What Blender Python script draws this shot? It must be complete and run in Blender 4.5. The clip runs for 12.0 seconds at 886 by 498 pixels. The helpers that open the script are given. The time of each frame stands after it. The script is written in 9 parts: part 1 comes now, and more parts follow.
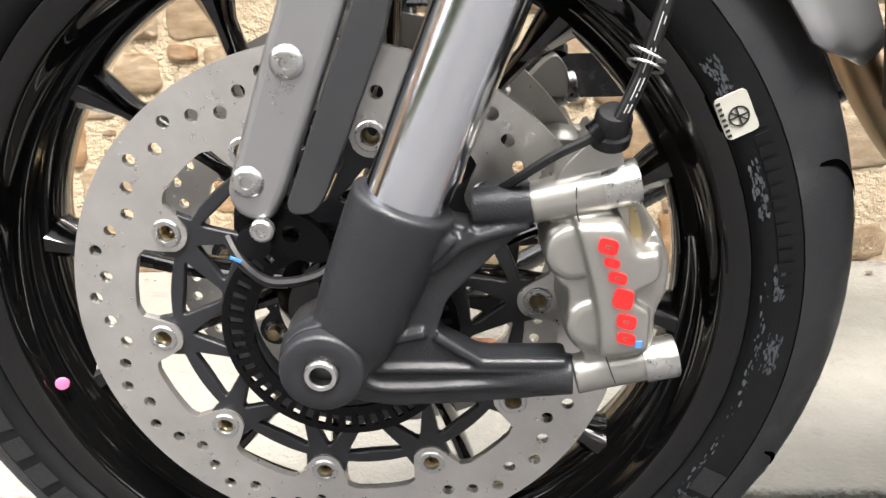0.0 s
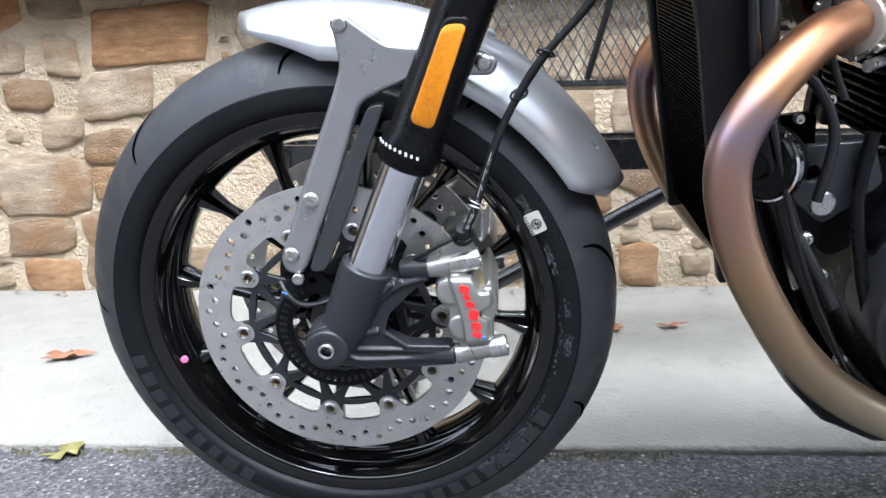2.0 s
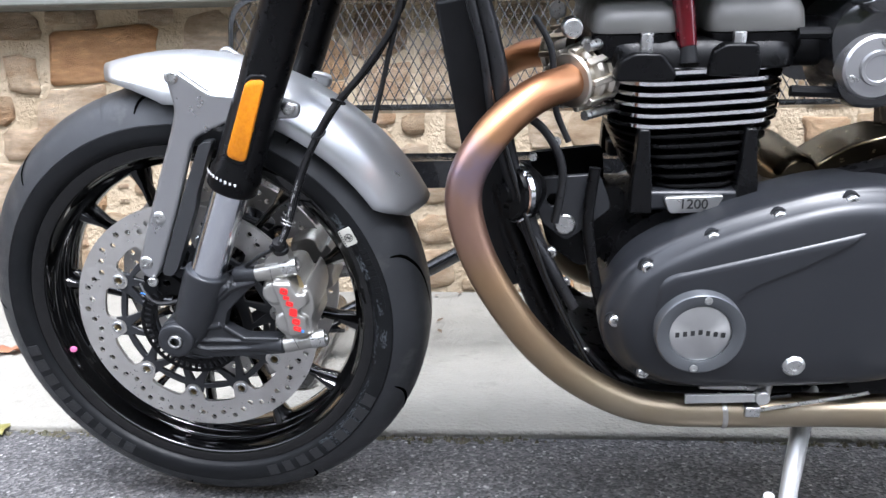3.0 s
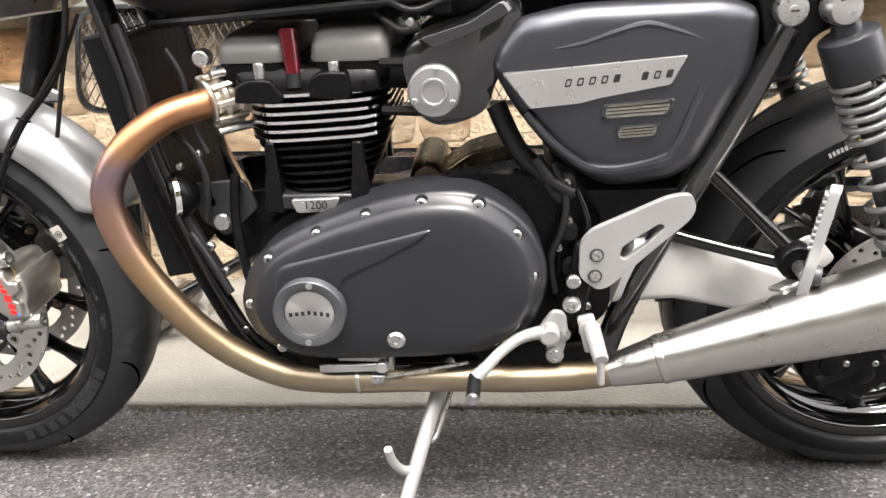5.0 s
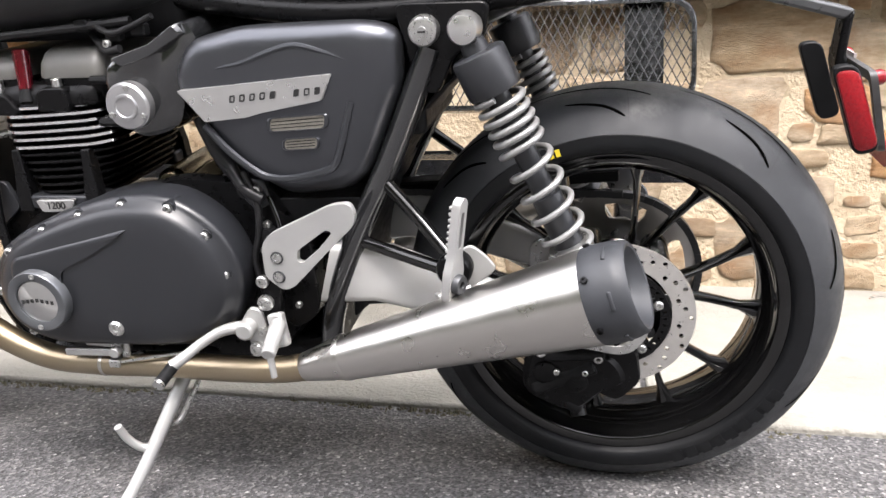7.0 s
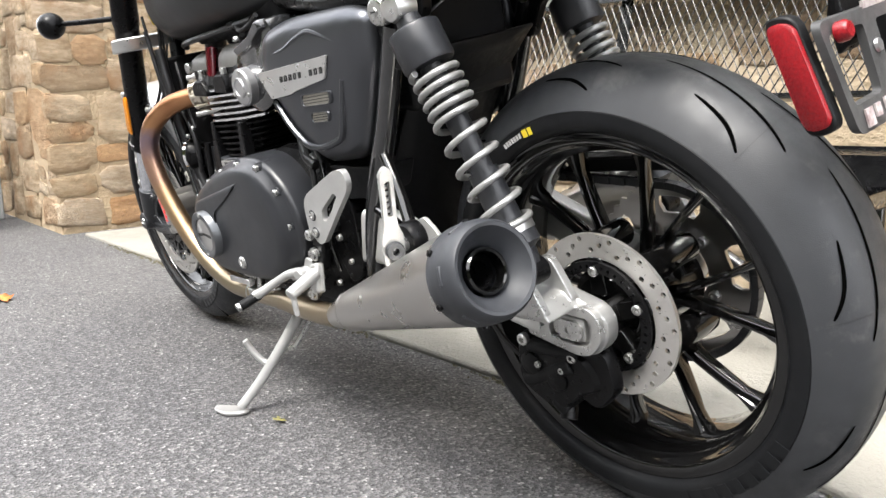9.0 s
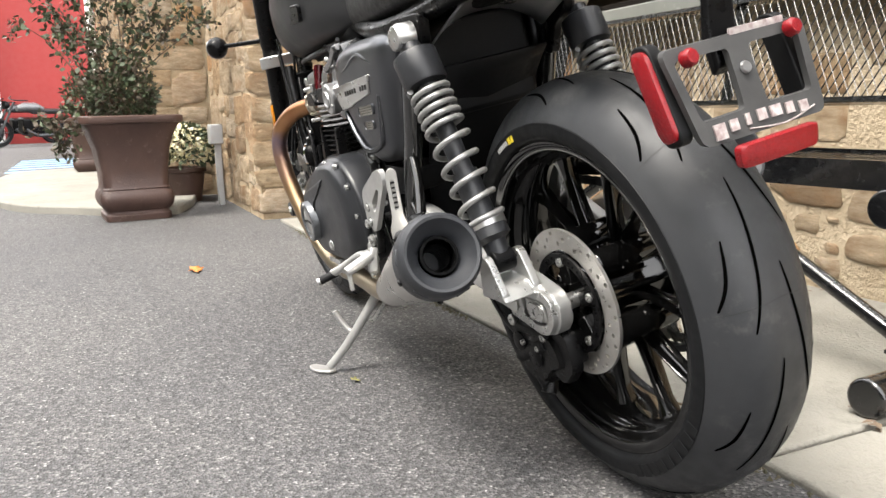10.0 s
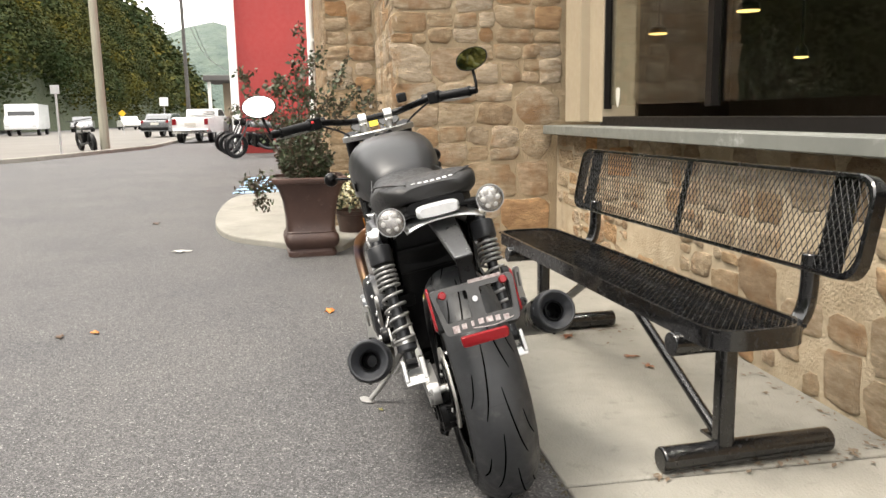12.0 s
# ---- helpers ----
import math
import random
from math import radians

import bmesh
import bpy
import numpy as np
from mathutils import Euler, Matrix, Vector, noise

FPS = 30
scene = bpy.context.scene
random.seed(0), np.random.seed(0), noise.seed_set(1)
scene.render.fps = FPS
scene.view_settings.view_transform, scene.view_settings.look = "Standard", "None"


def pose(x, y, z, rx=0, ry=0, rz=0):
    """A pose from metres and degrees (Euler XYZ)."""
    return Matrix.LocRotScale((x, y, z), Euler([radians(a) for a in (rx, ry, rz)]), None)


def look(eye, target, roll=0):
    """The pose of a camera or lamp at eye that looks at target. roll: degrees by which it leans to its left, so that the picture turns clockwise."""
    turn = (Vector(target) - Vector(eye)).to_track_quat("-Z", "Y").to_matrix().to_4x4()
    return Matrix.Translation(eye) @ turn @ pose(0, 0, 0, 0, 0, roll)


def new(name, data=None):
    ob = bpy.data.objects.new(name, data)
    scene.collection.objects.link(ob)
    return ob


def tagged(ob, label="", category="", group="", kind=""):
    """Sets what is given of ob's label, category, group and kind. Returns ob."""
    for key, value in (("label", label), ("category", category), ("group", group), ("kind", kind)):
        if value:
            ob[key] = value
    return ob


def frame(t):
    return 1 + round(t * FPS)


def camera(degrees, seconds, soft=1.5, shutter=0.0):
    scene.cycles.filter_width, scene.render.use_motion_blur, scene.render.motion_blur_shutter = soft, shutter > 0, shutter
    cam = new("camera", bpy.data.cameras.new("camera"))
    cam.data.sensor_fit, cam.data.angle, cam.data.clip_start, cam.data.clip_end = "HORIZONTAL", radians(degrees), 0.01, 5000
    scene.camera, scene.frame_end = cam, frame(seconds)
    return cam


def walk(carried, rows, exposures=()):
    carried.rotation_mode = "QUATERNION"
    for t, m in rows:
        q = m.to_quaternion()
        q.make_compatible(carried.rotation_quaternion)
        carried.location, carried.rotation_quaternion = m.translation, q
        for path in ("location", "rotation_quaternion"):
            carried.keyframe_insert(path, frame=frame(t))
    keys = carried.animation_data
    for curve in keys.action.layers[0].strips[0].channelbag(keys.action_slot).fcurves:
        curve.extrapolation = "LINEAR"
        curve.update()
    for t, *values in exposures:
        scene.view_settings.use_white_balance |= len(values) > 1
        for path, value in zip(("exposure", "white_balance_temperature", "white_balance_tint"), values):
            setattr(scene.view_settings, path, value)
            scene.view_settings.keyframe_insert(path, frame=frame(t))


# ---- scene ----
from mathutils import geometry

cam = camera(59.4, 12.0)

PATH = [
    (0, (0.046, 0.0, 0.425), (-0.015, 1.959, 0.023), -1.3),
    (0.5, (0.051, -0.072, 0.449), (-0.052, 1.89, 0.075), -1.2),
    (1, (0.048, -0.165, 0.474), (-0.063, 1.798, 0.103), -1.2),
    (1.5, (0.072, -0.266, 0.501), (-0.05, 1.696, 0.134), -1.2),
    (2, (0.141, -0.378, 0.528), (0.013, 1.585, 0.165), -1.2),
    (2.5, (0.245, -0.467, 0.547), (0.113, 1.497, 0.192), -1.0),
    (3, (0.364, -0.529, 0.561), (0.232, 1.436, 0.21), -0.8),
    (3.2, (0.407, -0.549, 0.566), (0.274, 1.415, 0.214), -0.9),
    (5, (0.805, -0.657, 0.594), (0.679, 1.3, 0.204), -1.2),
    (5.5, (0.939, -0.657, 0.602), (0.8, 1.299, 0.209), -1.2),
    (6, (1.062, -0.654, 0.605), (0.892, 1.3, 0.211), -1.1),
    (6.5, (1.201, -0.67, 0.611), (0.95, 1.275, 0.219), -1.1),
    (6.7, (1.262, -0.665, 0.609), (0.959, 1.272, 0.217), -1.1),
    (8.3, (1.785, -0.515, 0.563), (0.67, 1.111, 0.228), -0.7),
    (8.5, (1.846, -0.465, 0.558), (0.61, 1.07, 0.218), -0.8),
    (9, (1.966, -0.344, 0.556), (0.478, 0.944, 0.2), -1.1),
    (9.5, (2.104, -0.258, 0.548), (0.433, 0.783, 0.193), -1.3),
    (10, (2.29, -0.183, 0.571), (0.499, 0.633, 0.218), -1.5),
    (10.5, (2.513, -0.093, 0.614), (0.645, 0.532, 0.27), -1.2),
    (11, (2.756, 0.006, 0.724), (0.846, 0.491, 0.384), -1.1),
    (11.5, (3.039, 0.064, 0.876), (1.107, 0.452, 0.536), -1.1),
    (12, (3.331, 0.106, 1.013), (1.386, 0.425, 0.672), -1.0),
]
walk(cam, [(t, look(eye, target, roll)) for t, eye, target, roll in PATH], [(0.0, 2.80, 6700, 11), (0.5, 2.78, 6500, 11), (1.5, 2.48, 5700, 10), (2.5, 2.54, 5650, 12), (3.2, 2.60, 5900, 13), (5.5, 2.78, 6900, 14), (6.5, 2.67, 6650, 15), (8.5, 2.64, 6450, 11), (9.5, 2.53, 6750, 10), (10.5, 2.22, 6900, 10), (11.0, 2.12, 7050, 10), (12.0, 2.02, 7150, 10)])

# ---- light ----
world = bpy.data.worlds.new("sky")
scene.world = world
world.use_nodes = True
wn, wl = world.node_tree.nodes, world.node_tree.links
sky = wn.new("ShaderNodeTexSky")
sky.sky_type = "NISHITA"
sky.sun_disc = False
sky.sun_elevation, sky.sun_rotation = radians(61), radians(162.6)
sky.dust_density, sky.air_density, sky.ozone_density = 4.0, 1.0, 1.0
wcoord = wn.new("ShaderNodeTexCoord")
wnoise = wn.new("ShaderNodeTexNoise")
wnoise.inputs["Scale"].default_value, wnoise.inputs["Detail"].default_value = 2.2, 5.0
wramp = wn.new("ShaderNodeMapRange")
wramp.inputs["From Min"].default_value, wramp.inputs["From Max"].default_value = 0.3, 0.75
wramp.inputs["To Min"].default_value, wramp.inputs["To Max"].default_value = 0.80, 0.97
wmix = wn.new("ShaderNodeMix")
wmix.data_type = "RGBA"
wmix.inputs["B"].default_value = (10.0, 10.2, 10.6, 1)      # the cloud cover
wl.new(wcoord.outputs["Generated"], wnoise.inputs["Vector"])
wl.new(wnoise.outputs["Fac"], wramp.inputs["Value"])
wl.new(wramp.outputs["Result"], wmix.inputs["Factor"])
wl.new(sky.outputs["Color"], wmix.inputs["A"])
wl.new(wmix.outputs["Result"], wn["Background"].inputs["Color"])
wn["Background"].inputs["Strength"].default_value = 0.10
sun_data = bpy.data.lights.new("sun", "SUN")
sun_data.energy, sun_data.angle, sun_data.color = 1.4, radians(22), (1.0, 0.97, 0.92)
sun = new("sun", sun_data)
sun.matrix_world = look((1.0, -3.2, 6.0), (0, 0, 0))

# ---- helpers for building ----
V = Vector


def noise_socket(nt, coord, scale, detail=4.0, rough=0.55):
    n = nt.nodes.new("ShaderNodeTexNoise")
    n.inputs["Scale"].default_value, n.inputs["Detail"].default_value = scale, detail
    n.inputs["Roughness"].default_value = rough
    nt.links.new(coord, n.inputs["Vector"])
    return n.outputs["Fac"]


def ramp_socket(nt, fac, stops, mode="LINEAR"):
    r = nt.nodes.new("ShaderNodeValToRGB")
    r.color_ramp.interpolation = mode
    els = r.color_ramp.elements
    while len(els) < len(stops):
        els.new(0.5)
    for e, (p, c) in zip(els, stops):
        e.position, e.color = p, (*c, 1)
    nt.links.new(fac, r.inputs["Fac"])
    return r.outputs["Color"]


def bump_into(nt, bsdf, height, strength, distance=0.002, after=None):
    b = nt.nodes.new("ShaderNodeBump")
    b.inputs["Strength"].default_value, b.inputs["Distance"].default_value = strength, distance
    nt.links.new(height, b.inputs["Height"])
    if after:
        nt.links.new(after.outputs["Normal"], b.inputs["Normal"])
    nt.links.new(b.outputs["Normal"], bsdf.inputs["Normal"])
    return b


def material(name, col, rough=0.5, metal=0.0, col2=None, scale=12.0, bump=0.0, bscale=300.0, bdist=0.001,
             rvar=0.1, coat=0.0, stretch=None, spec=0.5, wear=None, wscale=35.0):
    """A surface with broad and fine variation: two colours mixed by noise, uneven gloss, fine relief, worn spots."""
    m = bpy.data.materials.new(name)
    m.use_nodes = True
    nt = m.node_tree
    bsdf = nt.nodes["Principled BSDF"]
    tc = nt.nodes.new("ShaderNodeTexCoord")
    coord = tc.outputs["Object"]
    if stretch:
        mp = nt.nodes.new("ShaderNodeMapping")
        mp.inputs["Scale"].default_value = stretch
        nt.links.new(coord, mp.inputs["Vector"])
        coord = mp.outputs["Vector"]
    c2 = col2 or tuple(c * 0.8 for c in col)
    broad = noise_socket(nt, coord, scale)
    color = ramp_socket(nt, broad, [(0.3, col), (0.7, c2)])
    if wear:
        spot = noise_socket(nt, coord, wscale, 6.0, 0.7)
        fac = ramp_socket(nt, spot, [(0.58, (0, 0, 0)), (0.72, (1, 1, 1))])
        mx = nt.nodes.new("ShaderNodeMix")
        mx.data_type = "RGBA"
        nt.links.new(fac, mx.inputs["Factor"])
        nt.links.new(color, mx.inputs["A"])
        mx.inputs["B"].default_value = (*wear, 1)
        color = mx.outputs["Result"]
    nt.links.new(color, bsdf.inputs["Base Color"])
    fine = noise_socket(nt, coord, bscale, 3.0)
    rr = nt.nodes.new("ShaderNodeMapRange")
    rr.inputs["From Min"].default_value, rr.inputs["From Max"].default_value = 0.3, 0.7
    rr.inputs["To Min"].default_value, rr.inputs["To Max"].default_value = max(0.02, rough - rvar), min(1, rough + rvar)
    mid = noise_socket(nt, coord, scale * 4 + 5)
    nt.links.new(mid, rr.inputs["Value"])
    nt.links.new(rr.outputs["Result"], bsdf.inputs["Roughness"])
    bsdf.inputs["Metallic"].default_value = metal
    bsdf.inputs["Specular IOR Level"].default_value = spec
    bsdf.inputs["Coat Weight"].default_value = coat
    bsdf.inputs["Coat Roughness"].default_value = 0.06
    if bump:
        bump_into(nt, bsdf, fine, bump, bdist)
    return m


def part(name, bm, mat, parent=None, label="", bevel=0.0, smooth=True, angle=38, seg=2):
    """Links a bmesh as one mesh object under a thing or a part."""
    me = bpy.data.meshes.new(name)
    bmesh.ops.recalc_face_normals(bm, faces=bm.faces)
    for f in bm.faces:
        f.smooth = smooth
    bm.to_mesh(me)
    bm.free()
    me.materials.append(mat)
    if smooth:
        me.set_sharp_from_angle(angle=radians(angle))
    ob = new(name, me)
    ob.parent = parent
    if bevel:
        b = ob.modifiers.new("bevel", "BEVEL")
        b.width, b.segments, b.limit_method, b.angle_limit = bevel, seg, "ANGLE", radians(40)
        b.use_clamp_overlap = True
    return tagged(ob, label)


def thing(name, label, category, m=None, group="", kind=""):
    ob = new(name)
    ob.empty_display_size = 0.1
    if m is not None:
        ob.matrix_world = m
    return tagged(ob, label, category, group, kind)


def loft(bm, rings, closed=True, caps=True):
    vs = [[bm.verts.new(p) for p in r] for r in rings]
    n = len(vs[0])
    for a, b in zip(vs, vs[1:]):
        for i in range(n if closed else n - 1):
            j = (i + 1) % n
            bm.faces.new((a[i], a[j], b[j], b[i]))
    if caps and closed:
        bm.faces.new(vs[0][::-1])
        bm.faces.new(vs[-1])
    return bm


def frame_of(d):
    d = V(d).normalized()
    up = V((0, 0, 1)) if abs(d.z) < 0.9 else V((1, 0, 0))
    a = d.cross(up).normalized()
    return d, a, d.cross(a).normalized()


def cyl(bm, p0, p1, r0, r1=None, seg=24, caps=True):
    p0, p1 = V(p0), V(p1)
    r1 = r0 if r1 is None else r1
    _, a, b = frame_of(p1 - p0)
    rings = [[p + (a * math.cos(t) + b * math.sin(t)) * r for t in (2 * math.pi * i / seg for i in range(seg))]
             for p, r in ((p0, r0), (p1, r1))]
    return loft(bm, rings, True, caps)


def lathe(bm, profile, origin, axis, seg=48, closed=False):
    """Turns (radius, height) rows about the axis through origin."""
    d, a, b = frame_of(axis)
    o = V(origin)
    rings = []
    for r, h in profile:
        r = max(r, 1e-5)
        rings.append([o + d * h + (a * math.cos(t) + b * math.sin(t)) * r for t in (2 * math.pi * i / seg for i in range(seg))])
    if closed:
        rings.append(rings[0])
        loft(bm, rings, True, False)
        bmesh.ops.remove_doubles(bm, verts=bm.verts, dist=1e-6)
    else:
        loft(bm, rings, True, False)
        bmesh.ops.remove_doubles(bm, verts=bm.verts, dist=2e-5)
    return bm


def spline(pts, n=6, closed=False):
    """A smooth line through the points."""
    pts = [V(p) for p in pts]
    out, m = [], len(pts)
    for i in range(m if closed else m - 1):
        g = lambda k: pts[k % m] if closed else pts[min(max(k, 0), m - 1)]
        p0, p1, p2, p3 = g(i - 1), g(i), g(i + 1), g(i + 2)
        for k in range(n):
            t = k / n
            out.append(0.5 * ((2 * p1) + (p2 - p0) * t + (2 * p0 - 5 * p1 + 4 * p2 - p3) * t * t + (3 * p1 - p0 - 3 * p2 + p3) * t ** 3))
    if not closed:
        out.append(pts[-1])
    return out


def tube(bm, pts, r, seg=12, n=6, caps=True, smooth=True):
    line = spline(pts, n) if smooth and len(pts) > 2 else [V(p) for p in pts]
    rad = r if callable(r) else (lambda t: r)
    d0 = (line[1] - line[0]).normalized()
    _, a, b = frame_of(d0)
    rings = []
    for i, p in enumerate(line):
        d = (line[min(i + 1, len(line) - 1)] - line[max(i - 1, 0)]).normalized()
        a = (a - d * a.dot(d)).normalized()
        b = d.cross(a)
        k = rad(i / (len(line) - 1))
        rings.append([p + (a * math.cos(t) + b * math.sin(t)) * k for t in (2 * math.pi * j / seg for j in range(seg))])
    return loft(bm, rings, True, caps)


def box(bm, c, s, rot=None):
    m = Matrix.Translation(V(c)) @ (rot.to_4x4() if rot else Matrix()) @ Matrix.Diagonal((*s, 1))
    bmesh.ops.create_cube(bm, size=1.0, matrix=m)
    return bm


def bar(bm, p0, p1, w, h, up=(0, 0, 1)):
    """A square bar from p0 to p1, w across and h along up."""
    p0, p1 = V(p0), V(p1)
    d = (p1 - p0).normalized()
    s = d.cross(V(up)).normalized()
    u = s.cross(d)
    rings = [[p + s * (w / 2 * i) + u * (h / 2 * j) for i, j in ((-1, -1), (1, -1), (1, 1), (-1, 1))] for p in (p0, p1)]
    return loft(bm, rings)


def inside(p, poly):
    hit, n = False, len(poly)
    for i in range(n):
        (x0, y0), (x1, y1) = poly[i], poly[(i + 1) % n]
        if (y0 > p[1]) != (y1 > p[1]) and p[0] < (x1 - x0) * (p[1] - y0) / (y1 - y0) + x0:
            hit = not hit
    return hit


def plate(bm, outline, holes, y0, y1, place=None):
    """A flat plate in the xz plane with holes, from y0 to y1; place maps (x, y, z) elsewhere."""
    place = place or (lambda x, y, z: V((x, y, z)))
    if not holes:
        rings = [[place(x, y, z) for x, z in outline] for y in (y0, y1)]
        return loft(bm, rings)
    loops = [outline, *holes]
    pts, edges = [], []
    for lp in loops:
        k = len(pts)
        pts += [V(p) for p in lp]
        edges += [(k + i, k + (i + 1) % len(lp)) for i in range(len(lp))]
    vs, _, fs, _, _, _ = geometry.delaunay_2d_cdt(pts, edges, [], 1, 1e-6)
    top, bot = [bm.verts.new(place(v.x, y0, v.y)) for v in vs], [bm.verts.new(place(v.x, y1, v.y)) for v in vs]
    used = {}
    for f in fs:
        c = (sum(vs[i].x for i in f) / 3, sum(vs[i].y for i in f) / 3)
        if not inside(c, outline) or any(inside(c, h) for h in holes):
            continue
        bm.faces.new([top[i] for i in f])
        bm.faces.new([bot[i] for i in reversed(f)])
        for i in range(3):
            e = (f[i], f[(i + 1) % 3])
            used[e] = True
    for (a, b) in used:
        if (b, a) not in used:
            bm.faces.new((top[b], top[a], bot[a], bot[b]))
    for v in [v for v in bm.verts if not v.link_faces]:
        bm.verts.remove(v)
    return bm


def ring2(cx, cz, r, n=12, a0=0.0):
    return [(cx + r * math.cos(a0 + 2 * math.pi * i / n), cz + r * math.sin(a0 + 2 * math.pi * i / n)) for i in range(n)]


def smooth2(pts, n=5):
    return [(p.x, p.y) for p in spline([(x, z, 0) for x, z in pts], n, True)]


def round2(pts, r, n=4):
    """A polygon with rounded corners."""
    out, m = [], len(pts)
    for i in range(m):
        p, a, b = V(pts[i]), V(pts[i - 1]), V(pts[(i + 1) % m])
        da, db = (a - p), (b - p)
        k = min(r, da.length * 0.45, db.length * 0.45)
        s, e = p + da.normalized() * k, p + db.normalized() * k
        for j in range(n + 1):
            t = j / n
            q = s * (1 - t) ** 2 + p * 2 * t * (1 - t) + e * t * t
            out.append((q.x, q.y))
    return out


def grow2(pts, k, cx=None, cz=None):
    cx = sum(p[0] for p in pts) / len(pts) if cx is None else cx
    cz = sum(p[1] for p in pts) / len(pts) if cz is None else cz
    return [(cx + (x - cx) * k, cz + (z - cz) * k) for x, z in pts]


def dome(bm, outline, steps, centre=None):
    """A cap raised on an outline in the xz plane: rows of (y, scale)."""
    cx, cz = centre or (None, None)
    rings = [[V((x, y, z)) for x, z in grow2(outline, k, cx, cz)] for y, k in steps]
    return loft(bm, rings)


def bolt(parent, mat, p, axis, r=0.006, h=0.005, name="bolt"):
    bm = bmesh.new()
    lathe(bm, [(0, h * 0.45), (r * 0.42, h * 0.45), (r * 0.45, h), (r * 0.8, h), (r, h * 0.75), (r, -0.001)], p, axis, 14)
    return part(name, bm, mat, parent)


def quad_leaf(bm, p, d, n, size):
    """A small pointed leaf at p along d."""
    d, n = V(d).normalized(), V(n).normalized()
    s = d.cross(n).normalized()
    v = [bm.verts.new(V(p) + q) for q in (d * 0, d * size * 0.5 + s * size * 0.28 + n * size * 0.06, d * size, d * size * 0.5 - s * size * 0.28 + n * size * 0.06)]
    bm.faces.new(v)


def rnd_dir(r):
    while True:
        v = V((r.uniform(-1, 1), r.uniform(-1, 1), r.uniform(-1, 1)))
        if 0.05 < v.length < 1:
            return v.normalized()

# ---- materials ----
RUBBER = material("tread_rubber", (0.0195, 0.0209, 0.0234), 0.48, col2=(0.0270, 0.0286, 0.0313), scale=9, bump=0.3, bscale=900, wear=(0.050, 0.050, 0.050), wscale=14, spec=0.40)
SIDEWALL = material("sidewall_rubber", (0.0042, 0.0047, 0.0056), 0.50, col2=(0.0068, 0.0071, 0.0078), scale=14, bump=0.2, bscale=700, spec=0.20)
SCUFF = material("scuffed_rubber", (0.0085, 0.009, 0.0098), 0.5, col2=(0.014, 0.0148, 0.016), scale=60, bump=0.4, bscale=500)
POWDER = material("rub_powder", (0.030, 0.036, 0.042), 0.8, col2=(0.07, 0.08, 0.09), scale=300)
GREY_INK = material("grey_print", (0.42, 0.42, 0.42), 0.5)
PLATE_INK = material("faded_pink_white_print", (0.20, 0.145, 0.145), 0.5, col2=(0.46, 0.43, 0.42), scale=110)
# silver alloy paint made lighter for the swingarm, to offset the shade there
SWING_LIT = material("lit_painted_alloy", (0.46, 0.46, 0.45), 0.42, 0.3, (0.53, 0.53, 0.52), scale=10, bump=0.1, bscale=800)
CAST_SILVER = material("silver_painted_casting", (0.36, 0.36, 0.355), 0.34, 0.75, (0.42, 0.42, 0.41), scale=14, bump=0.12, bscale=900)
BRONZE = material("bronze_bush", (0.34, 0.27, 0.15), 0.35, 0.8, (0.42, 0.34, 0.2), scale=60)
# black without gloss; on the tyres it paints the shade inside the cuts
DEAD_BLACK = material("dead_black", (0.0012, 0.0012, 0.0012), 1.0, spec=0.0, rvar=0.0)
GLOSS = material("gloss_black", (0.0022, 0.0022, 0.0024), 0.07, col2=(0.0034, 0.0034, 0.0034), scale=6, rvar=0.03, coat=0.5, spec=0.30)
SHROUD = material("polished_black_plastic", (0.008, 0.0085, 0.0095), 0.20, col2=(0.011, 0.0115, 0.0125), scale=8, rvar=0.03, coat=0.8, spec=0.6)
SATIN = material("satin_black", (0.0026, 0.0026, 0.0029), 0.32, col2=(0.0038, 0.0038, 0.0042), scale=20, bump=0.08, bscale=600, spec=0.15)
CAST_BLACK = material("cast_black", (0.0142, 0.0152, 0.0178), 0.38, col2=(0.0190, 0.0202, 0.0230), scale=18, bump=0.45, bscale=900, bdist=0.0006, spec=0.45)
COVER_BLACK = material("powder_black", (0.0118, 0.0126, 0.0150), 0.35, col2=(0.0152, 0.0162, 0.0188), scale=8, bump=0.2, bscale=1300, bdist=0.0003, rvar=0.04, spec=0.40)
GREY_COVER = material("grey_cam_cover_paint", (0.092, 0.090, 0.085), 0.42, col2=(0.108, 0.106, 0.100), scale=10, bump=0.1, bscale=900, spec=0.4)
CLAMP = material("satin_nickel_clamp", (0.56, 0.51, 0.43), 0.36, 0.95, (0.64, 0.59, 0.51), scale=40, bump=0.2, bscale=600, rvar=0.05)
RING_GREY = material("grey_badge_ring", (0.085, 0.09, 0.097), 0.34, 0.6, (0.105, 0.11, 0.117), scale=12, rvar=0.03)
SPRING = material("grey_spring_paint", (0.20, 0.20, 0.20), 0.34, 0.45, (0.25, 0.25, 0.245), scale=20, rvar=0.04)
PLASTIC = material("black_plastic", (0.0045, 0.0047, 0.0052), 0.48, col2=(0.0075, 0.0076, 0.0083), scale=25, bump=0.15, bscale=800, spec=0.16)
DUSTY = material("dusty_black_plastic", (0.030, 0.030, 0.031), 0.42, col2=(0.055, 0.055, 0.055), scale=18, bump=0.15, bscale=700, spec=0.4)
CAP_BLACK = material("matte_endcap", (0.018, 0.0195, 0.023), 0.5, col2=(0.025, 0.027, 0.031), scale=14, bump=0.1, bscale=900, spec=0.4)
GRAPHITE = material("matte_graphite_paint", (0.031, 0.032, 0.034), 0.38, 0.42, (0.037, 0.038, 0.040), scale=5, rvar=0.04, spec=0.35)
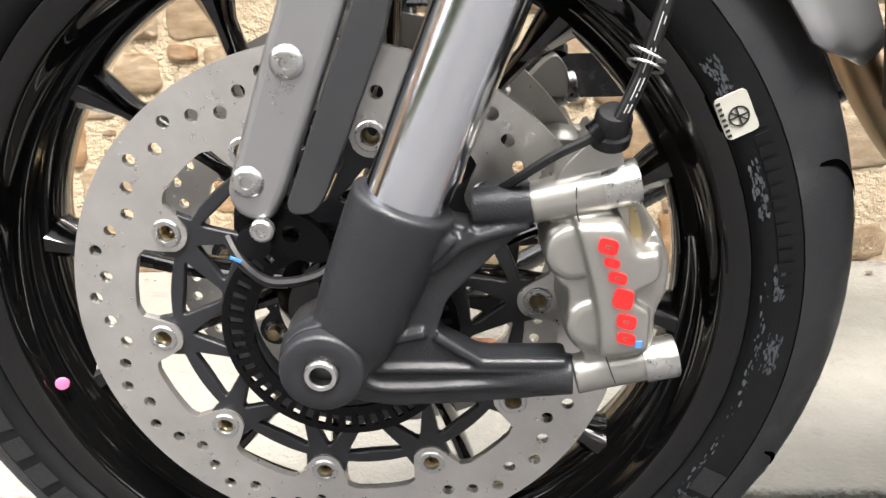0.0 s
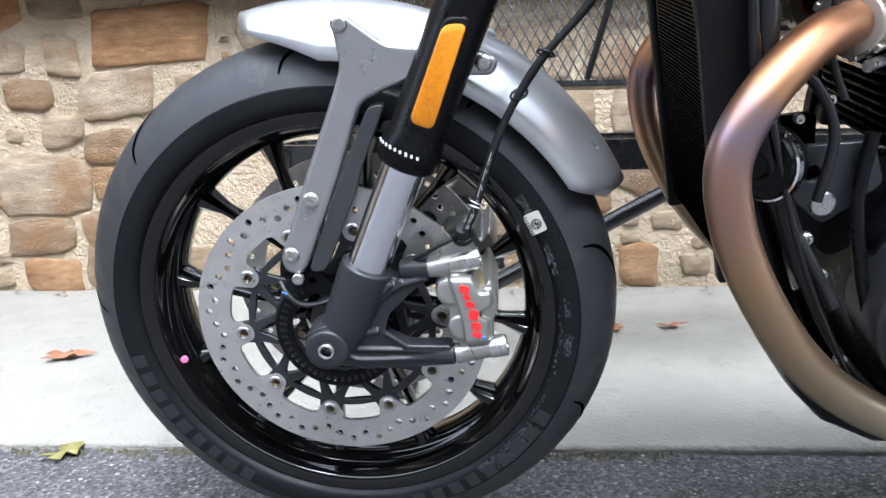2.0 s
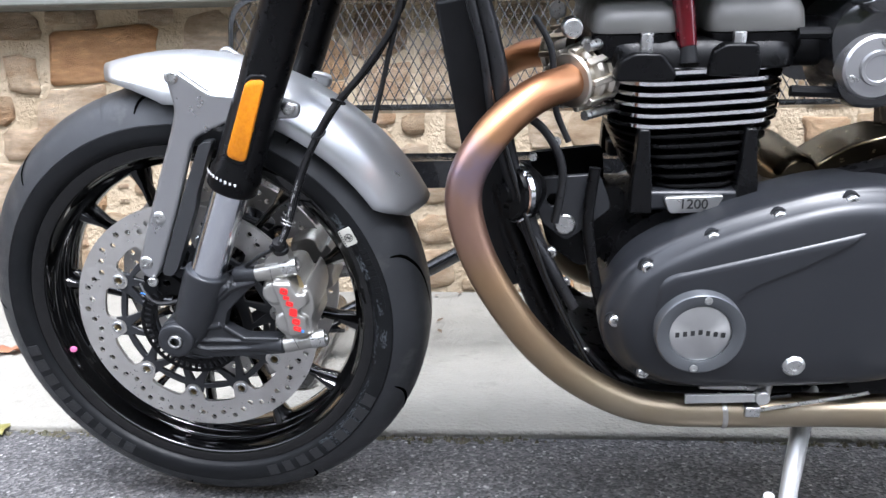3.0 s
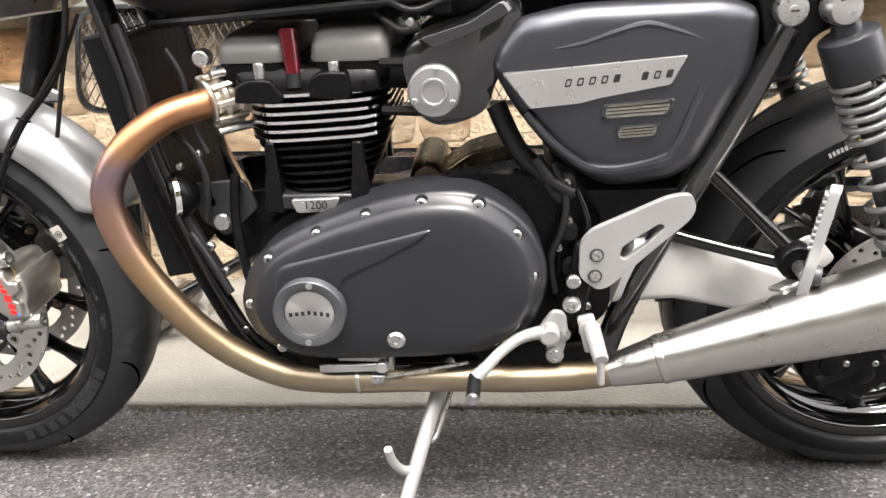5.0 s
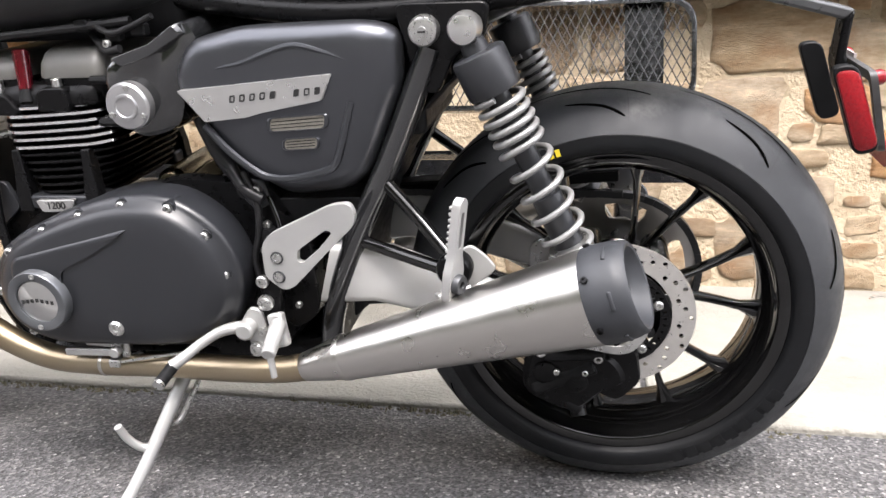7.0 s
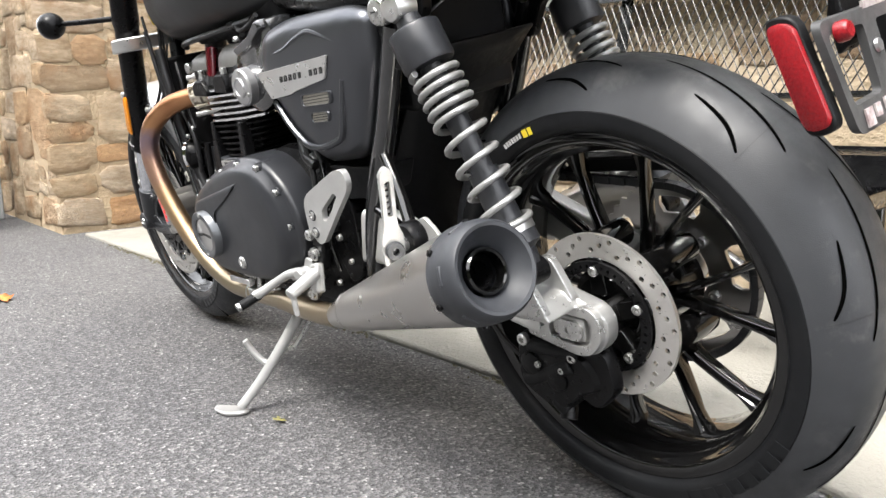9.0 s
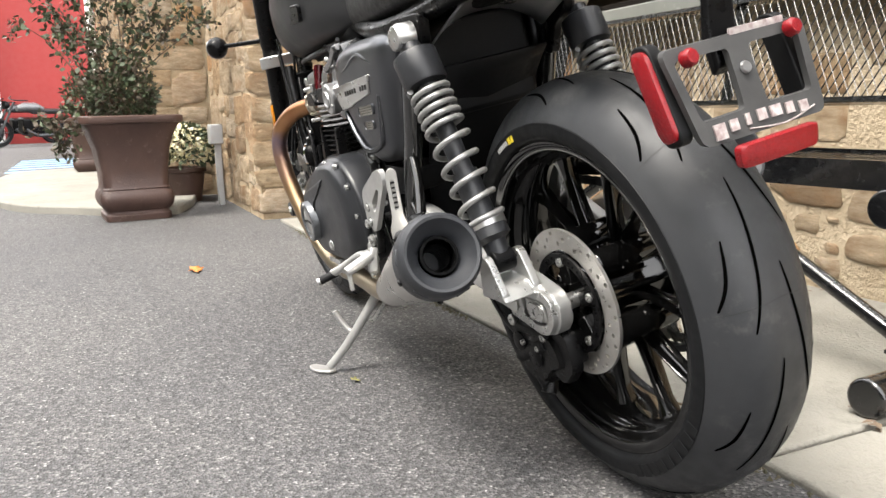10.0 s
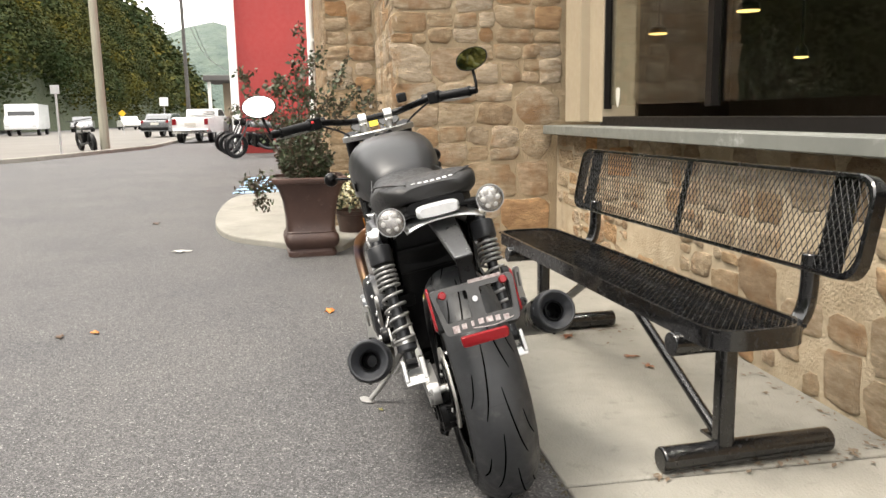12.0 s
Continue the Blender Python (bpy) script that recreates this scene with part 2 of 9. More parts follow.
PANEL_GREY = material("dark_side_panel_paint", (0.066, 0.069, 0.077), 0.34, 0.85, (0.074, 0.077, 0.085), scale=5, rvar=0.03, spec=0.45)
SILVER = material("silver_paint", (0.46, 0.47, 0.48), 0.30, 0.75, (0.50, 0.51, 0.52), scale=3, rvar=0.03, coat=0.25)
STRUT = material("grey_anodised", (0.35, 0.35, 0.355), 0.30, 0.8, (0.38, 0.38, 0.385), scale=10, rvar=0.03)
ARM_GREY = material("satin_grey_bracket", (0.085, 0.087, 0.09), 0.36, 0.6, (0.10, 0.102, 0.105), scale=10, bump=0.08, bscale=900)
STRUT_DARK = material("dark_grey_anodised", (0.045, 0.047, 0.05), 0.42, 0.5, (0.06, 0.062, 0.066), scale=10, bump=0.08, bscale=900)
ALU = material("cast_aluminium", (0.52, 0.52, 0.51), 0.30, 0.92, (0.58, 0.58, 0.57), scale=14, bump=0.1, bscale=900, bdist=0.0005, rvar=0.04)
ALU_PAINT = material("silver_painted_alloy", (0.32, 0.32, 0.315), 0.40, 0.5, (0.38, 0.38, 0.37), scale=10, bump=0.1, bscale=800)
CALIPER = material("nickel_caliper", (0.36, 0.35, 0.325), 0.40, 0.85, (0.41, 0.40, 0.375), scale=22, bump=0.15, bscale=1500, bdist=0.0003, rvar=0.03)
STEEL = material("brushed_steel", (0.47, 0.455, 0.43), 0.29, 1.0, (0.51, 0.495, 0.47), scale=3, bump=0.04, bscale=900, bdist=0.0002, rvar=0.03)
DISC = material("ground_disc_steel", (0.54, 0.525, 0.50), 0.36, 0.88, (0.62, 0.605, 0.58), scale=40, bump=0.18, bscale=900, bdist=0.0003)
CHROME = material("chrome", (0.80, 0.81, 0.82), 0.10, 1.0, (0.85, 0.85, 0.86), scale=10, rvar=0.04)
FORK_CHROME = material("fork_tube_chrome", (0.66, 0.68, 0.72), 0.16, 1.0, (0.72, 0.74, 0.78), scale=8, rvar=0.04)
ZINC = material("zinc_bolt", (0.44, 0.44, 0.43), 0.32, 0.95, (0.54, 0.54, 0.53), scale=60, bump=0.1, bscale=900)
# dark metal whose gold base colour paints in the tan wall's reflection
GOLDEN_CHROME = material("wall_reflection_metal", (0.40, 0.32, 0.20), 0.24, 1.0, (0.46, 0.37, 0.24), scale=20, rvar=0.04)
RED_ANO = material("red_anodised", (0.065, 0.003, 0.007), 0.22, 0.2, (0.10, 0.005, 0.010), scale=30, coat=0.4)
RED_LOGO = material("red_ink", (0.75, 0.02, 0.02), 0.4)
WHITE_INK = material("white_ink", (0.72, 0.72, 0.72), 0.5)
BLACK_INK = material("black_ink", (0.012, 0.012, 0.012), 0.45)
YELLOW_INK = material("yellow_ink", (0.72, 0.55, 0.03), 0.5)
PINK_INK = material("pink_paint_dot", (0.75, 0.18, 0.38), 0.5)
BLUE_INK = material("blue_paint_dot", (0.06, 0.24, 0.7), 0.5)
LABEL = material("paper_label", (0.52, 0.51, 0.46), 0.6, col2=(0.46, 0.45, 0.40), scale=60)
AMBER = material("amber_reflector", (0.60, 0.185, 0.0015), 0.30, col2=(0.72, 0.26, 0.004), scale=300, bump=0.6, bscale=1500, bdist=0.001, coat=0.25, spec=0.3)
RED_LENS = material("red_reflector", (0.12, 0.0012, 0.004), 0.30, col2=(0.24, 0.004, 0.008), scale=400, bump=0.4, bscale=1500, coat=0.2, spec=0.3)
LED_WHITE = material("white_lens", (0.55, 0.56, 0.57), 0.2, col2=(0.48, 0.49, 0.50), scale=90, coat=0.8)
LED_CLEAR = material("faceted_reflector", (0.22, 0.21, 0.205), 0.16, 0.8, (0.40, 0.39, 0.375), scale=120, bump=0.8, bscale=260, bdist=0.002, coat=0.8)
LED_GREY = material("milky_led_lens", (0.30, 0.295, 0.285), 0.2, col2=(0.38, 0.37, 0.36), scale=200, coat=0.6)
SEAT_VINYL = material("seat_vinyl", (0.010, 0.010, 0.0105), 0.45, col2=(0.014, 0.014, 0.0145), scale=15, bump=0.45, bscale=800, spec=0.35)
MESH_GREY = material("steel_gauze", (0.22, 0.21, 0.18), 0.45, 0.5, (0.40, 0.38, 0.33), scale=900)
HOSE = material("rubber_hose", (0.007, 0.007, 0.0077), 0.36, col2=(0.012, 0.012, 0.013), scale=40, spec=0.3)
MIRROR = material("mirror_glass", (0.86, 0.87, 0.88), 0.02, 1.0, (0.86, 0.87, 0.88), rvar=0.0)
CONCRETE = material("pale_concrete", (0.238, 0.227, 0.198), 0.85, col2=(0.178, 0.170, 0.148), scale=2.6, bump=1.0, bscale=110, bdist=0.005, wear=(0.15, 0.142, 0.12), wscale=11)
POT = material("brown_resin_pot", (0.072, 0.038, 0.029), 0.5, col2=(0.048, 0.025, 0.020), scale=5, bump=0.4, bscale=120, bdist=0.003, wear=(0.12, 0.085, 0.07), wscale=16)
SOIL = material("soil", (0.05, 0.035, 0.025), 0.95, bump=0.8, bscale=80, bdist=0.01)
REDWALL = material("red_painted_wall", (0.30, 0.030, 0.027), 0.7, col2=(0.26, 0.026, 0.024), scale=0.8, bump=0.1, bscale=30)
WHITE_PAINT = material("white_paint", (0.75, 0.75, 0.73), 0.5, col2=(0.68, 0.68, 0.66), scale=6)
BEIGE = material("beige_trim_paint", (0.36, 0.30, 0.215), 0.55, col2=(0.32, 0.265, 0.19), scale=4, bump=0.08, bscale=90)
SILL_PAINT = material("grey_green_sill_paint", (0.165, 0.170, 0.155), 0.5, col2=(0.132, 0.138, 0.126), scale=5, bump=0.15, bscale=120, wear=(0.30, 0.31, 0.29), wscale=8)
FRAME_BROWN = material("dark_bronze_frame", (0.0065, 0.0055, 0.005), 0.4, col2=(0.010, 0.0085, 0.008), scale=10, spec=0.15)
BENCH_BLACK = material("plastic_coated_steel", (0.0032, 0.0034, 0.004), 0.22, col2=(0.0055, 0.0057, 0.0065), scale=14, bump=0.12, bscale=300, coat=0.6, spec=0.5)
# bench coat lightened for the backrest strands, sky sheen put into the colour
MESH_SHEEN = material("sky_sheen_plastic_coat", (0.008, 0.008, 0.0085), 0.30, col2=(0.016, 0.016, 0.016), scale=30, bump=0.2, bscale=400, spec=0.6)
GREY_METAL = material("grey_conduit", (0.34, 0.34, 0.34), 0.5, 0.4, (0.4, 0.4, 0.4), scale=12)
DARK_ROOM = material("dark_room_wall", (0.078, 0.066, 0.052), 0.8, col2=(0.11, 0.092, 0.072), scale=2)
WOOD_POLE = material("weathered_pole", (0.30, 0.285, 0.225), 0.8, col2=(0.22, 0.21, 0.165), scale=3, stretch=(8, 8, 0.4), bump=0.4, bscale=20, bdist=0.01)
LEAF_DARK = material("shrub_leaves", (0.026, 0.040, 0.017), 0.55, col2=(0.058, 0.078, 0.034), scale=30)
LEAF_PURPLE = material("bronze_leaves", (0.052, 0.040, 0.028), 0.55, col2=(0.11, 0.085, 0.055), scale=30)
LEAF_DRY = material("dry_leaf", (0.20, 0.075, 0.038), 0.8, col2=(0.27, 0.12, 0.06), scale=30)
LITTER = material("leaf_litter", (0.10, 0.07, 0.045), 0.9, col2=(0.15, 0.11, 0.075), scale=40)
LEAF_GOLD = material("orange_leaf", (0.45, 0.17, 0.03), 0.7, col2=(0.36, 0.11, 0.025), scale=30)
LEAF_LIME = material("green_leaf", (0.13, 0.13, 0.035), 0.7, col2=(0.19, 0.16, 0.05), scale=40)
PETAL = material("cream_petals", (0.68, 0.67, 0.56), 0.6, col2=(0.60, 0.52, 0.24), scale=60)
STEM = material("brown_stem", (0.09, 0.055, 0.035), 0.8)
CAR_WHITE = material("white_car_paint", (0.70, 0.71, 0.71), 0.3, coat=0.5, col2=(0.66, 0.67, 0.67))
CAR_DARK = material("dark_car_paint", (0.02, 0.022, 0.026), 0.25, coat=0.6)
CAR_GREY = material("grey_car_paint", (0.10, 0.105, 0.11), 0.3, coat=0.6)
CAR_GLASS = material("dark_car_glass", (0.012, 0.014, 0.016), 0.06, coat=0.5)
ROAD = material("worn_road", (0.135, 0.125, 0.112), 0.9, col2=(0.105, 0.098, 0.088), scale=0.3, bump=0.3, bscale=40)
BLUE_PAINT = material("worn_blue_paint", (0.16, 0.34, 0.55), 0.8, col2=(0.24, 0.36, 0.48), scale=8)
DARK_POLE = material("dark_pole", (0.055, 0.052, 0.048), 0.85, col2=(0.075, 0.07, 0.065), scale=3)
MOSS = material("moss_and_grit", (0.055, 0.055, 0.03), 0.95, col2=(0.09, 0.075, 0.05), scale=40)
SIGN_YELLOW = material("yellow_sign", (0.7, 0.42, 0.02), 0.5)
ROOF = material("grey_shingle_roof", (0.10, 0.098, 0.095), 0.85, scale=3)


def asphalt_material():
    m = bpy.data.materials.new("asphalt")
    m.use_nodes = True
    nt = m.node_tree
    bsdf = nt.nodes["Principled BSDF"]
    coord = nt.nodes.new("ShaderNodeTexCoord").outputs["Object"]
    v = nt.nodes.new("ShaderNodeTexVoronoi")
    v.inputs["Scale"].default_value = 215
    v.inputs["Randomness"].default_value = 1.0
    nt.links.new(coord, v.inputs["Vector"])
    stone = ramp_socket(nt, v.outputs["Color"], [(0.0, (0.022, 0.022, 0.0235)), (0.40, (0.052, 0.0515, 0.053)), (0.68, (0.090, 0.089, 0.090)), (0.86, (0.145, 0.143, 0.142)), (1.0, (0.36, 0.355, 0.35))])
    broad = ramp_socket(nt, noise_socket(nt, coord, 0.9, 5.0), [(0.3, (0.86, 0.86, 0.88)), (0.7, (1.18, 1.16, 1.13))])
    mx = nt.nodes.new("ShaderNodeMix")
    mx.data_type, mx.blend_type = "RGBA", "MULTIPLY"
    mx.inputs["Factor"].default_value = 1.0
    nt.links.new(stone, mx.inputs["A"])
    nt.links.new(broad, mx.inputs["B"])
    nt.links.new(mx.outputs["Result"], bsdf.inputs["Base Color"])
    bsdf.inputs["Roughness"].default_value = 0.8
    bsdf.inputs["Specular IOR Level"].default_value = 0.35
    b1 = bump_into(nt, bsdf, v.outputs["Distance"], 0.9, 0.003)
    bump_into(nt, bsdf, noise_socket(nt, coord, 70, 5.0), 0.7, 0.006, b1)
    return m


def stone_material(name, palette, scale=5.0):
    """Rough sandstone: each piece takes a colour of its own, with stains, veins and a broken face."""
    m = bpy.data.materials.new(name)
    m.use_nodes = True
    nt = m.node_tree
    bsdf = nt.nodes["Principled BSDF"]
    tc = nt.nodes.new("ShaderNodeTexCoord")
    info = nt.nodes.new("ShaderNodeObjectInfo")
    off = nt.nodes.new("ShaderNodeVectorMath")
    off.operation = "MULTIPLY_ADD"
    off.inputs[1].default_value = (1, 1, 1)
    sc = nt.nodes.new("ShaderNodeVectorMath")
    sc.operation = "SCALE"
    sc.inputs[0].default_value = (37.0, 21.0, 53.0)
    nt.links.new(info.outputs["Random"], sc.inputs["Scale"])
    nt.links.new(tc.outputs["Object"], off.inputs[0])
    nt.links.new(sc.outputs["Vector"], off.inputs[2])
    coord = off.outputs["Vector"]
    beds = nt.nodes.new("ShaderNodeMapping")
    beds.inputs["Scale"].default_value = (0.7, 0.7, 2.4)
    nt.links.new(coord, beds.inputs["Vector"])
    bedded = beds.outputs["Vector"]
    base = ramp_socket(nt, info.outputs["Random"], [(i / (len(palette) - 1), c) for i, c in enumerate(palette)])
    stain = ramp_socket(nt, noise_socket(nt, bedded, scale * 2.4, 9.0, 0.74), [(0.30, (0.50, 0.38, 0.28)), (0.42, (0.86, 0.76, 0.64)), (0.54, (1.15, 1.11, 1.06)), (0.68, (1.75, 1.70, 1.62))])
    mx = nt.nodes.new("ShaderNodeMix")
    mx.data_type, mx.blend_type = "RGBA", "MULTIPLY"
    mx.inputs["Factor"].default_value = 0.85
    nt.links.new(base, mx.inputs["A"])
    nt.links.new(stain, mx.inputs["B"])
    rust = ramp_socket(nt, noise_socket(nt, coord, scale * 0.9, 5.0, 0.6), [(0.52, (0, 0, 0)), (0.68, (0.8, 0.8, 0.8))])
    mx2 = nt.nodes.new("ShaderNodeMix")
    mx2.data_type = "RGBA"
    nt.links.new(rust, mx2.inputs["Factor"])
    nt.links.new(mx.outputs["Result"], mx2.inputs["A"])
    mx2.inputs["B"].default_value = (0.38, 0.20, 0.085, 1)
    nt.links.new(mx2.outputs["Result"], bsdf.inputs["Base Color"])
    bsdf.inputs["Roughness"].default_value = 0.85
    b1 = bump_into(nt, bsdf, noise_socket(nt, bedded, scale * 2.6, 9.0, 0.75), 1.0, 0.055)
    bump_into(nt, bsdf, noise_socket(nt, bedded, scale * 12, 7.0, 0.78), 1.0, 0.022, b1)
    return m


ASPHALT = asphalt_material()
STONE = stone_material("sandstone", [(0.45, 0.345, 0.23), (0.52, 0.42, 0.30), (0.43, 0.31, 0.19), (0.48, 0.31, 0.17), (0.52, 0.445, 0.35), (0.40, 0.32, 0.23), (0.48, 0.37, 0.245), (0.38, 0.285, 0.19)])
STONE_RED = stone_material("red_sandstone", [(0.54, 0.31, 0.15), (0.50, 0.31, 0.165), (0.54, 0.35, 0.19)])
STONE_PALE = stone_material("pale_sandstone", [(0.52, 0.42, 0.30), (0.49, 0.39, 0.275), (0.57, 0.48, 0.37)])
STONE_BROWN = stone_material("brown_sandstone", [(0.35, 0.255, 0.165), (0.38, 0.285, 0.19), (0.33, 0.245, 0.165)])
MORTAR_BUFF = material("buff_mortar", (0.37, 0.285, 0.185), 0.95, col2=(0.27, 0.20, 0.125), scale=6, bump=1.0, bscale=70, bdist=0.014, wear=(0.45, 0.37, 0.26), wscale=5)
MORTAR = material("lime_mortar", (0.42, 0.345, 0.245), 0.95, col2=(0.30, 0.235, 0.155), scale=8, bump=1.0, bscale=90, bdist=0.010, wear=(0.23, 0.18, 0.12), wscale=7)


def heat_material():
    """Bare header pipe: straw and blue heat colours near the port, brown further on."""
    m = bpy.data.materials.new("heat_tinted_steel")
    m.use_nodes = True
    nt = m.node_tree
    bsdf = nt.nodes["Principled BSDF"]
    coord = nt.nodes.new("ShaderNodeTexCoord").outputs["Object"]
    sep = nt.nodes.new("ShaderNodeSeparateXYZ")
    nt.links.new(coord, sep.inputs["Vector"])
    ad = nt.nodes.new("ShaderNodeMath")
    ad.operation = "MULTIPLY_ADD"
    ad.inputs[1].default_value = 0.13
    nt.links.new(noise_socket(nt, coord, 14, 3.0), ad.inputs[0])
    nt.links.new(sep.outputs["Z"], ad.inputs[2])
    mr = nt.nodes.new("ShaderNodeMapRange")
    mr.inputs["From Min"].default_value, mr.inputs["From Max"].default_value = 0.27, 0.70
    nt.links.new(ad.outputs["Value"], mr.inputs["Value"])
    col = ramp_socket(nt, mr.outputs["Result"], [(0.0, (0.33, 0.285, 0.22)), (0.25, (0.31, 0.245, 0.160)), (0.52, (0.39, 0.255, 0.145)), (0.68, (0.37, 0.225, 0.17)), (0.78, (0.29, 0.215, 0.25)), (0.88, (0.44, 0.235, 0.12)), (1.0, (0.35, 0.165, 0.085))])
    nt.links.new(col, bsdf.inputs["Base Color"])
    bsdf.inputs["Metallic"].default_value = 1.0
    bsdf.inputs["Roughness"].default_value = 0.40
    bump_into(nt, bsdf, noise_socket(nt, coord, 500, 3.0), 0.08, 0.0005)
    return m


HEAT = heat_material()


def turned_material():
    """A turned disc: fine rings that draw the light into fans."""
    mt = bpy.data.materials.new("turned_aluminium")
    mt.use_nodes = True
    nt = mt.node_tree
    bsdf = nt.nodes["Principled BSDF"]
    bsdf.inputs["Metallic"].default_value = 1.0
    bsdf.inputs["Anisotropic"].default_value = 0.85
    tg = nt.nodes.new("ShaderNodeTangent")
    tg.direction_type, tg.axis = "RADIAL", "Y"
    nt.links.new(tg.outputs["Tangent"], bsdf.inputs["Tangent"])
    coord = nt.nodes.new("ShaderNodeTexCoord").outputs["Object"]
    nt.links.new(ramp_socket(nt, noise_socket(nt, coord, 30), [(0.3, (0.52, 0.52, 0.51)), (0.7, (0.6, 0.6, 0.59))]), bsdf.inputs["Base Color"])
    bsdf.inputs["Roughness"].default_value = 0.32
    return mt


BADGE = turned_material()


def glass_material(name, tint, rough=0.0):
    m = bpy.data.materials.new(name)
    m.use_nodes = True
    nt = m.node_tree
    bsdf = nt.nodes["Principled BSDF"]
    bsdf.inputs["Base Color"].default_value = (*tint, 1)
    bsdf.inputs["Transmission Weight"].default_value = 1.0
    bsdf.inputs["Roughness"].default_value = rough
    bsdf.inputs["IOR"].default_value = 1.45
    return m


GLASS = glass_material("window_glass", (0.75, 0.78, 0.75))


def lamp_material():
    m = bpy.data.materials.new("lit_lamp")
    m.use_nodes = True
    b = m.node_tree.nodes["Principled BSDF"]
    b.inputs["Base Color"].default_value = (0.8, 0.7, 0.4, 1)
    b.inputs["Emission Color"].default_value = (1.0, 0.66, 0.22, 1)
    b.inputs["Emission Strength"].default_value = 0.9
    return m


LAMP = lamp_material()


def woods_material(name, near, far, scale):
    m = bpy.data.materials.new(name)
    m.use_nodes = True
    nt = m.node_tree
    bsdf = nt.nodes["Principled BSDF"]
    geo = nt.nodes.new("ShaderNodeNewGeometry")
    col = ramp_socket(nt, geo.outputs["Random Per Island"], near)
    coord = nt.nodes.new("ShaderNodeTexCoord").outputs["Object"]
    var = ramp_socket(nt, noise_socket(nt, coord, scale, 5.0), far)
    mx = nt.nodes.new("ShaderNodeMix")
    mx.data_type, mx.blend_type = "RGBA", "MULTIPLY"
    mx.inputs["Factor"].default_value = 1.0
    nt.links.new(col, mx.inputs["A"])
    nt.links.new(var, mx.inputs["B"])
    nt.links.new(mx.outputs["Result"], bsdf.inputs["Base Color"])
    bsdf.inputs["Roughness"].default_value = 0.9
    bsdf.inputs["Specular IOR Level"].default_value = 0.08
    return m


WOODS = woods_material("wood_leaves", [(0.0, (0.022, 0.031, 0.012)), (0.55, (0.032, 0.041, 0.015)), (1.0, (0.050, 0.054, 0.020))], [(0.34, (0.50, 0.66, 0.56)), (0.50, (1.0, 1.0, 1.0)), (0.66, (2.3, 1.6, 0.7))], 0.10)
BANK = material("undergrowth", (0.022, 0.032, 0.012), 0.95, col2=(0.036, 0.044, 0.018), scale=0.6, bump=1.0, bscale=2.0, bdist=0.4)
# distance haze is mixed into the hill's blue-green base colours
HILL = material("hazed_wooded_hill", (0.040, 0.062, 0.054), 0.95, col2=(0.072, 0.095, 0.076), scale=0.07, bump=0.8, bscale=0.20, bdist=4.0)

# ---- ground and building ----
WALL_Y, WING_X, FRONT_Y = 1.775, -1.95, 0.64
bm = bmesh.new()
for x0, x1, y0, y1 in ((-900, 700, -700, 700),):
    vs = [bm.verts.new(p) for p in ((x0, y0, 0), (x1, y0, 0), (x1, y1, 0), (x0, y1, 0))]
    bm.faces.new(vs)
ground = tagged(part("ground", bm, ASPHALT, smooth=False), "dark grey asphalt forecourt with pale stone chips", "ground", kind="structure")

pavement = thing("pavement", "pale concrete walk in slabs along the stone wall", "pavement", kind="structure")


def slab(x0, x1, y0, y1):
    b = bmesh.new()
    box(b, ((x0 + x1) / 2, (y0 + y1) / 2, -0.02), (x1 - x0, y1 - y0, 0.064))
    return part("slab", b, CONCRETE, pavement, bevel=0.006)


slab(-1.86, 1.436, 0.745, 1.80)
slab(1.448, 4.6, 0.745, 1.80)
bm = bmesh.new()
vs = [bm.verts.new(p) for p in ((-400, -24, 0.004), (-400, -9.5, 0.004), (-30, -6.6, 0.004), (-18, -7.4, 0.004), (60, -8.4, 0.004), (60, -24, 0.004))]
bm.faces.new(vs)
tagged(part("road", bm, ROAD, smooth=False), "worn pale grey main road beside the forecourt", "road", kind="structure")
bm = bmesh.new()
for a, b_ in (((-46, -6.2), (-26, -5.6)), ((-26, -5.6), (-18.5, -7.1)), ((-18.5, -7.1), (-17.0, -7.7))):
    bar(bm, (*a, 0.05), (*b_, 0.05), 0.22, 0.13)
tagged(part("kerb", bm, CONCRETE, bevel=0.02), "low pale concrete kerb between forecourt and road", "kerb", kind="structure")
bm = bmesh.new()
pad = smooth2([(-2.55, 0.30), (-2.95, -0.30), (-3.35, -0.62), (-4.1, -0.82), (-5.4, -0.92), (-6.7, -0.86), (-7.1, -0.4), (-6.9, 0.3), (-4.5, 0.62)], 4)
loft(bm, [[V((x, y, z)) for x, y in pad] for z in (-0.02, 0.05)])
tagged(part("concrete_island", bm, CONCRETE, bevel=0.01), "pale raised concrete pad with a rounded end", "island", kind="structure")
bm = bmesh.new()
for i in range(6):
    x = -7.5 - i * 0.52
    vs = [bm.verts.new(p) for p in ((x, -1.0, 0.004), (x - 0.28, -1.0, 0.004), (x - 0.5, 0.3, 0.004), (x - 0.22, 0.3, 0.004))]
    bm.faces.new(vs)
tagged(part("parking_marking", bm, BLUE_PAINT, smooth=False), "worn blue painted parking hatch on asphalt", "marking", kind="structure")


def wall_box(name, label, c, s, mat=MORTAR):
    b = bmesh.new()
    box(b, c, s)
    return tagged(part(name, b, mat, smooth=False), label, "wall", kind="structure")


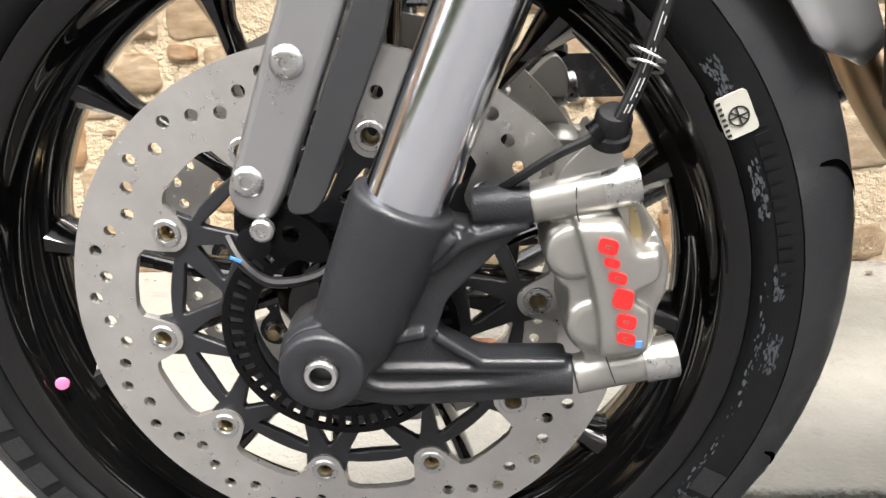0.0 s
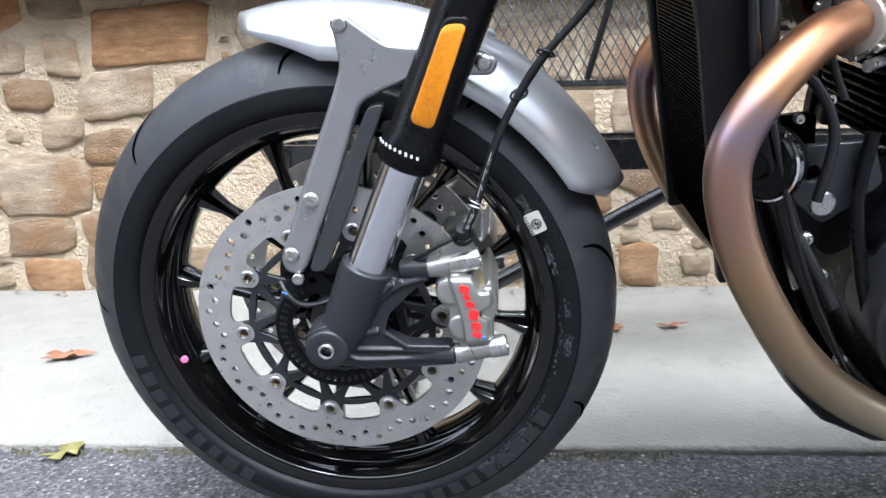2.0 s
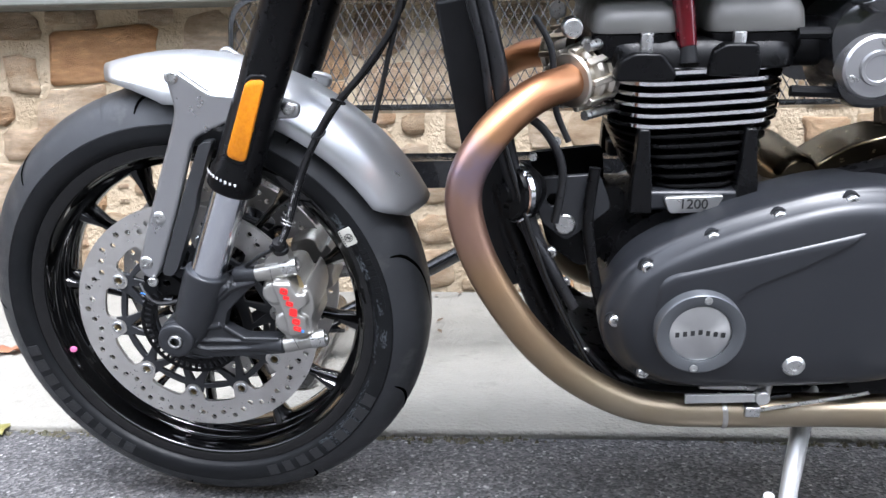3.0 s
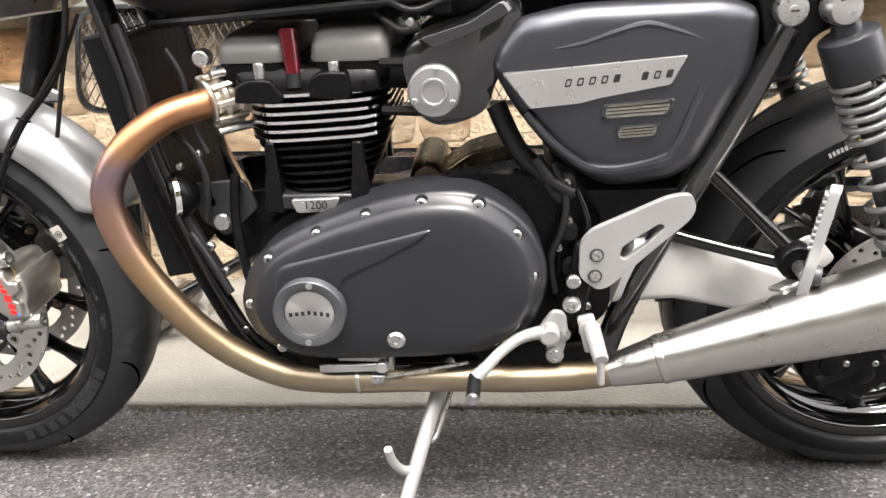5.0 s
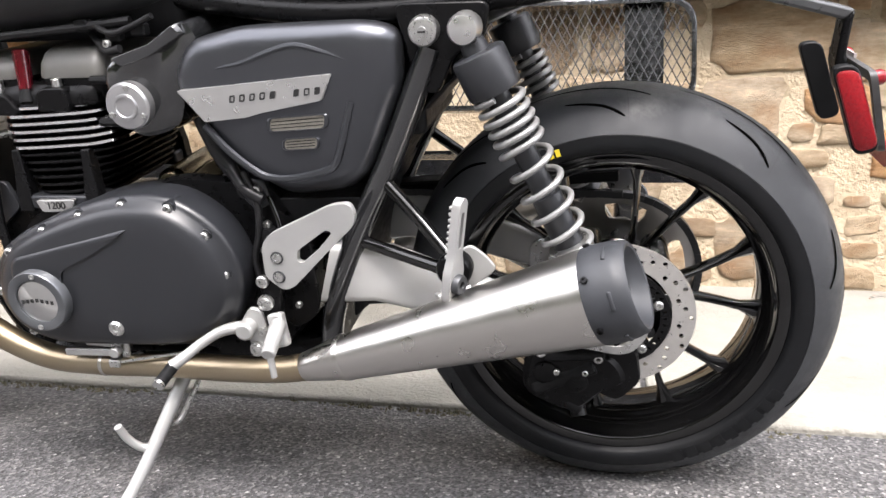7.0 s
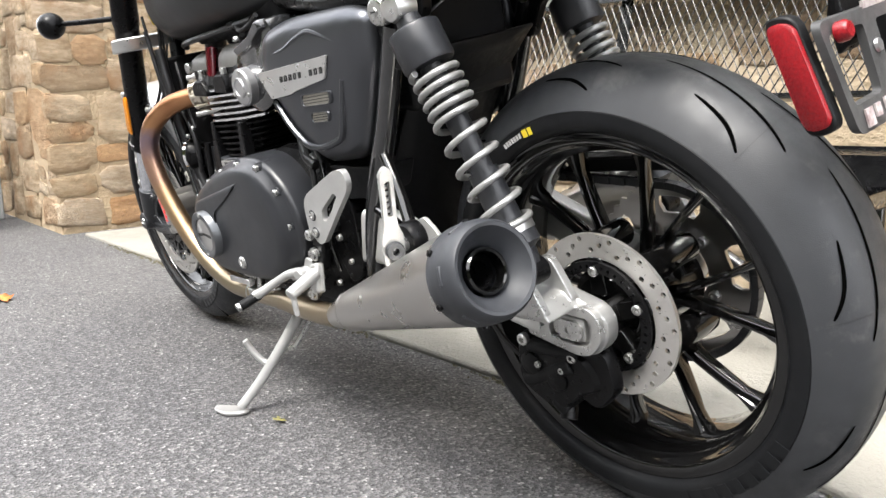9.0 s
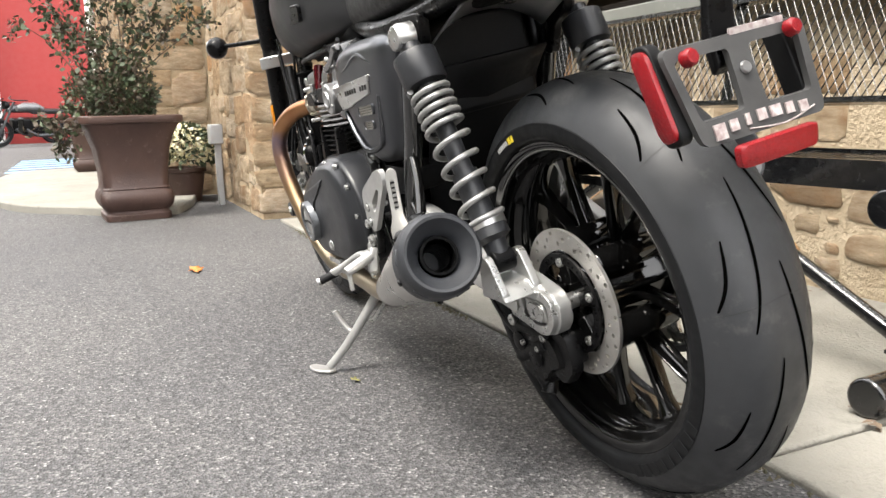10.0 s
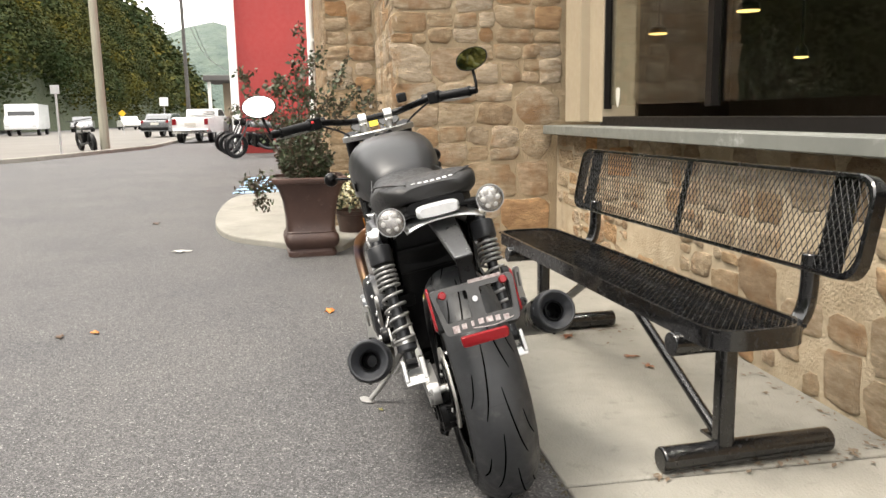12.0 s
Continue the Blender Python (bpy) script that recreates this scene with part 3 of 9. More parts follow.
# main wall below and beside the windows, wing wall and the long front
SILL_Z = 0.885
wall_main = wall_box("wall_north", "rubble sandstone wall with wide lime mortar joints", ((WING_X + 5.0) / 2, WALL_Y + 0.20, SILL_Z / 2), (5.0 - WING_X, 0.36, SILL_Z))
wall_wing = wall_box("wall_west", "rubble sandstone return wall with buff mortar", (WING_X - 0.20, (FRONT_Y + 2.4) / 2 + 0.02, 2.0), (0.36, 2.4 - FRONT_Y - 0.04, 4.0), MORTAR_BUFF)
RETURN_X, FAR_Y = -3.60, 0.22
wall_front = wall_box("wall_southwest", "rubble sandstone house front beside the walk", ((WING_X + RETURN_X) / 2 - 0.20, FRONT_Y + 0.22, 2.0), (WING_X - RETURN_X - 0.42, 0.36, 4.0), MORTAR_BUFF)
wall_return = wall_box("wall_return", "rubble sandstone return wall behind the flower pot", (RETURN_X - 0.20, (FAR_Y + FRONT_Y + 0.40) / 2 + 0.02, 2.0), (0.36, FRONT_Y + 0.40 - FAR_Y - 0.04, 4.0), MORTAR_BUFF)
wall_far = wall_box("wall_far", "far rubble sandstone house front", ((RETURN_X - 13.9) / 2 - 0.20, FAR_Y + 0.22, 2.0), (13.9 + RETURN_X - 0.42, 0.36, 4.0))
wall_box("wall_lintel", "plain wall above the shop window", (1.55, WALL_Y + 0.30, 3.6), (7.0, 0.36, 1.0), BEIGE)
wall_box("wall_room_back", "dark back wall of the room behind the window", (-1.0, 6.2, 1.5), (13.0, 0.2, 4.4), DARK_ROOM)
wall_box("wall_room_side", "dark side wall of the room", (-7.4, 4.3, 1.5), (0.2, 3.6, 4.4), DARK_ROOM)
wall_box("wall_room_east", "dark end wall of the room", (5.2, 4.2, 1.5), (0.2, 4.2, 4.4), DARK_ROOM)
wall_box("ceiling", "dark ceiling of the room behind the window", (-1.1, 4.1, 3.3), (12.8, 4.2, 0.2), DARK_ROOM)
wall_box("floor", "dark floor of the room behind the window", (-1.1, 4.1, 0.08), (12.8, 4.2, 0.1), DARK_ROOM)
wall_box("ceiling_eave", "grey eave over the front", (-1.5, 3.2, 4.2), (14.0, 3.0, 0.2), ROOF)

# sill, jamb and window
bm = bmesh.new()
box(bm, (1.42, WALL_Y + 0.12, SILL_Z + 0.014), (6.7, 0.42, 0.060))
sill = tagged(part("window_sill", bm, SILL_PAINT, bevel=0.006), "grey-green painted wooden window sill with chips", "sill", kind="structure")
bm = bmesh.new()
box(bm, (-1.66, WALL_Y + 0.17, 2.05), (0.30, 0.28, 2.2))
box(bm, (-1.40, WALL_Y + 0.20, 2.05), (0.24, 0.22, 2.2))
tagged(part("window_jamb", bm, BEIGE, bevel=0.006), "beige painted wooden window jamb", "trim", kind="structure")
WIN_Y = WALL_Y + 0.125
window = thing("window_1", "large shop window in a dark bronze frame", "window", kind="structure")
bm = bmesh.new()
box(bm, (1.7, WIN_Y, SILL_Z + 0.072), (6.06, 0.06, 0.056))
part("window_frame", bm, FRAME_BROWN, window, bevel=0.004)
bm = bmesh.new()
box(bm, (1.7, WIN_Y, 3.08), (6.0, 0.09, 0.09))
part("window_frame", bm, FRAME_BROWN, window, bevel=0.004)
PANES = [-1.30, 0.005, 1.8, 3.6]
for x in PANES:
    bm = bmesh.new()
    box(bm, (x, WIN_Y, 2.03), (0.06, 0.05, 2.0))
    part("mullion", bm, FRAME_BROWN, window, bevel=0.004)
for a, c in zip(PANES, PANES[1:]):
    bm = bmesh.new()
    box(bm, ((a + c) / 2, WIN_Y + 0.01, 2.03), (c - a - 0.07, 0.008, 1.96))
    p = part("pane", bm, GLASS, window, smooth=False)
    p.visible_shadow = False
bm = bmesh.new()
shield = round2([(-0.030, 0.050), (0.0, 0.060), (0.030, 0.050), (0.029, 0.0), (0.016, -0.040), (0.0, -0.060), (-0.016, -0.040), (-0.029, 0.0)], 0.006, 3)
loft(bm, [[V((-1.125 + x, WIN_Y + y, SILL_Z + 0.21 + z)) for x, z in shield] for y in (0.002, 0.004)])
tagged(part("window_sticker", bm, LABEL), "small white shield sticker on the window", "sticker")
for i, (x, y, z, r) in enumerate(((-3.86, 3.4, 1.73, 0.085), (-2.29, 3.4, 1.74, 0.085), (-1.60, 3.4, 1.35, 0.045))):
    lamp = thing("ceiling_lamp", "round lit ceiling lamp inside the shop", "lamp", pose(x, y, z), "lamps behind the window")
    bm = bmesh.new()
    lathe(bm, [(0, -0.004), (r * 0.5, -0.003), (r, 0.002), (r, 0.008), (0, 0.008)], (0, 0, 0), (0, 0, 1), 24)
    part("diffuser", bm, LAMP, lamp)
    bm = bmesh.new()
    lathe(bm, [(0, 0.010), (r * 1.04, 0.010), (r * 0.9, 0.06), (0.01, 0.10), (0.006, 3.2 - z)], (0, 0, 0), (0, 0, 1), 24)
    part("shade", bm, FRAME_BROWN, lamp)

# ---- red house and downpipe further along ----
red = thing("red_house", "red painted house with white corner boards", "house", pose(-20, 0, 0))
bm = bmesh.new()
box(bm, (-5, 2.5, 4.6), (10, 9.0, 9.2))
part("wall", bm, REDWALL, red)
bm = bmesh.new()
box(bm, (0.03, -2.02, 4.6), (0.22, 0.22, 9.2))
part("corner_board", bm, WHITE_PAINT, red, bevel=0.01)
bm = bmesh.new()
loft(bm, [[V((x, -2.4, 9.2)), V((x, 7.4, 9.2)), V((x, 2.5, 12.0))] for x in (-10.4, 0.4)])
part("roof", bm, ROOF, red)
pipe = thing("downpipe", "white downpipe on the house front", "downpipe", pose(-13.75, FAR_Y - 0.06, 0))
bm = bmesh.new()
cyl(bm, (0, 0, 0.0), (0, 0, 4.0), 0.075, seg=16)
part("pipe", bm, WHITE_PAINT, pipe)
bm = bmesh.new()
box(bm, (0, 0.06, 2.6), (0.2, 0.06, 0.05))
part("bracket", bm, WHITE_PAINT, pipe)
porch = thing("porch", "white pillared porch with a shallow roof", "porch", pose(-46, -4.2, 0))
bm = bmesh.new()
box(bm, (0, 0, 3.3), (5, 3.4, 0.35))
part("roof", bm, ROOF, porch, bevel=0.05)
for y in (-1.4, 0.0, 1.4):
    bm = bmesh.new()
    box(bm, (2.2, y, 1.55), (0.18, 0.18, 3.1))
    part("post", bm, WHITE_PAINT, porch)
bm = bmesh.new()
box(bm, (-1.2, 0.4, 1.55), (2.0, 2.6, 3.1))
part("wall", bm, BEIGE, porch)


# ---- conduit post, pots and plants ----
post = thing("electric_box", "grey outdoor socket box on a conduit post", "electric box", pose(-2.86, 0.60, 0))
bm = bmesh.new()
box(bm, (0, 0, 0.2), (0.045, 0.04, 0.40))
part("conduit", bm, GREY_METAL, post, bevel=0.006)
bm = bmesh.new()
box(bm, (0, -0.01, 0.455), (0.12, 0.08, 0.125))
part("box", bm, GREY_METAL, post, bevel=0.008)


def square_ring(hw, z, n=5, soft=0.28):
    return [V((x, y, z)) for x, y in round2([(-hw, -hw), (hw, -hw), (hw, hw), (-hw, hw)], hw * soft, n)]


def urn(x, y, turn, s):
    t = thing("planter", "large square brown urn planter with a flared rim", "planter", pose(x, y, 0, 0, 0, turn) @ Matrix.Scale(s, 4), "planters on the forecourt")
    b = bmesh.new()
    loft(b, [square_ring(0.175, 0.0), square_ring(0.178, 0.035), square_ring(0.165, 0.045), square_ring(0.165, 0.055)])
    part("foot", b, POT, t, bevel=0.003)
    b = bmesh.new()
    rows = [(0.165, 0.055), (0.19, 0.085), (0.20, 0.12), (0.195, 0.155), (0.178, 0.175), (0.182, 0.18), (0.175, 0.19), (0.178, 0.28), (0.194, 0.40), (0.226, 0.50), (0.252, 0.545)]
    loft(b, [square_ring(h, z) for h, z in rows])
    part("body", b, POT, t)
    b = bmesh.new()
    loft(b, [square_ring(h, z) for h, z in ((0.252, 0.54), (0.266, 0.545), (0.271, 0.56), (0.269, 0.58), (0.257, 0.585), (0.240, 0.585), (0.236, 0.55))])
    part("rim", b, POT, t)
    b = bmesh.new()
    loft(b, [square_ring(0.241, 0.55), square_ring(0.241, 0.563)])
    part("soil", b, SOIL, t)
    return t


urn(-2.55, 0.062, 4, 1.0)
urn(-6.45, -0.09, 0, 1.0)


def shrub(name, label, x, y, z0, rng, ball, sprays, mats, size=(0.018, 0.036)):
    """A clipped dense head of small leaves with long loose sprays growing out of it."""
    t = thing(name, label, "plant", pose(x, y, z0))
    stems, leaves = bmesh.new(), [[[], []], [[], []]]
    def leaf(p, d, k):
        d, n = d.normalized(), rnd_dir(rng)
        s = d.cross(n).normalized()
        L_ = rng.uniform(*size) * k
        vs, fs = leaves[0 if rng.random() < 0.62 else 1]
        i = len(vs)
        vs += [tuple(p), tuple(p + d * L_ * 0.5 + s * L_ * 0.30), tuple(p + d * L_), tuple(p + d * L_ * 0.5 - s * L_ * 0.30)]
        fs.append((i, i + 1, i + 2, i + 3))
    r, h, n = ball
    for _ in range(n):
        d = rnd_dir(rng)
        lump = 0.80 + 0.34 * noise.noise(d * 2.3 + V((x, y, 0)))
        p = V((d.x * r, d.y * r, h * 0.5 + d.z * h * 0.55)) * (lump * rng.uniform(0.55, 1.0) ** 0.4)
        if p.z > -0.02:
            leaf(p, d + rnd_dir(rng) * 0.9, 1.0)
    for _ in range(14 if n else 0):
        d = rnd_dir(rng)
        tube(stems, [(0, 0, -0.03), (d.x * r * 0.3, d.y * r * 0.3, h * 0.4), (d.x * r * 0.7, d.y * r * 0.7, h * 0.8)], 0.005, 5, 3)
    for tip in sprays:
        tip = V(tip)
        side = V((rng.uniform(-0.06, 0.06), rng.uniform(-0.06, 0.06), 0))
        pts = [V((tip.x * 0.1, tip.y * 0.1, -0.02)), V((tip.x * 0.35, tip.y * 0.35, tip.z * 0.45)) + side, V((tip.x * 0.75, tip.y * 0.75, tip.z * 0.85)) - side * 0.5, tip]
        tube(stems, pts, lambda q: 0.0042 * (1 - q) + 0.0012, 5, 5)
        line = spline(pts, 8)
        for i, q in enumerate(line[6:]):
            thick = 2 + int(8 * max(0.0, noise.noise(V((i * 0.45, tip.x * 9, tip.y * 9))) + 0.25))
            for _ in range(thick):
                leaf(q + rnd_dir(rng) * rng.uniform(0.0, 0.055), rnd_dir(rng) + V((0, 0, -0.2)), 1.35)
            if rng.random() < 0.3:
                twig = q + rnd_dir(rng) * 0.12
                tube(stems, [q, (q + twig) / 2 + V((0, 0, 0.02)), twig], 0.0014, 4, 2)
                for _ in range(16):
                    leaf(q.lerp(twig, rng.random()) + rnd_dir(rng) * 0.025, rnd_dir(rng), 1.3)
    tagged(part("stem", stems, STEM, t), kind="stuff")
    for (vs, fs), m in zip(leaves, mats):
        me = bpy.data.meshes.new("foliage")
        me.from_pydata(vs, [], fs)
        me.materials.append(m)
        ob = new("foliage", me)
        ob.parent = t
        tagged(ob, kind="stuff")
    return t


shrub("shrub", "dense dark green shrub with tall bronze sprays in the planter", -2.58, 0.045, 0.56, random.Random(3), (0.23, 0.31, 3800),
      [(0.05, -0.44, 0.78), (-0.05, -0.36, 0.56), (0.08, -0.50, 0.52), (0.0, -0.22, 0.66), (-0.08, 0.02, 1.02), (0.06, -0.06, 0.86), (0.02, 0.14, 0.92), (0.05, 0.30, 0.80), (-0.05, 0.42, 0.66), (0.04, 0.50, 0.58), (0.06, 0.24, 0.60), (0.0, -0.12, 0.74), (0.1, 0.06, 0.66)], (LEAF_DARK, LEAF_PURPLE))
shrub("vine", "bronze vine trailing over the rim of the planter", -2.40, -0.20, 0.60, random.Random(8), (0.1, 0.1, 0),
      [(0.06, -0.12, -0.06), (0.04, -0.11, -0.18)], (LEAF_PURPLE, LEAF_DARK), (0.020, 0.036))
shrub("shrub", "small green shrub in the far planter", -6.45, -0.09, 0.56, random.Random(5), (0.25, 0.5, 1600), [(0.0, -0.2, 0.9), (0.1, 0.1, 1.0), (0.0, 0.2, 0.8)], (LEAF_DARK, LEAF_PURPLE), (0.03, 0.06))

mum = thing("chrysanthemum", "ball of cream chrysanthemums in a brown pot", "flowers", pose(-3.28, 0.42, 0) @ Matrix.Scale(1.15, 4))
bm = bmesh.new()
lathe(bm, [(0, 0), (0.095, 0), (0.125, 0.17), (0.135, 0.175), (0.135, 0.20), (0.12, 0.20), (0.115, 0.17), (0, 0.17)], (0, 0, 0), (0, 0, 1), 28)
part("pot", bm, POT, mum)
rng = random.Random(12)
gl, fl = bmesh.new(), bmesh.new()
for _ in range(1500):
    d = rnd_dir(rng)
    if d.z < -0.45:
        continue
    p = V((d.x * 0.19, d.y * 0.19, 0.30 + d.z * 0.15)) * 1.0
    if rng.random() < 0.5:
        quad_leaf(gl, p * 0.96, d + rnd_dir(rng) * 0.7, rnd_dir(rng), 0.05)
    else:
        _, a, b = frame_of(d)
        c = fl.verts.new(p + d * 0.012)
        n = 8
        rr = rng.uniform(0.010, 0.019)
        vs = [fl.verts.new(p + (a * math.cos(2 * math.pi * i / n) + b * math.sin(2 * math.pi * i / n)) * rr * (1 if i % 2 else 0.75)) for i in range(n)]
        for i in range(n):
            fl.faces.new((c, vs[i], vs[(i + 1) % n]))
tagged(part("foliage", gl, LEAF_DARK, mum, smooth=False), kind="stuff")
tagged(part("blossom", fl, PETAL, mum, smooth=False), kind="stuff")


# ---- bench ----
bench = thing("bench", "black plastic-coated expanded-metal bench with a backrest", "bench", pose(1.395, 1.30, 0.012, 0, 0, 3.8) @ pose(-0.735, -1.30, 0))
BX, SEAT_Z = 0.93, 0.445


def lattice(b, w, h, pitch_x, pitch_y, wire, place, out):
    """Expanded metal: two families of slanting strands within a rectangle w by h."""
    k = pitch_y / pitch_x
    n = int((w + h / k) / pitch_x) + 2
    for s in (1, -1):
        for i in range(-n, n + 1):
            x0 = i * pitch_x
            pts = []
            for x, y in ((-w / 2, None), (w / 2, None), (None, -h / 2), (None, h / 2)):
                if x is not None:
                    y = s * k * (x - x0)
                    if abs(y) <= h / 2:
                        pts.append((x, y))
                else:
                    x = y / (s * k) + x0
                    if abs(x) <= w / 2:
                        pts.append((x, y))
            if len(pts) >= 2:
                a, c = min(pts), max(pts)
                if (V(a) - V(c)).length > 0.01:
                    bar(b, place(*a), place(*c), wire, wire * 2.2, out)
    return b


back = lambda x, y: V((x, 1.485 + 0.20 * y, 0.69 + y))
seat = lambda x, y: V((x, 1.205 + y, SEAT_Z))
bm = bmesh.new()
lattice(bm, 2 * BX - 0.03, 0.25, 0.0235, 0.044, 0.0014, back, (0, 1, -2.0))
tagged(part("backrest", bm, MESH_SHEEN, bench, smooth=False), kind="stuff")
bm = bmesh.new()
o = round2([(-BX, -0.14), (BX, -0.14), (BX, 0.14), (-BX, 0.14)], 0.075, 8)
out_ = V((0, 1, -0.2)).normalized()
rim_ = lambda k, d: [back(x - math.copysign(k, x) * min(1, abs(x) / 0.1), z - math.copysign(k, z) * min(1, abs(z) / 0.1)) + out_ * d for x, z in o]
sec_ = [rim_(0.004, -0.010), rim_(0.0, -0.006), rim_(0.0, 0.030), rim_(0.004, 0.034), rim_(0.010, 0.034), rim_(0.011, 0.006), rim_(0.014, -0.002), rim_(0.013, -0.010)]
loft(bm, sec_ + [sec_[0]], True, False)
part("back_frame", bm, BENCH_BLACK, bench, "rolled black rim of the backrest")
for x in (-BX + 0.13, 0.0, BX - 0.13):
    bm = bmesh.new()
    bar(bm, back(x, -0.132) + V((0, 0.016, 0)), back(x, 0.132) + V((0, 0.016, 0)), 0.034 if x == 0 else 0.10, 0.004, (0, 1, 0))
    part("back_strap", bm, BENCH_BLACK, bench)
bm = bmesh.new()
lattice(bm, 2 * BX - 0.04, 0.275, 0.026, 0.021, 0.0024, seat, (0, 0, 1))
tagged(part("seat", bm, BENCH_BLACK, bench, smooth=False), kind="stuff")
bm = bmesh.new()
pts = round2([(-BX, 1.06), (BX, 1.06), (BX, 1.35), (-BX, 1.35)], 0.10, 7)
for k, (a, c) in enumerate(((0, 1),)):
    rings = [[V((x, y, z)) for x, y in pts] for z in (SEAT_Z + 0.008, SEAT_Z - 0.045)]
    rings2 = [[V((x * 0.985, 1.205 + (y - 1.205) * 0.93, z)) for x, y in pts] for z in (SEAT_Z - 0.045, SEAT_Z + 0.008)]
    loft(bm, rings + rings2 + [rings[0]], True, False)
part("seat_rim", bm, BENCH_BLACK, bench)
for x in (-0.71, 0.735):
    bm = bmesh.new()
    cyl(bm, (x, 1.025, 0.038), (x, 1.57, 0.038), 0.036, seg=24)
    foot = part("foot", bm, BENCH_BLACK, bench, bevel=0.006)
    bm = bmesh.new()
    bar(bm, (x, 1.22, 0.05), (x, 1.22, 0.40), 0.050, 0.050, (0, 1, 0))
    part("leg", bm, BENCH_BLACK, bench, bevel=0.012, seg=3)
    bm = bmesh.new()
    cyl(bm, (x, 1.045, 0.372), (x, 1.36, 0.372), 0.034, seg=24)
    tube(bm, [(x, 1.33, 0.372), (x, 1.425, 0.388), (x, 1.468, 0.46), (x, 1.474, 0.60)], 0.026, 14)
    part("arm", bm, BENCH_BLACK, bench, bevel=0.003)
    bm = bmesh.new()
    s = 1 if x < 0 else -1
    cyl(bm, (x + s * 0.03, 1.22, 0.085), (x + s * 0.655, 1.20, SEAT_Z - 0.03), 0.0165, seg=14)
    box(bm, (x + s * 0.04, 1.22, 0.075), (0.07, 0.05, 0.008))
    part("brace", bm, BENCH_BLACK, bench)


# ---- road furniture and vehicles ----
def pole(x, y, h, r, mat, label, lean=0.0):
    t = thing("utility_pole", label, "pole", pose(x, y, 0))
    b = bmesh.new()
    tube(b, [(0, 0, 0), (0, lean * h * 0.5, h * 0.5), (0, lean * h, h)], lambda q: r * (1 - 0.3 * q), 14, 3)
    part("shaft", b, mat, t)
    return t


pole(-24.3, -6.72, 10.0, 0.155, WOOD_POLE, "weathered grey wooden utility pole beside the road")
p2 = pole(-62.0, -9.5, 11.0, 0.17, DARK_POLE, "dark wooden utility pole far along the road")
bm = bmesh.new()
for k, (y, z) in enumerate(((-9.8, 10.5), (-9.2, 10.0))):
    tube(bm, [(-24, -6.75 + 0.1 * k, 9.6 - 0.5 * k), (-43, (y - 6.75) / 2, 9.4 - 0.5 * k), (-62, y, z)], 0.02, 6, 6)
    tube(bm, [(-62, y, z), (-110, y - 4, z - 1.0), (-160, y - 6, z)], 0.03, 6, 6)
tagged(part("overhead_cable", bm, HOSE), "black overhead cables strung between the poles", "cable")


def sign(x, y, h, s, mat, label, diamond=False):
    t = thing("road_sign", label, "sign", pose(x, y, 0))
    b = bmesh.new()
    cyl(b, (0, 0, 0), (0, 0, h), 0.035, seg=10)
    part("post", b, GREY_METAL, t)
    b = bmesh.new()
    box(b, (0.05, 0, h - s * 0.2), (0.02, s, s), Matrix.Rotation(radians(45 if diamond else 0), 3, "X"))
    part("panel", b, mat, t, bevel=0.008)


sign(-50.0, -9.25, 2.25, 0.54, WHITE_PAINT, "plain white road sign on a grey post")
sign(-60.0, -14.1, 1.6, 0.40, SIGN_YELLOW, "yellow diamond road sign", True)
sign(-21.9, -7.4, 2.0, 0.26, GREY_METAL, "small grey sign seen from behind")


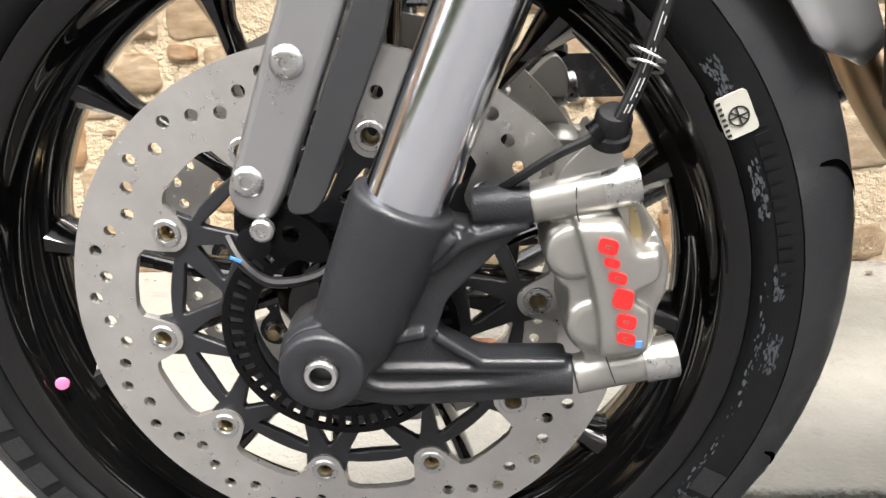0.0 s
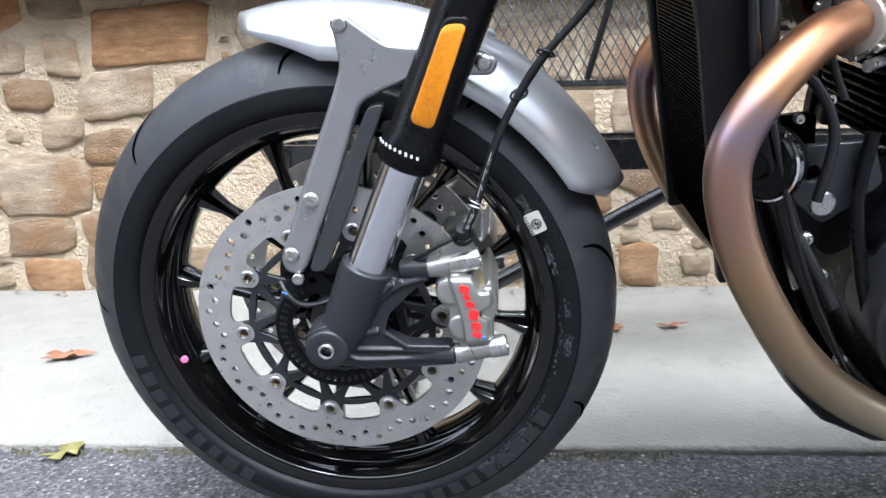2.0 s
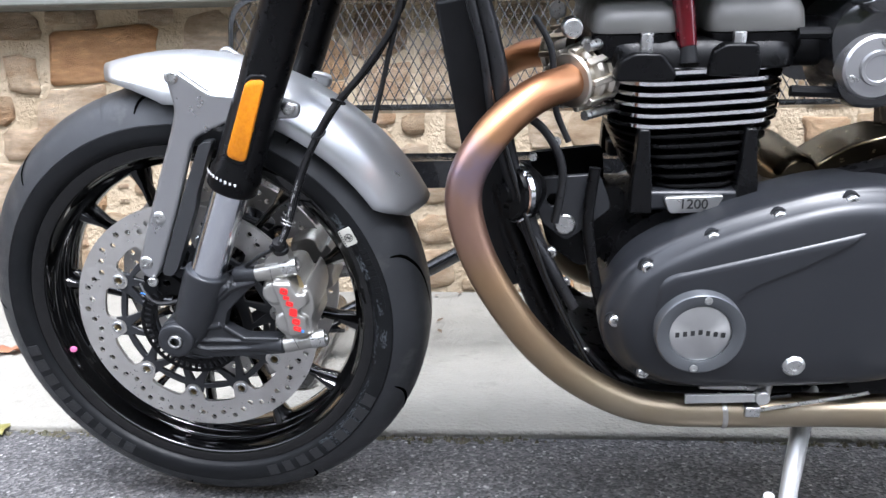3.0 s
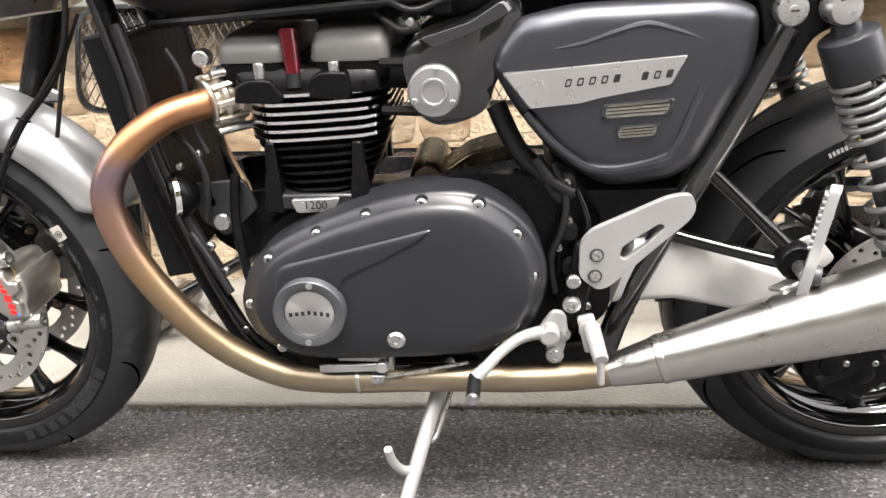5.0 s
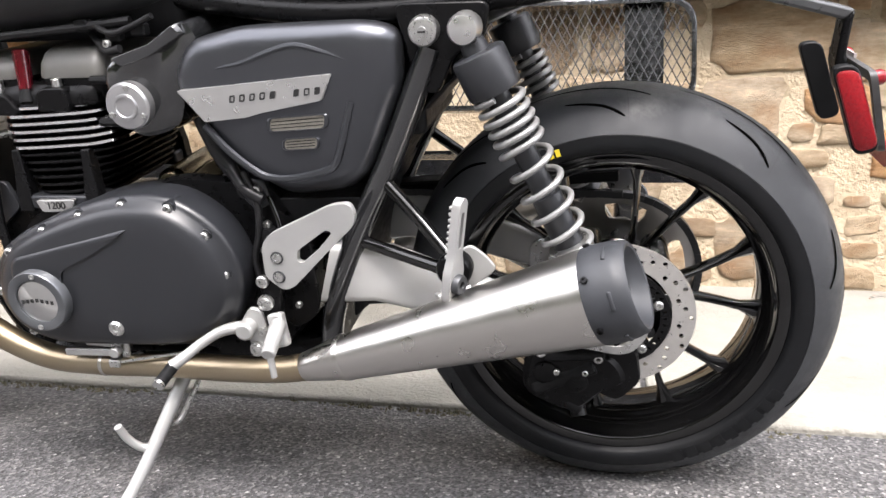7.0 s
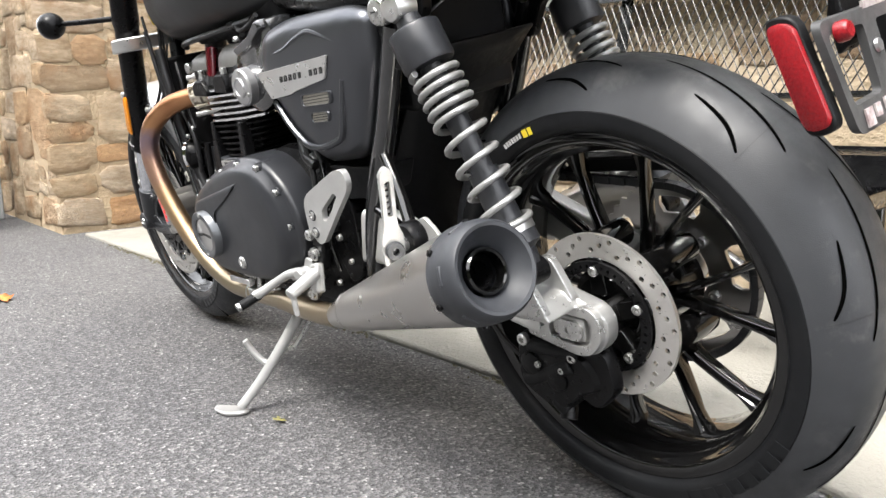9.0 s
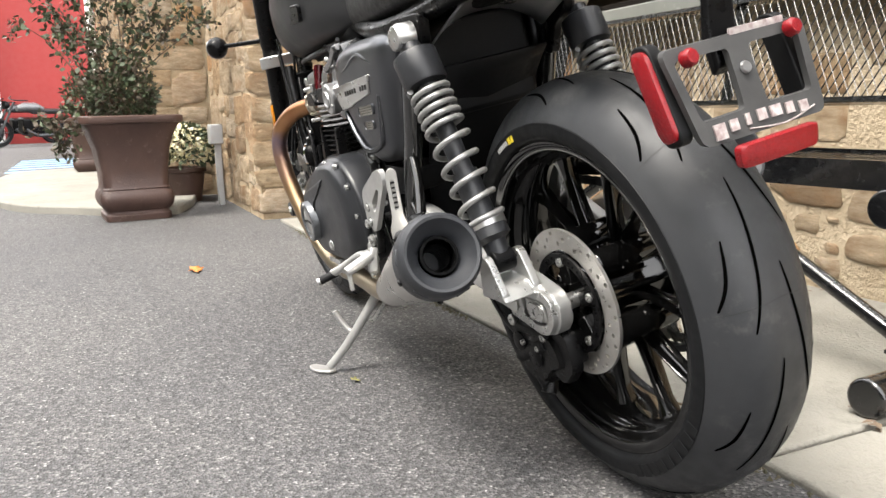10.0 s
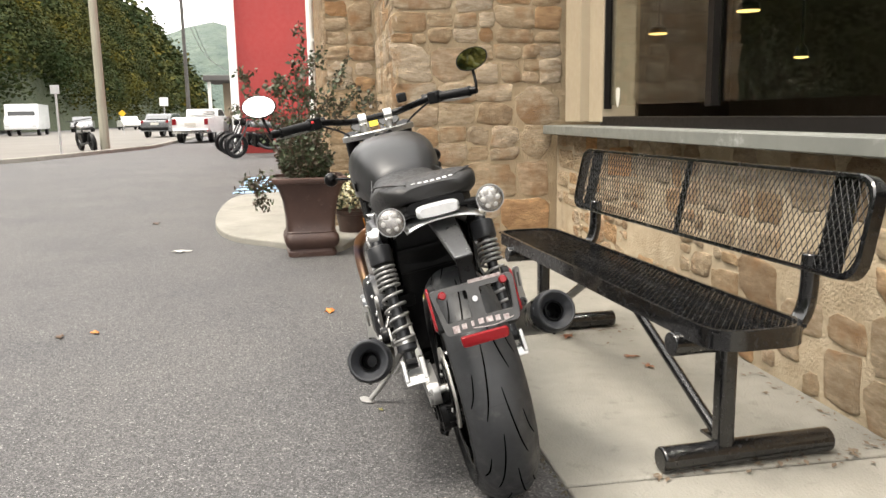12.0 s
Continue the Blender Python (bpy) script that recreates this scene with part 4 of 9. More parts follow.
def vehicle(name, label, category, m, size, paint, kind="car"):
    """A parked vehicle along its own x, nose to +x, at rest on the ground."""
    Lh, W, H = size
    t = thing(name, label, category, m, "parked vehicles")
    r = 0.34 if kind != "truck" else 0.40
    if kind == "pickup":
        side = [(-Lh / 2, 0.55), (-Lh / 2, 1.08), (-Lh * 0.10, 1.08), (-Lh * 0.08, 1.10), (Lh * 0.24, 1.10), (Lh * 0.46, 1.02), (Lh / 2, 0.85), (Lh / 2, 0.45), (-Lh * 0.4, 0.42)]
        cab = [(-Lh * 0.09, 1.10), (-Lh * 0.06, H), (Lh * 0.12, H), (Lh * 0.24, 1.10)]
    elif kind == "van":
        side = [(-Lh / 2, 0.45), (-Lh / 2, H), (Lh * 0.38, H), (Lh * 0.40, H * 0.62), (Lh / 2, H * 0.45), (Lh / 2, 0.45)]
        cab = [(Lh * 0.28, H * 0.50), (Lh * 0.28, H * 0.80), (Lh * 0.385, H * 0.80), (Lh * 0.40, H * 0.64), (Lh * 0.41, H * 0.50)]
    else:
        side = [(-Lh / 2, 0.45), (-Lh / 2 + 0.03, 0.92), (-Lh * 0.30, 1.0), (Lh * 0.20, 0.98), (Lh * 0.44, 0.84), (Lh / 2, 0.68), (Lh / 2, 0.36), (-Lh * 0.45, 0.34)]
        cab = [(-Lh * 0.40, 0.96), (-Lh * 0.28, H), (Lh * 0.05, H), (Lh * 0.22, 0.96)]
    b = bmesh.new()
    so = smooth2(side, 2) if kind == "car" else round2(side, 0.12, 3)
    loft(b, [[V((x, y, z)) for x, z in grow2(so, k)] for y, k in ((-W / 2, 0.97), (-W / 2 + 0.07, 1), (W / 2 - 0.07, 1), (W / 2, 0.97))])
    body = part("body", b, paint, t)
    b = bmesh.new()
    co = round2(cab, 0.10, 3)
    loft(b, [[V((x, y, z)) for x, z in co] for y in (-W * 0.44, W * 0.44)])
    part("cabin", b, paint if kind == "van" else paint, t, bevel=0.05)
    b = bmesh.new()
    gl_ = grow2(co, 0.86)
    loft(b, [[V((x, y, z)) for x, z in gl_] for y in (-W * 0.442, W * 0.442)])
    part("side_window", b, CAR_GLASS, t)
    b = bmesh.new()
    if kind != "van":
        x0, z0 = co[0][0], (cab[0][1] + H) / 2
        bar(b, V((cab[0][0] - 0.012, 0, cab[0][1] + 0.08)), V((cab[1][0] - 0.012, 0, H - 0.08)), W * 0.72, 0.03, (1, 0, 0.3))
    else:
        box(b, (Lh * 0.395, 0, H * 0.65), (0.1, W * 0.8, H * 0.24))
    part("rear_window" if kind != "van" else "windscreen", b, CAR_GLASS, t)
    for sx in (-0.31, 0.31):
        for sy in (-1, 1):
            b = bmesh.new()
            lathe(b, [(0.16, -0.1), (r - 0.03, -0.11), (r, -0.08), (r, 0.08), (r - 0.03, 0.11), (0.16, 0.1)], (Lh * sx, sy * (W / 2 - 0.12), r), (0, 1, 0), 24, True)
            w = part("wheel", b, SIDEWALL, t)
            b = bmesh.new()
            lathe(b, [(0, 0.09), (0.2, 0.07), (0.2, -0.07), (0, -0.09)], (Lh * sx, sy * (W / 2 - 0.12), r), (0, 1, 0), 20)
            part("rim", b, GREY_METAL, w)
    for sy in (-1, 1):
        b = bmesh.new()
        box(b, (-Lh / 2 - 0.01, sy * (W / 2 - 0.11), 0.90 if kind != "van" else 0.8), (0.05, 0.16, 0.26 if kind == "pickup" else 0.14))
        part("tail_light", b, RED_LENS, t, bevel=0.01)
        b = bmesh.new()
        box(b, (Lh / 2 - 0.02, sy * (W / 2 - 0.22), 0.72), (0.06, 0.26, 0.14))
        part("headlight", b, LED_WHITE, t, bevel=0.02)
    b = bmesh.new()
    box(b, (-Lh / 2 - 0.04, 0, 0.50), (0.12, W * 0.96, 0.18))
    part("bumper", b, CHROME if kind == "pickup" else PLASTIC, t, bevel=0.03)
    b = bmesh.new()
    box(b, (-Lh / 2 - 0.03, 0, 0.78), (0.02, 0.46, 0.14))
    part("number_plate", b, LABEL, t)
    if kind == "van":
        for i in range(4):
            b = bmesh.new()
            box(b, (Lh * (0.02 + 0.05 * i), -W / 2 - 0.004, H * 0.68), (0.16, 0.01, 0.36 - 0.05 * (i % 2)))
            part("lettering_bar", b, SATIN, t)
    return t


vehicle("pickup_truck", "white double-cab pickup truck parked tail first", "pickup", pose(-33.2, -4.62, 0, 0, 0, 172), (4.4, 1.56, 1.44), CAR_WHITE, "pickup")
vehicle("car", "dark grey hatchback parked beside the pickup", "car", pose(-45.5, -8.4, 0, 0, 0, 172), (4.2, 1.62, 1.34), CAR_GREY)
vehicle("car", "black saloon car parked near the house", "car", pose(-35.5, -2.4, 0, 0, 0, 172), (4.6, 1.8, 1.42), CAR_DARK)
vehicle("car", "white car on the far side of the road", "car", pose(-84.0, -18.9, 0, 0, 0, 20), (4.6, 1.85, 1.4), CAR_WHITE)
vehicle("car", "black and white car on the road", "car", pose(-74.0, -20.8, 0, 0, 0, 12), (4.6, 1.85, 1.4), CAR_GREY)
vehicle("delivery_van", "white box delivery van with dark lettering", "van", pose(-61.0, -21.2, 0, 0, 0, 10), (6.6, 2.2, 2.3), CAR_WHITE, "van")


def small_bike(x, y, turn, paint, label):
    t = thing("parked_motorcycle", label, "motorcycle", pose(x, y, 0, 8, 0, turn), "parked vehicles")
    for wx in (-0.72, 0.72):
        b = bmesh.new()
        lathe(b, [(0.22, -0.05), (0.29, -0.06), (0.32, 0), (0.29, 0.06), (0.22, 0.05)], (wx, 0, 0.32), (0, 1, 0), 28, True)
        w = part("wheel", b, SIDEWALL, t)
        b = bmesh.new()
        for k in range(6):
            a = k * math.pi / 3
            cyl(b, (wx, 0, 0.32), (wx + 0.23 * math.cos(a), 0, 0.32 + 0.23 * math.sin(a)), 0.014, seg=6)
        part("spokes", b, STRUT_DARK, w)
    b = bmesh.new()
    box(b, (0, 0, 0.46), (0.5, 0.32, 0.36))
    part("engine", b, SATIN, t, bevel=0.05)
    b = bmesh.new()
    loft(b, [[V((px, r * math.cos(q), 0.82 + z + r * 0.7 * math.sin(q))) for q in (2 * math.pi * i / 16 for i in range(16))] for px, r, z in ((-0.32, 0.08, 0.02), (-0.15, 0.15, 0.05), (0.1, 0.15, 0.05), (0.25, 0.1, 0))])
    part("tank", b, paint, t)
    b = bmesh.new()
    box(b, (0.5, 0, 0.78), (0.6, 0.24, 0.09))
    part("seat", b, SEAT_VINYL, t, bevel=0.03)
    b = bmesh.new()
    for s in (-0.1, 0.1):
        cyl(b, (-0.72, s, 0.32), (-0.42, s, 0.98), 0.025, seg=8)
    part("fork", b, STRUT_DARK, t)
    b = bmesh.new()
    tube(b, [(-0.25, -0.4, 1.06), (-0.4, -0.15, 1.04), (-0.4, 0.15, 1.04), (-0.25, 0.4, 1.06)], 0.014, 8)
    part("handlebar", b, SATIN, t)
    b = bmesh.new()
    lathe(b, [(0, -0.09), (0.06, -0.08), (0.095, 0.0), (0.09, 0.03), (0, 0.05)], (-0.56, 0, 0.92), (-1, 0, 0.1), 18)
    part("headlight", b, SATIN, t)
    b = bmesh.new()
    tube(b, [(-0.2, -0.15, 0.4), (0.1, -0.18, 0.26), (0.9, -0.2, 0.34)], 0.04, 10)
    part("exhaust", b, STRUT_DARK, t)
    return t


small_bike(-17.6, -1.2, 118, CAR_GREY, "black motorcycle parked beside the house")
small_bike(-19.4, -1.5, 112, CAR_DARK, "dark motorcycle parked in the row by the house")
small_bike(-21.2, -1.8, 108, CAR_DARK, "black motorcycle at the end of the row")
small_bike(-24.6, -7.35, 30, CAR_WHITE, "white and black motorcycle beside the pole")

# ---- woods and hills ----
rng = random.Random(21)
bm = bmesh.new()
ridge = bmesh.new()
N = 40
rows = []
for i in range(N + 1):
    x = -230 + i * 9.0
    rows.append([V((x, -27 - j * 4.5, (0, 8, 15, 19.5, 22, 22, 12)[j] + 1.2 * noise.noise(V((x * 0.05, j, 0))))) for j in range(7)])
for a, b in zip(rows, rows[1:]):
    for j in range(6):
        va = [ridge.verts.new(p) for p in (a[j], a[j + 1], b[j + 1], b[j])]
        ridge.faces.new(va)
bmesh.ops.remove_doubles(ridge, verts=ridge.verts, dist=0.01)
tagged(part("hillside", ridge, BANK), "steep wooded bank beyond the road", "hillside", kind="structure")
verts, faces = [], []
for _ in range(1500):
    x = rng.uniform(-225, 120)
    j = rng.random() ** 0.8
    y = -26.5 - 19 * j
    base = 21.0 * min(1, j * 1.35)
    h = rng.uniform(4.5, 8.5)
    rad = rng.uniform(1.8, 3.4)
    shown = -160 < x < -35
    for _ in range(330 if shown else 40):
        d = rnd_dir(rng)
        c = V((x, y, base + h * 0.62)) + V((d.x * rad, d.y * rad, d.z * h * 0.6)) * rng.uniform(0.62, 1.0)
        _, a, b = frame_of(d + rnd_dir(rng) * 0.8)
        s = rng.uniform(0.13, 0.27) * (1 if shown else 2.6)
        k = len(verts)
        verts += [c + a * s, c + b * s * 0.7, c - a * s, c - b * s * 0.7]
        faces.append((k, k + 1, k + 2, k + 3))
me = bpy.data.meshes.new("woods")
me.from_pydata([tuple(v) for v in verts], [], faces)
me.materials.append(WOODS)
tagged(new("woods", me), "dense mixed woods turning yellow on the bank", "trees", kind="stuff")
hill = bmesh.new()
rows = []
for i in range(41):
    a = radians(-40 + i * 1.6)
    d = V((-math.cos(a), math.sin(a), 0))
    top = 58 + 26 * noise.noise(V((i * 0.16, 3.1, 0))) + 8 * noise.noise(V((i * 0.7, 1.0, 0)))
    rows.append([d * 430 + V((0, 0, -2)), d * 470 + V((0, 0, top * 0.55)), d * 520 + V((0, 0, top * 0.9)), d * 570 + V((0, 0, top))])
loft(hill, rows, False)
tagged(part("backdrop_hill", hill, HILL), "wooded hill in the distance with haze in its colour", "hill", kind="structure")

# ---- fallen leaves and litter ----
def fallen(x, y, s, turn, mat, label, z=0.0):
    b = bmesh.new()
    rr = random.Random(int(x * 1000) + int(y * 100))
    n = 14
    pts = []
    for i in range(n):
        a = 2 * math.pi * i / n
        r = s * (0.5 + 0.22 * math.cos(5 * a) + rr.uniform(-0.06, 0.06)) * (0.75 + 0.35 * math.cos(a) ** 2)
        pts.append(V((r * math.cos(a), r * math.sin(a) * 0.75, 0.006 + 0.16 * s * rr.random())))
    c = b.verts.new((0, 0, 0.006 + 0.03 * s))
    vs = [b.verts.new(p) for p in pts]
    for i in range(n):
        b.faces.new((c, vs[i], vs[(i + 1) % n]))
    ob = part("fallen_leaf", b, mat)
    ob.matrix_world = pose(x, y, z, 0, 0, turn)
    so = ob.modifiers.new("thick", "SOLIDIFY")
    so.thickness = 0.0012
    return tagged(ob, label, "leaf", "fallen leaves")


fallen(-0.77, 1.16, 0.075, 20, LEAF_DRY, "curled red-brown fallen leaf on the concrete", 0.012)
fallen(-0.53, 0.72, 0.06, 60, LEAF_LIME, "small yellow-green fallen leaf")
fallen(0.55, 1.38, 0.05, 10, LEAF_DRY, "dry brown fallen leaf on the concrete", 0.012)
fallen(0.08, 1.20, 0.07, 130, LEAF_DRY, "dry brown fallen leaf under the bench", 0.012)
fallen(-0.68, 0.155, 0.075, 0, LEAF_GOLD, "bright orange fallen leaf on the asphalt")
fallen(-0.52, -0.97, 0.05, 40, LEAF_GOLD, "orange fallen leaf on the asphalt")
fallen(-2.81, -0.93, 0.11, 80, LABEL, "pale scrap of paper on the asphalt")
fallen(-4.57, -1.44, 0.10, 20, STEM, "dark fallen leaf on the asphalt")
fallen(-0.49, -1.12, 0.06, 20, STEM, "dark brown fallen leaf on the asphalt")
fallen(0.42, 1.36, 0.05, 70, LEAF_DRY, "small dry leaf on the concrete", 0.012)
fallen(0.76, 0.30, 0.024, 10, LEAF_LIME, "tiny green leaf on the asphalt")
rng = random.Random(4)
bm = bmesh.new()
for _ in range(210):
    u = rng.random()
    if u < 0.62:
        p = V((rng.uniform(-1.7, 2.6), WALL_Y - abs(rng.gauss(0, 0.05)) - 0.01, 0.013))
    elif u < 0.85:
        p = V((rng.gauss(1.44, 0.022), rng.uniform(0.95, 1.7), 0.013))
    else:
        p = V((rng.gauss(0.05, 0.10), rng.gauss(1.42, 0.07), 0.013))
    a = rng.uniform(0, 6.28)
    quad_leaf(bm, p + V((0, 0, rng.uniform(0, 0.008))), (math.cos(a), math.sin(a), rng.uniform(0, 0.3)), (0, 0, 1), rng.uniform(0.008, 0.032))
tagged(part("leaf_litter", bm, LITTER, smooth=False), "dry brown leaf litter along the wall and slab joint", "leaves", kind="stuff")

rng = random.Random(9)
verts, faces = [], []
for _ in range(2600):
    x = rng.uniform(-1.86, 3.4)
    if noise.noise(V((x * 2.3, 0.7, 0))) < rng.uniform(-0.35, 0.45):
        continue
    c = V((x, 0.742 - abs(rng.gauss(0, 0.012)), 0.0))
    r, h = rng.uniform(0.002, 0.007), rng.uniform(0.002, 0.008)
    k = len(verts)
    a0 = rng.uniform(0, 6)
    verts += [tuple(c + V((r * math.cos(a0 + 2.1 * i), r * math.sin(a0 + 2.1 * i), 0.0005))) for i in range(3)] + [tuple(c + V((0, 0, h)))]
    faces += [(k, k + 1, k + 3), (k + 1, k + 2, k + 3), (k + 2, k, k + 3)]
me = bpy.data.meshes.new("moss")
me.from_pydata(verts, [], faces)
me.materials.append(MOSS)
tagged(new("moss", me), "dark moss and grit along the slab edge", "moss", kind="stuff")

# ---- the motorcycle, in its own upright frame: x to the rear, y to its right, z up ----
moto = thing("motorcycle", "matte graphite roadster motorcycle leaning on its side stand", "motorcycle", pose(-0.024, 0.562, 0.005, 12.0, 0, 0))
FX, FZ = 0.0012, 0.3092          # front axle
RX, RZ = 1.398, 0.310        # rear axle
FORK = lambda z, y: V((0.036 + (z - 0.388) * 0.414, y, z))


POW = 3.0          # fullness of the tyre shoulders


def tyre(parent, cx, cz, R, hw, bead, tread_edge):
    sh = lambda s: [(s * hw * 0.76, bead), (s * hw * 0.86, bead + 0.0025), (s * hw * 0.93, bead + 0.0045), (s * hw * 0.985, bead + 0.0085), (s * hw, bead + 0.015), (s * hw, bead + 0.021), (s * (tread_edge[0] + 0.0006), tread_edge[1] - 0.0012), (s * (tread_edge[0] - 0.0014), tread_edge[1])]
    left, right = sh(-1), sh(1)
    n = 15
    y1, r1 = tread_edge
    crown = []
    for i in range(n + 1):
        t = -1 + 2 * i / n
        crown.append((y1 * t, r1 + (R - r1) * (1 - abs(t) ** POW)))
    b = bmesh.new()
    lathe(b, [(r, y) for y, r in crown], (cx, 0, cz), (0, 1, 0), 96)
    tr = part("tyre_tread", b, RUBBER, parent, "worn-in grey slick-looking tread")
    for s in (left, right):
        b = bmesh.new()
        prof = [(r, y) for y, r in s]
        prof += [(bead, s[0][0] * 0.9)]
        lathe(b, prof, (cx, 0, cz), (0, 1, 0), 96)
        part("tyre_sidewall", b, SIDEWALL, parent, "black tyre sidewall")
    at = lambda y: r1 + (R - r1) * (1 - min(1, abs(y / y1)) ** POW)
    return at, y1


def tread_strip(parent, cx, cz, at, pts, w, mat=DEAD_BLACK, name="groove_shade", lift=0.0006):
    """A narrow tapering strip that follows just above the tread: rows of (degrees, y)."""
    b = bmesh.new()
    line = spline([(a, y, 0) for a, y in pts], 8)
    L_, R_ = [], []
    for i, p in enumerate(line):
        q = line[min(i + 1, len(line) - 1)] - line[max(i - 1, 0)]
        r = at(p.y) + lift
        d = V((radians(q.x) * r, q.y)).normalized()
        k = w * 0.5 * (0.25 + 0.75 * math.sin(math.pi * min(1, (i + 0.5) / len(line))) ** 0.6)
        for s, out in ((1, L_), (-1, R_)):
            a, y = radians(p.x) + s * (-d.y) * k / r, p.y + s * d.x * k
            rr = at(y) + lift
            out.append(b.verts.new((cx + rr * math.cos(a), y, cz + rr * math.sin(a))))
    for i in range(len(L_) - 1):
        b.faces.new((L_[i], L_[i + 1], R_[i + 1], R_[i]))
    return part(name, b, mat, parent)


def wheel(name, label, cx, cz, R, hw, bead, rim_hw, phase, tread_edge, hub_hw, hub_r):
    b = bmesh.new()
    face = spline([(bead + 0.0030, 0.004, 0), (bead + 0.0036, 0.0070, 0), (bead + 0.0018, 0.0088, 0), (bead - 0.0045, 0.0080, 0), (bead - 0.0105, 0.0060, 0), (bead - 0.0135, 0.0030, 0), (bead - 0.0150, -0.0030, 0),
                   (bead - 0.0165, -0.0100, 0), (bead - 0.0200, -0.0180, 0), (bead - 0.0260, -0.0250, 0), (bead - 0.0295, -0.0300, 0)], 3)
    face = [(p.x, p.y) for p in face]
    prof = [(r, -rim_hw - d) for r, d in face] + [(bead - 0.031, 0.0)] + [(r, rim_hw + d) for r, d in face[::-1]]
    prof += [(bead - 0.004, rim_hw - 0.004), (bead - 0.018, rim_hw - 0.022), (bead - 0.022, 0.0), (bead - 0.018, -rim_hw + 0.022), (bead - 0.004, -rim_hw + 0.004)]
    lathe(b, prof, (cx, 0, cz), (0, 1, 0), 112, True)
    w = part(name, b, GLOSS, moto, label, angle=50)
    at, y1 = tyre(w, cx, cz, R, hw, bead, tread_edge)
    b = bmesh.new()
    lathe(b, [(0.012, -hub_hw), (hub_r * 0.8, -hub_hw), (hub_r, -hub_hw * 0.8), (hub_r * 0.85, -hub_hw * 0.3), (hub_r * 0.85, hub_hw * 0.3), (hub_r, hub_hw * 0.8), (hub_r * 0.8, hub_hw), (0.012, hub_hw)], (cx, 0, cz), (0, 1, 0), 40)
    part("hub", b, GLOSS, w)
    for k in range(12):
        a = radians(phase + 30 * k)
        d, s = V((math.cos(a), 0, math.sin(a))), V((-math.sin(a), 0, math.cos(a)))
        c = V((cx, 0, cz))
        mid = radians(phase + 15 + 60 * (k // 2))
        b = bmesh.new()
        rings = []
        r_out = bead - 0.027
        for q in range(7):
            t = q / 6
            r = hub_r * 0.8 + (r_out - hub_r * 0.8) * t
            wd = 0.0068 - 0.0018 * math.sin(math.pi * t) + 0.008 * max(0, t - 0.88) / 0.12
            dp = 0.017 - 0.004 * t + 0.006 * max(0, t - 0.85) / 0.15
            ang = mid + (a - mid) * (0.16 + 0.84 * t ** 0.62)
            d, s = V((math.cos(ang), 0, math.sin(ang))), V((-math.sin(ang), 0, math.cos(ang)))
            rings.append([c + d * r + s * (wd * math.cos(u)) + V((0, dp * math.sin(u), 0)) for u in (2 * math.pi * i / 10 for i in range(10))])
        loft(b, rings)
        part("spoke", b, GLOSS, w)
    return w, at, y1


front_wheel, f_at, f_y1 = wheel("front_wheel", "gloss black cast front wheel", FX, FZ, 0.3020, 0.0605, 0.2310, 0.044, -8, (0.0592, 0.2600), 0.055, 0.045)
rear_wheel, r_at, r_y1 = wheel("rear_wheel", "gloss black cast rear wheel", RX, RZ, 0.3130, 0.0820, 0.2320, 0.063, -7, (0.0800, 0.2625), 0.075, 0.06)
for k in range(9):
    a = k * 40
    for s, sh in ((-1, 0), (1, 20)):
        # tread pattern: raised black strips painted as the shade of deep cuts
        tread_strip(rear_wheel, RX, RZ, r_at, [(a + sh + 36, s * 0.010), (a + sh + 26, s * 0.015), (a + sh + 12, s * 0.027), (a + sh + 3, s * 0.040)], 0.0042)
        tread_strip(rear_wheel, RX, RZ, r_at, [(a + sh + 24, s * 0.048), (a + sh + 15, s * 0.056), (a + sh + 9, s * 0.067)], 0.0034)
        tread_strip(front_wheel, FX, FZ, f_at, [(a + sh, s * 0.010), (a + sh + 10, s * 0.022), (a + sh + 17, s * 0.040), (a + sh + 19, s * 0.052)], 0.0040)
    tread_strip(rear_wheel, RX, RZ, r_at, [(a + 8, -0.072), (a + 8.6, -0.03), (a + 9, 0.0), (a + 8.6, 0.03), (a + 8, 0.072)], 0.0012, SCUFF, "mould_line")
    tread_strip(front_wheel, FX, FZ, f_at, [(a + 28, -0.055), (a + 28.6, -0.02), (a + 28.6, 0.02), (a + 28, 0.055)], 0.0012, SCUFF, "mould_line")


def side_marks(parent, cx, cz, y, r, a0, a1, n, h, mat, name, seed=1, out=-1):
    """Unreadable raised lettering round the sidewall, as bars."""
    rr = random.Random(seed)
    b = bmesh.new()
    for i in range(n):
        a = radians(a0 + (a1 - a0) * (i + 0.5) / n)
        wd = radians(abs(a1 - a0)) / n * r * rr.uniform(0.55, 0.80)
        d, s = V((math.cos(a), 0, math.sin(a))), V((-math.sin(a), 0, math.cos(a)))
        c = V((cx, y, cz)) + d * r
        p = [c + d * (h / 2 * e1) + s * (wd / 2 * e2) for e1, e2 in ((-1, -1), (1, -1), (1, 1), (-1, 1))]
        loft(b, [p, [v + V((0, out * 0.0009, 0)) for v in p]])
    return part(name, b, mat, parent, smooth=False)


side_marks(front_wheel, FX, FZ, -0.0604, 0.2490, 190, 240, 9, 0.016, SCUFF, "sidewall_lettering", 3)
side_marks(front_wheel, FX, FZ, -0.0604, 0.2490, 285, 335, 9, 0.016, SCUFF, "sidewall_lettering", 4)
side_marks(front_wheel, FX, FZ, -0.0604, 0.2490, 5, 30, 14, 0.008, SIDEWALL, "sidewall_lettering", 5)
side_marks(rear_wheel, RX, RZ, -0.0821, 0.254, 290, 335, 9, 0.018, SIDEWALL, "sidewall_lettering", 6)
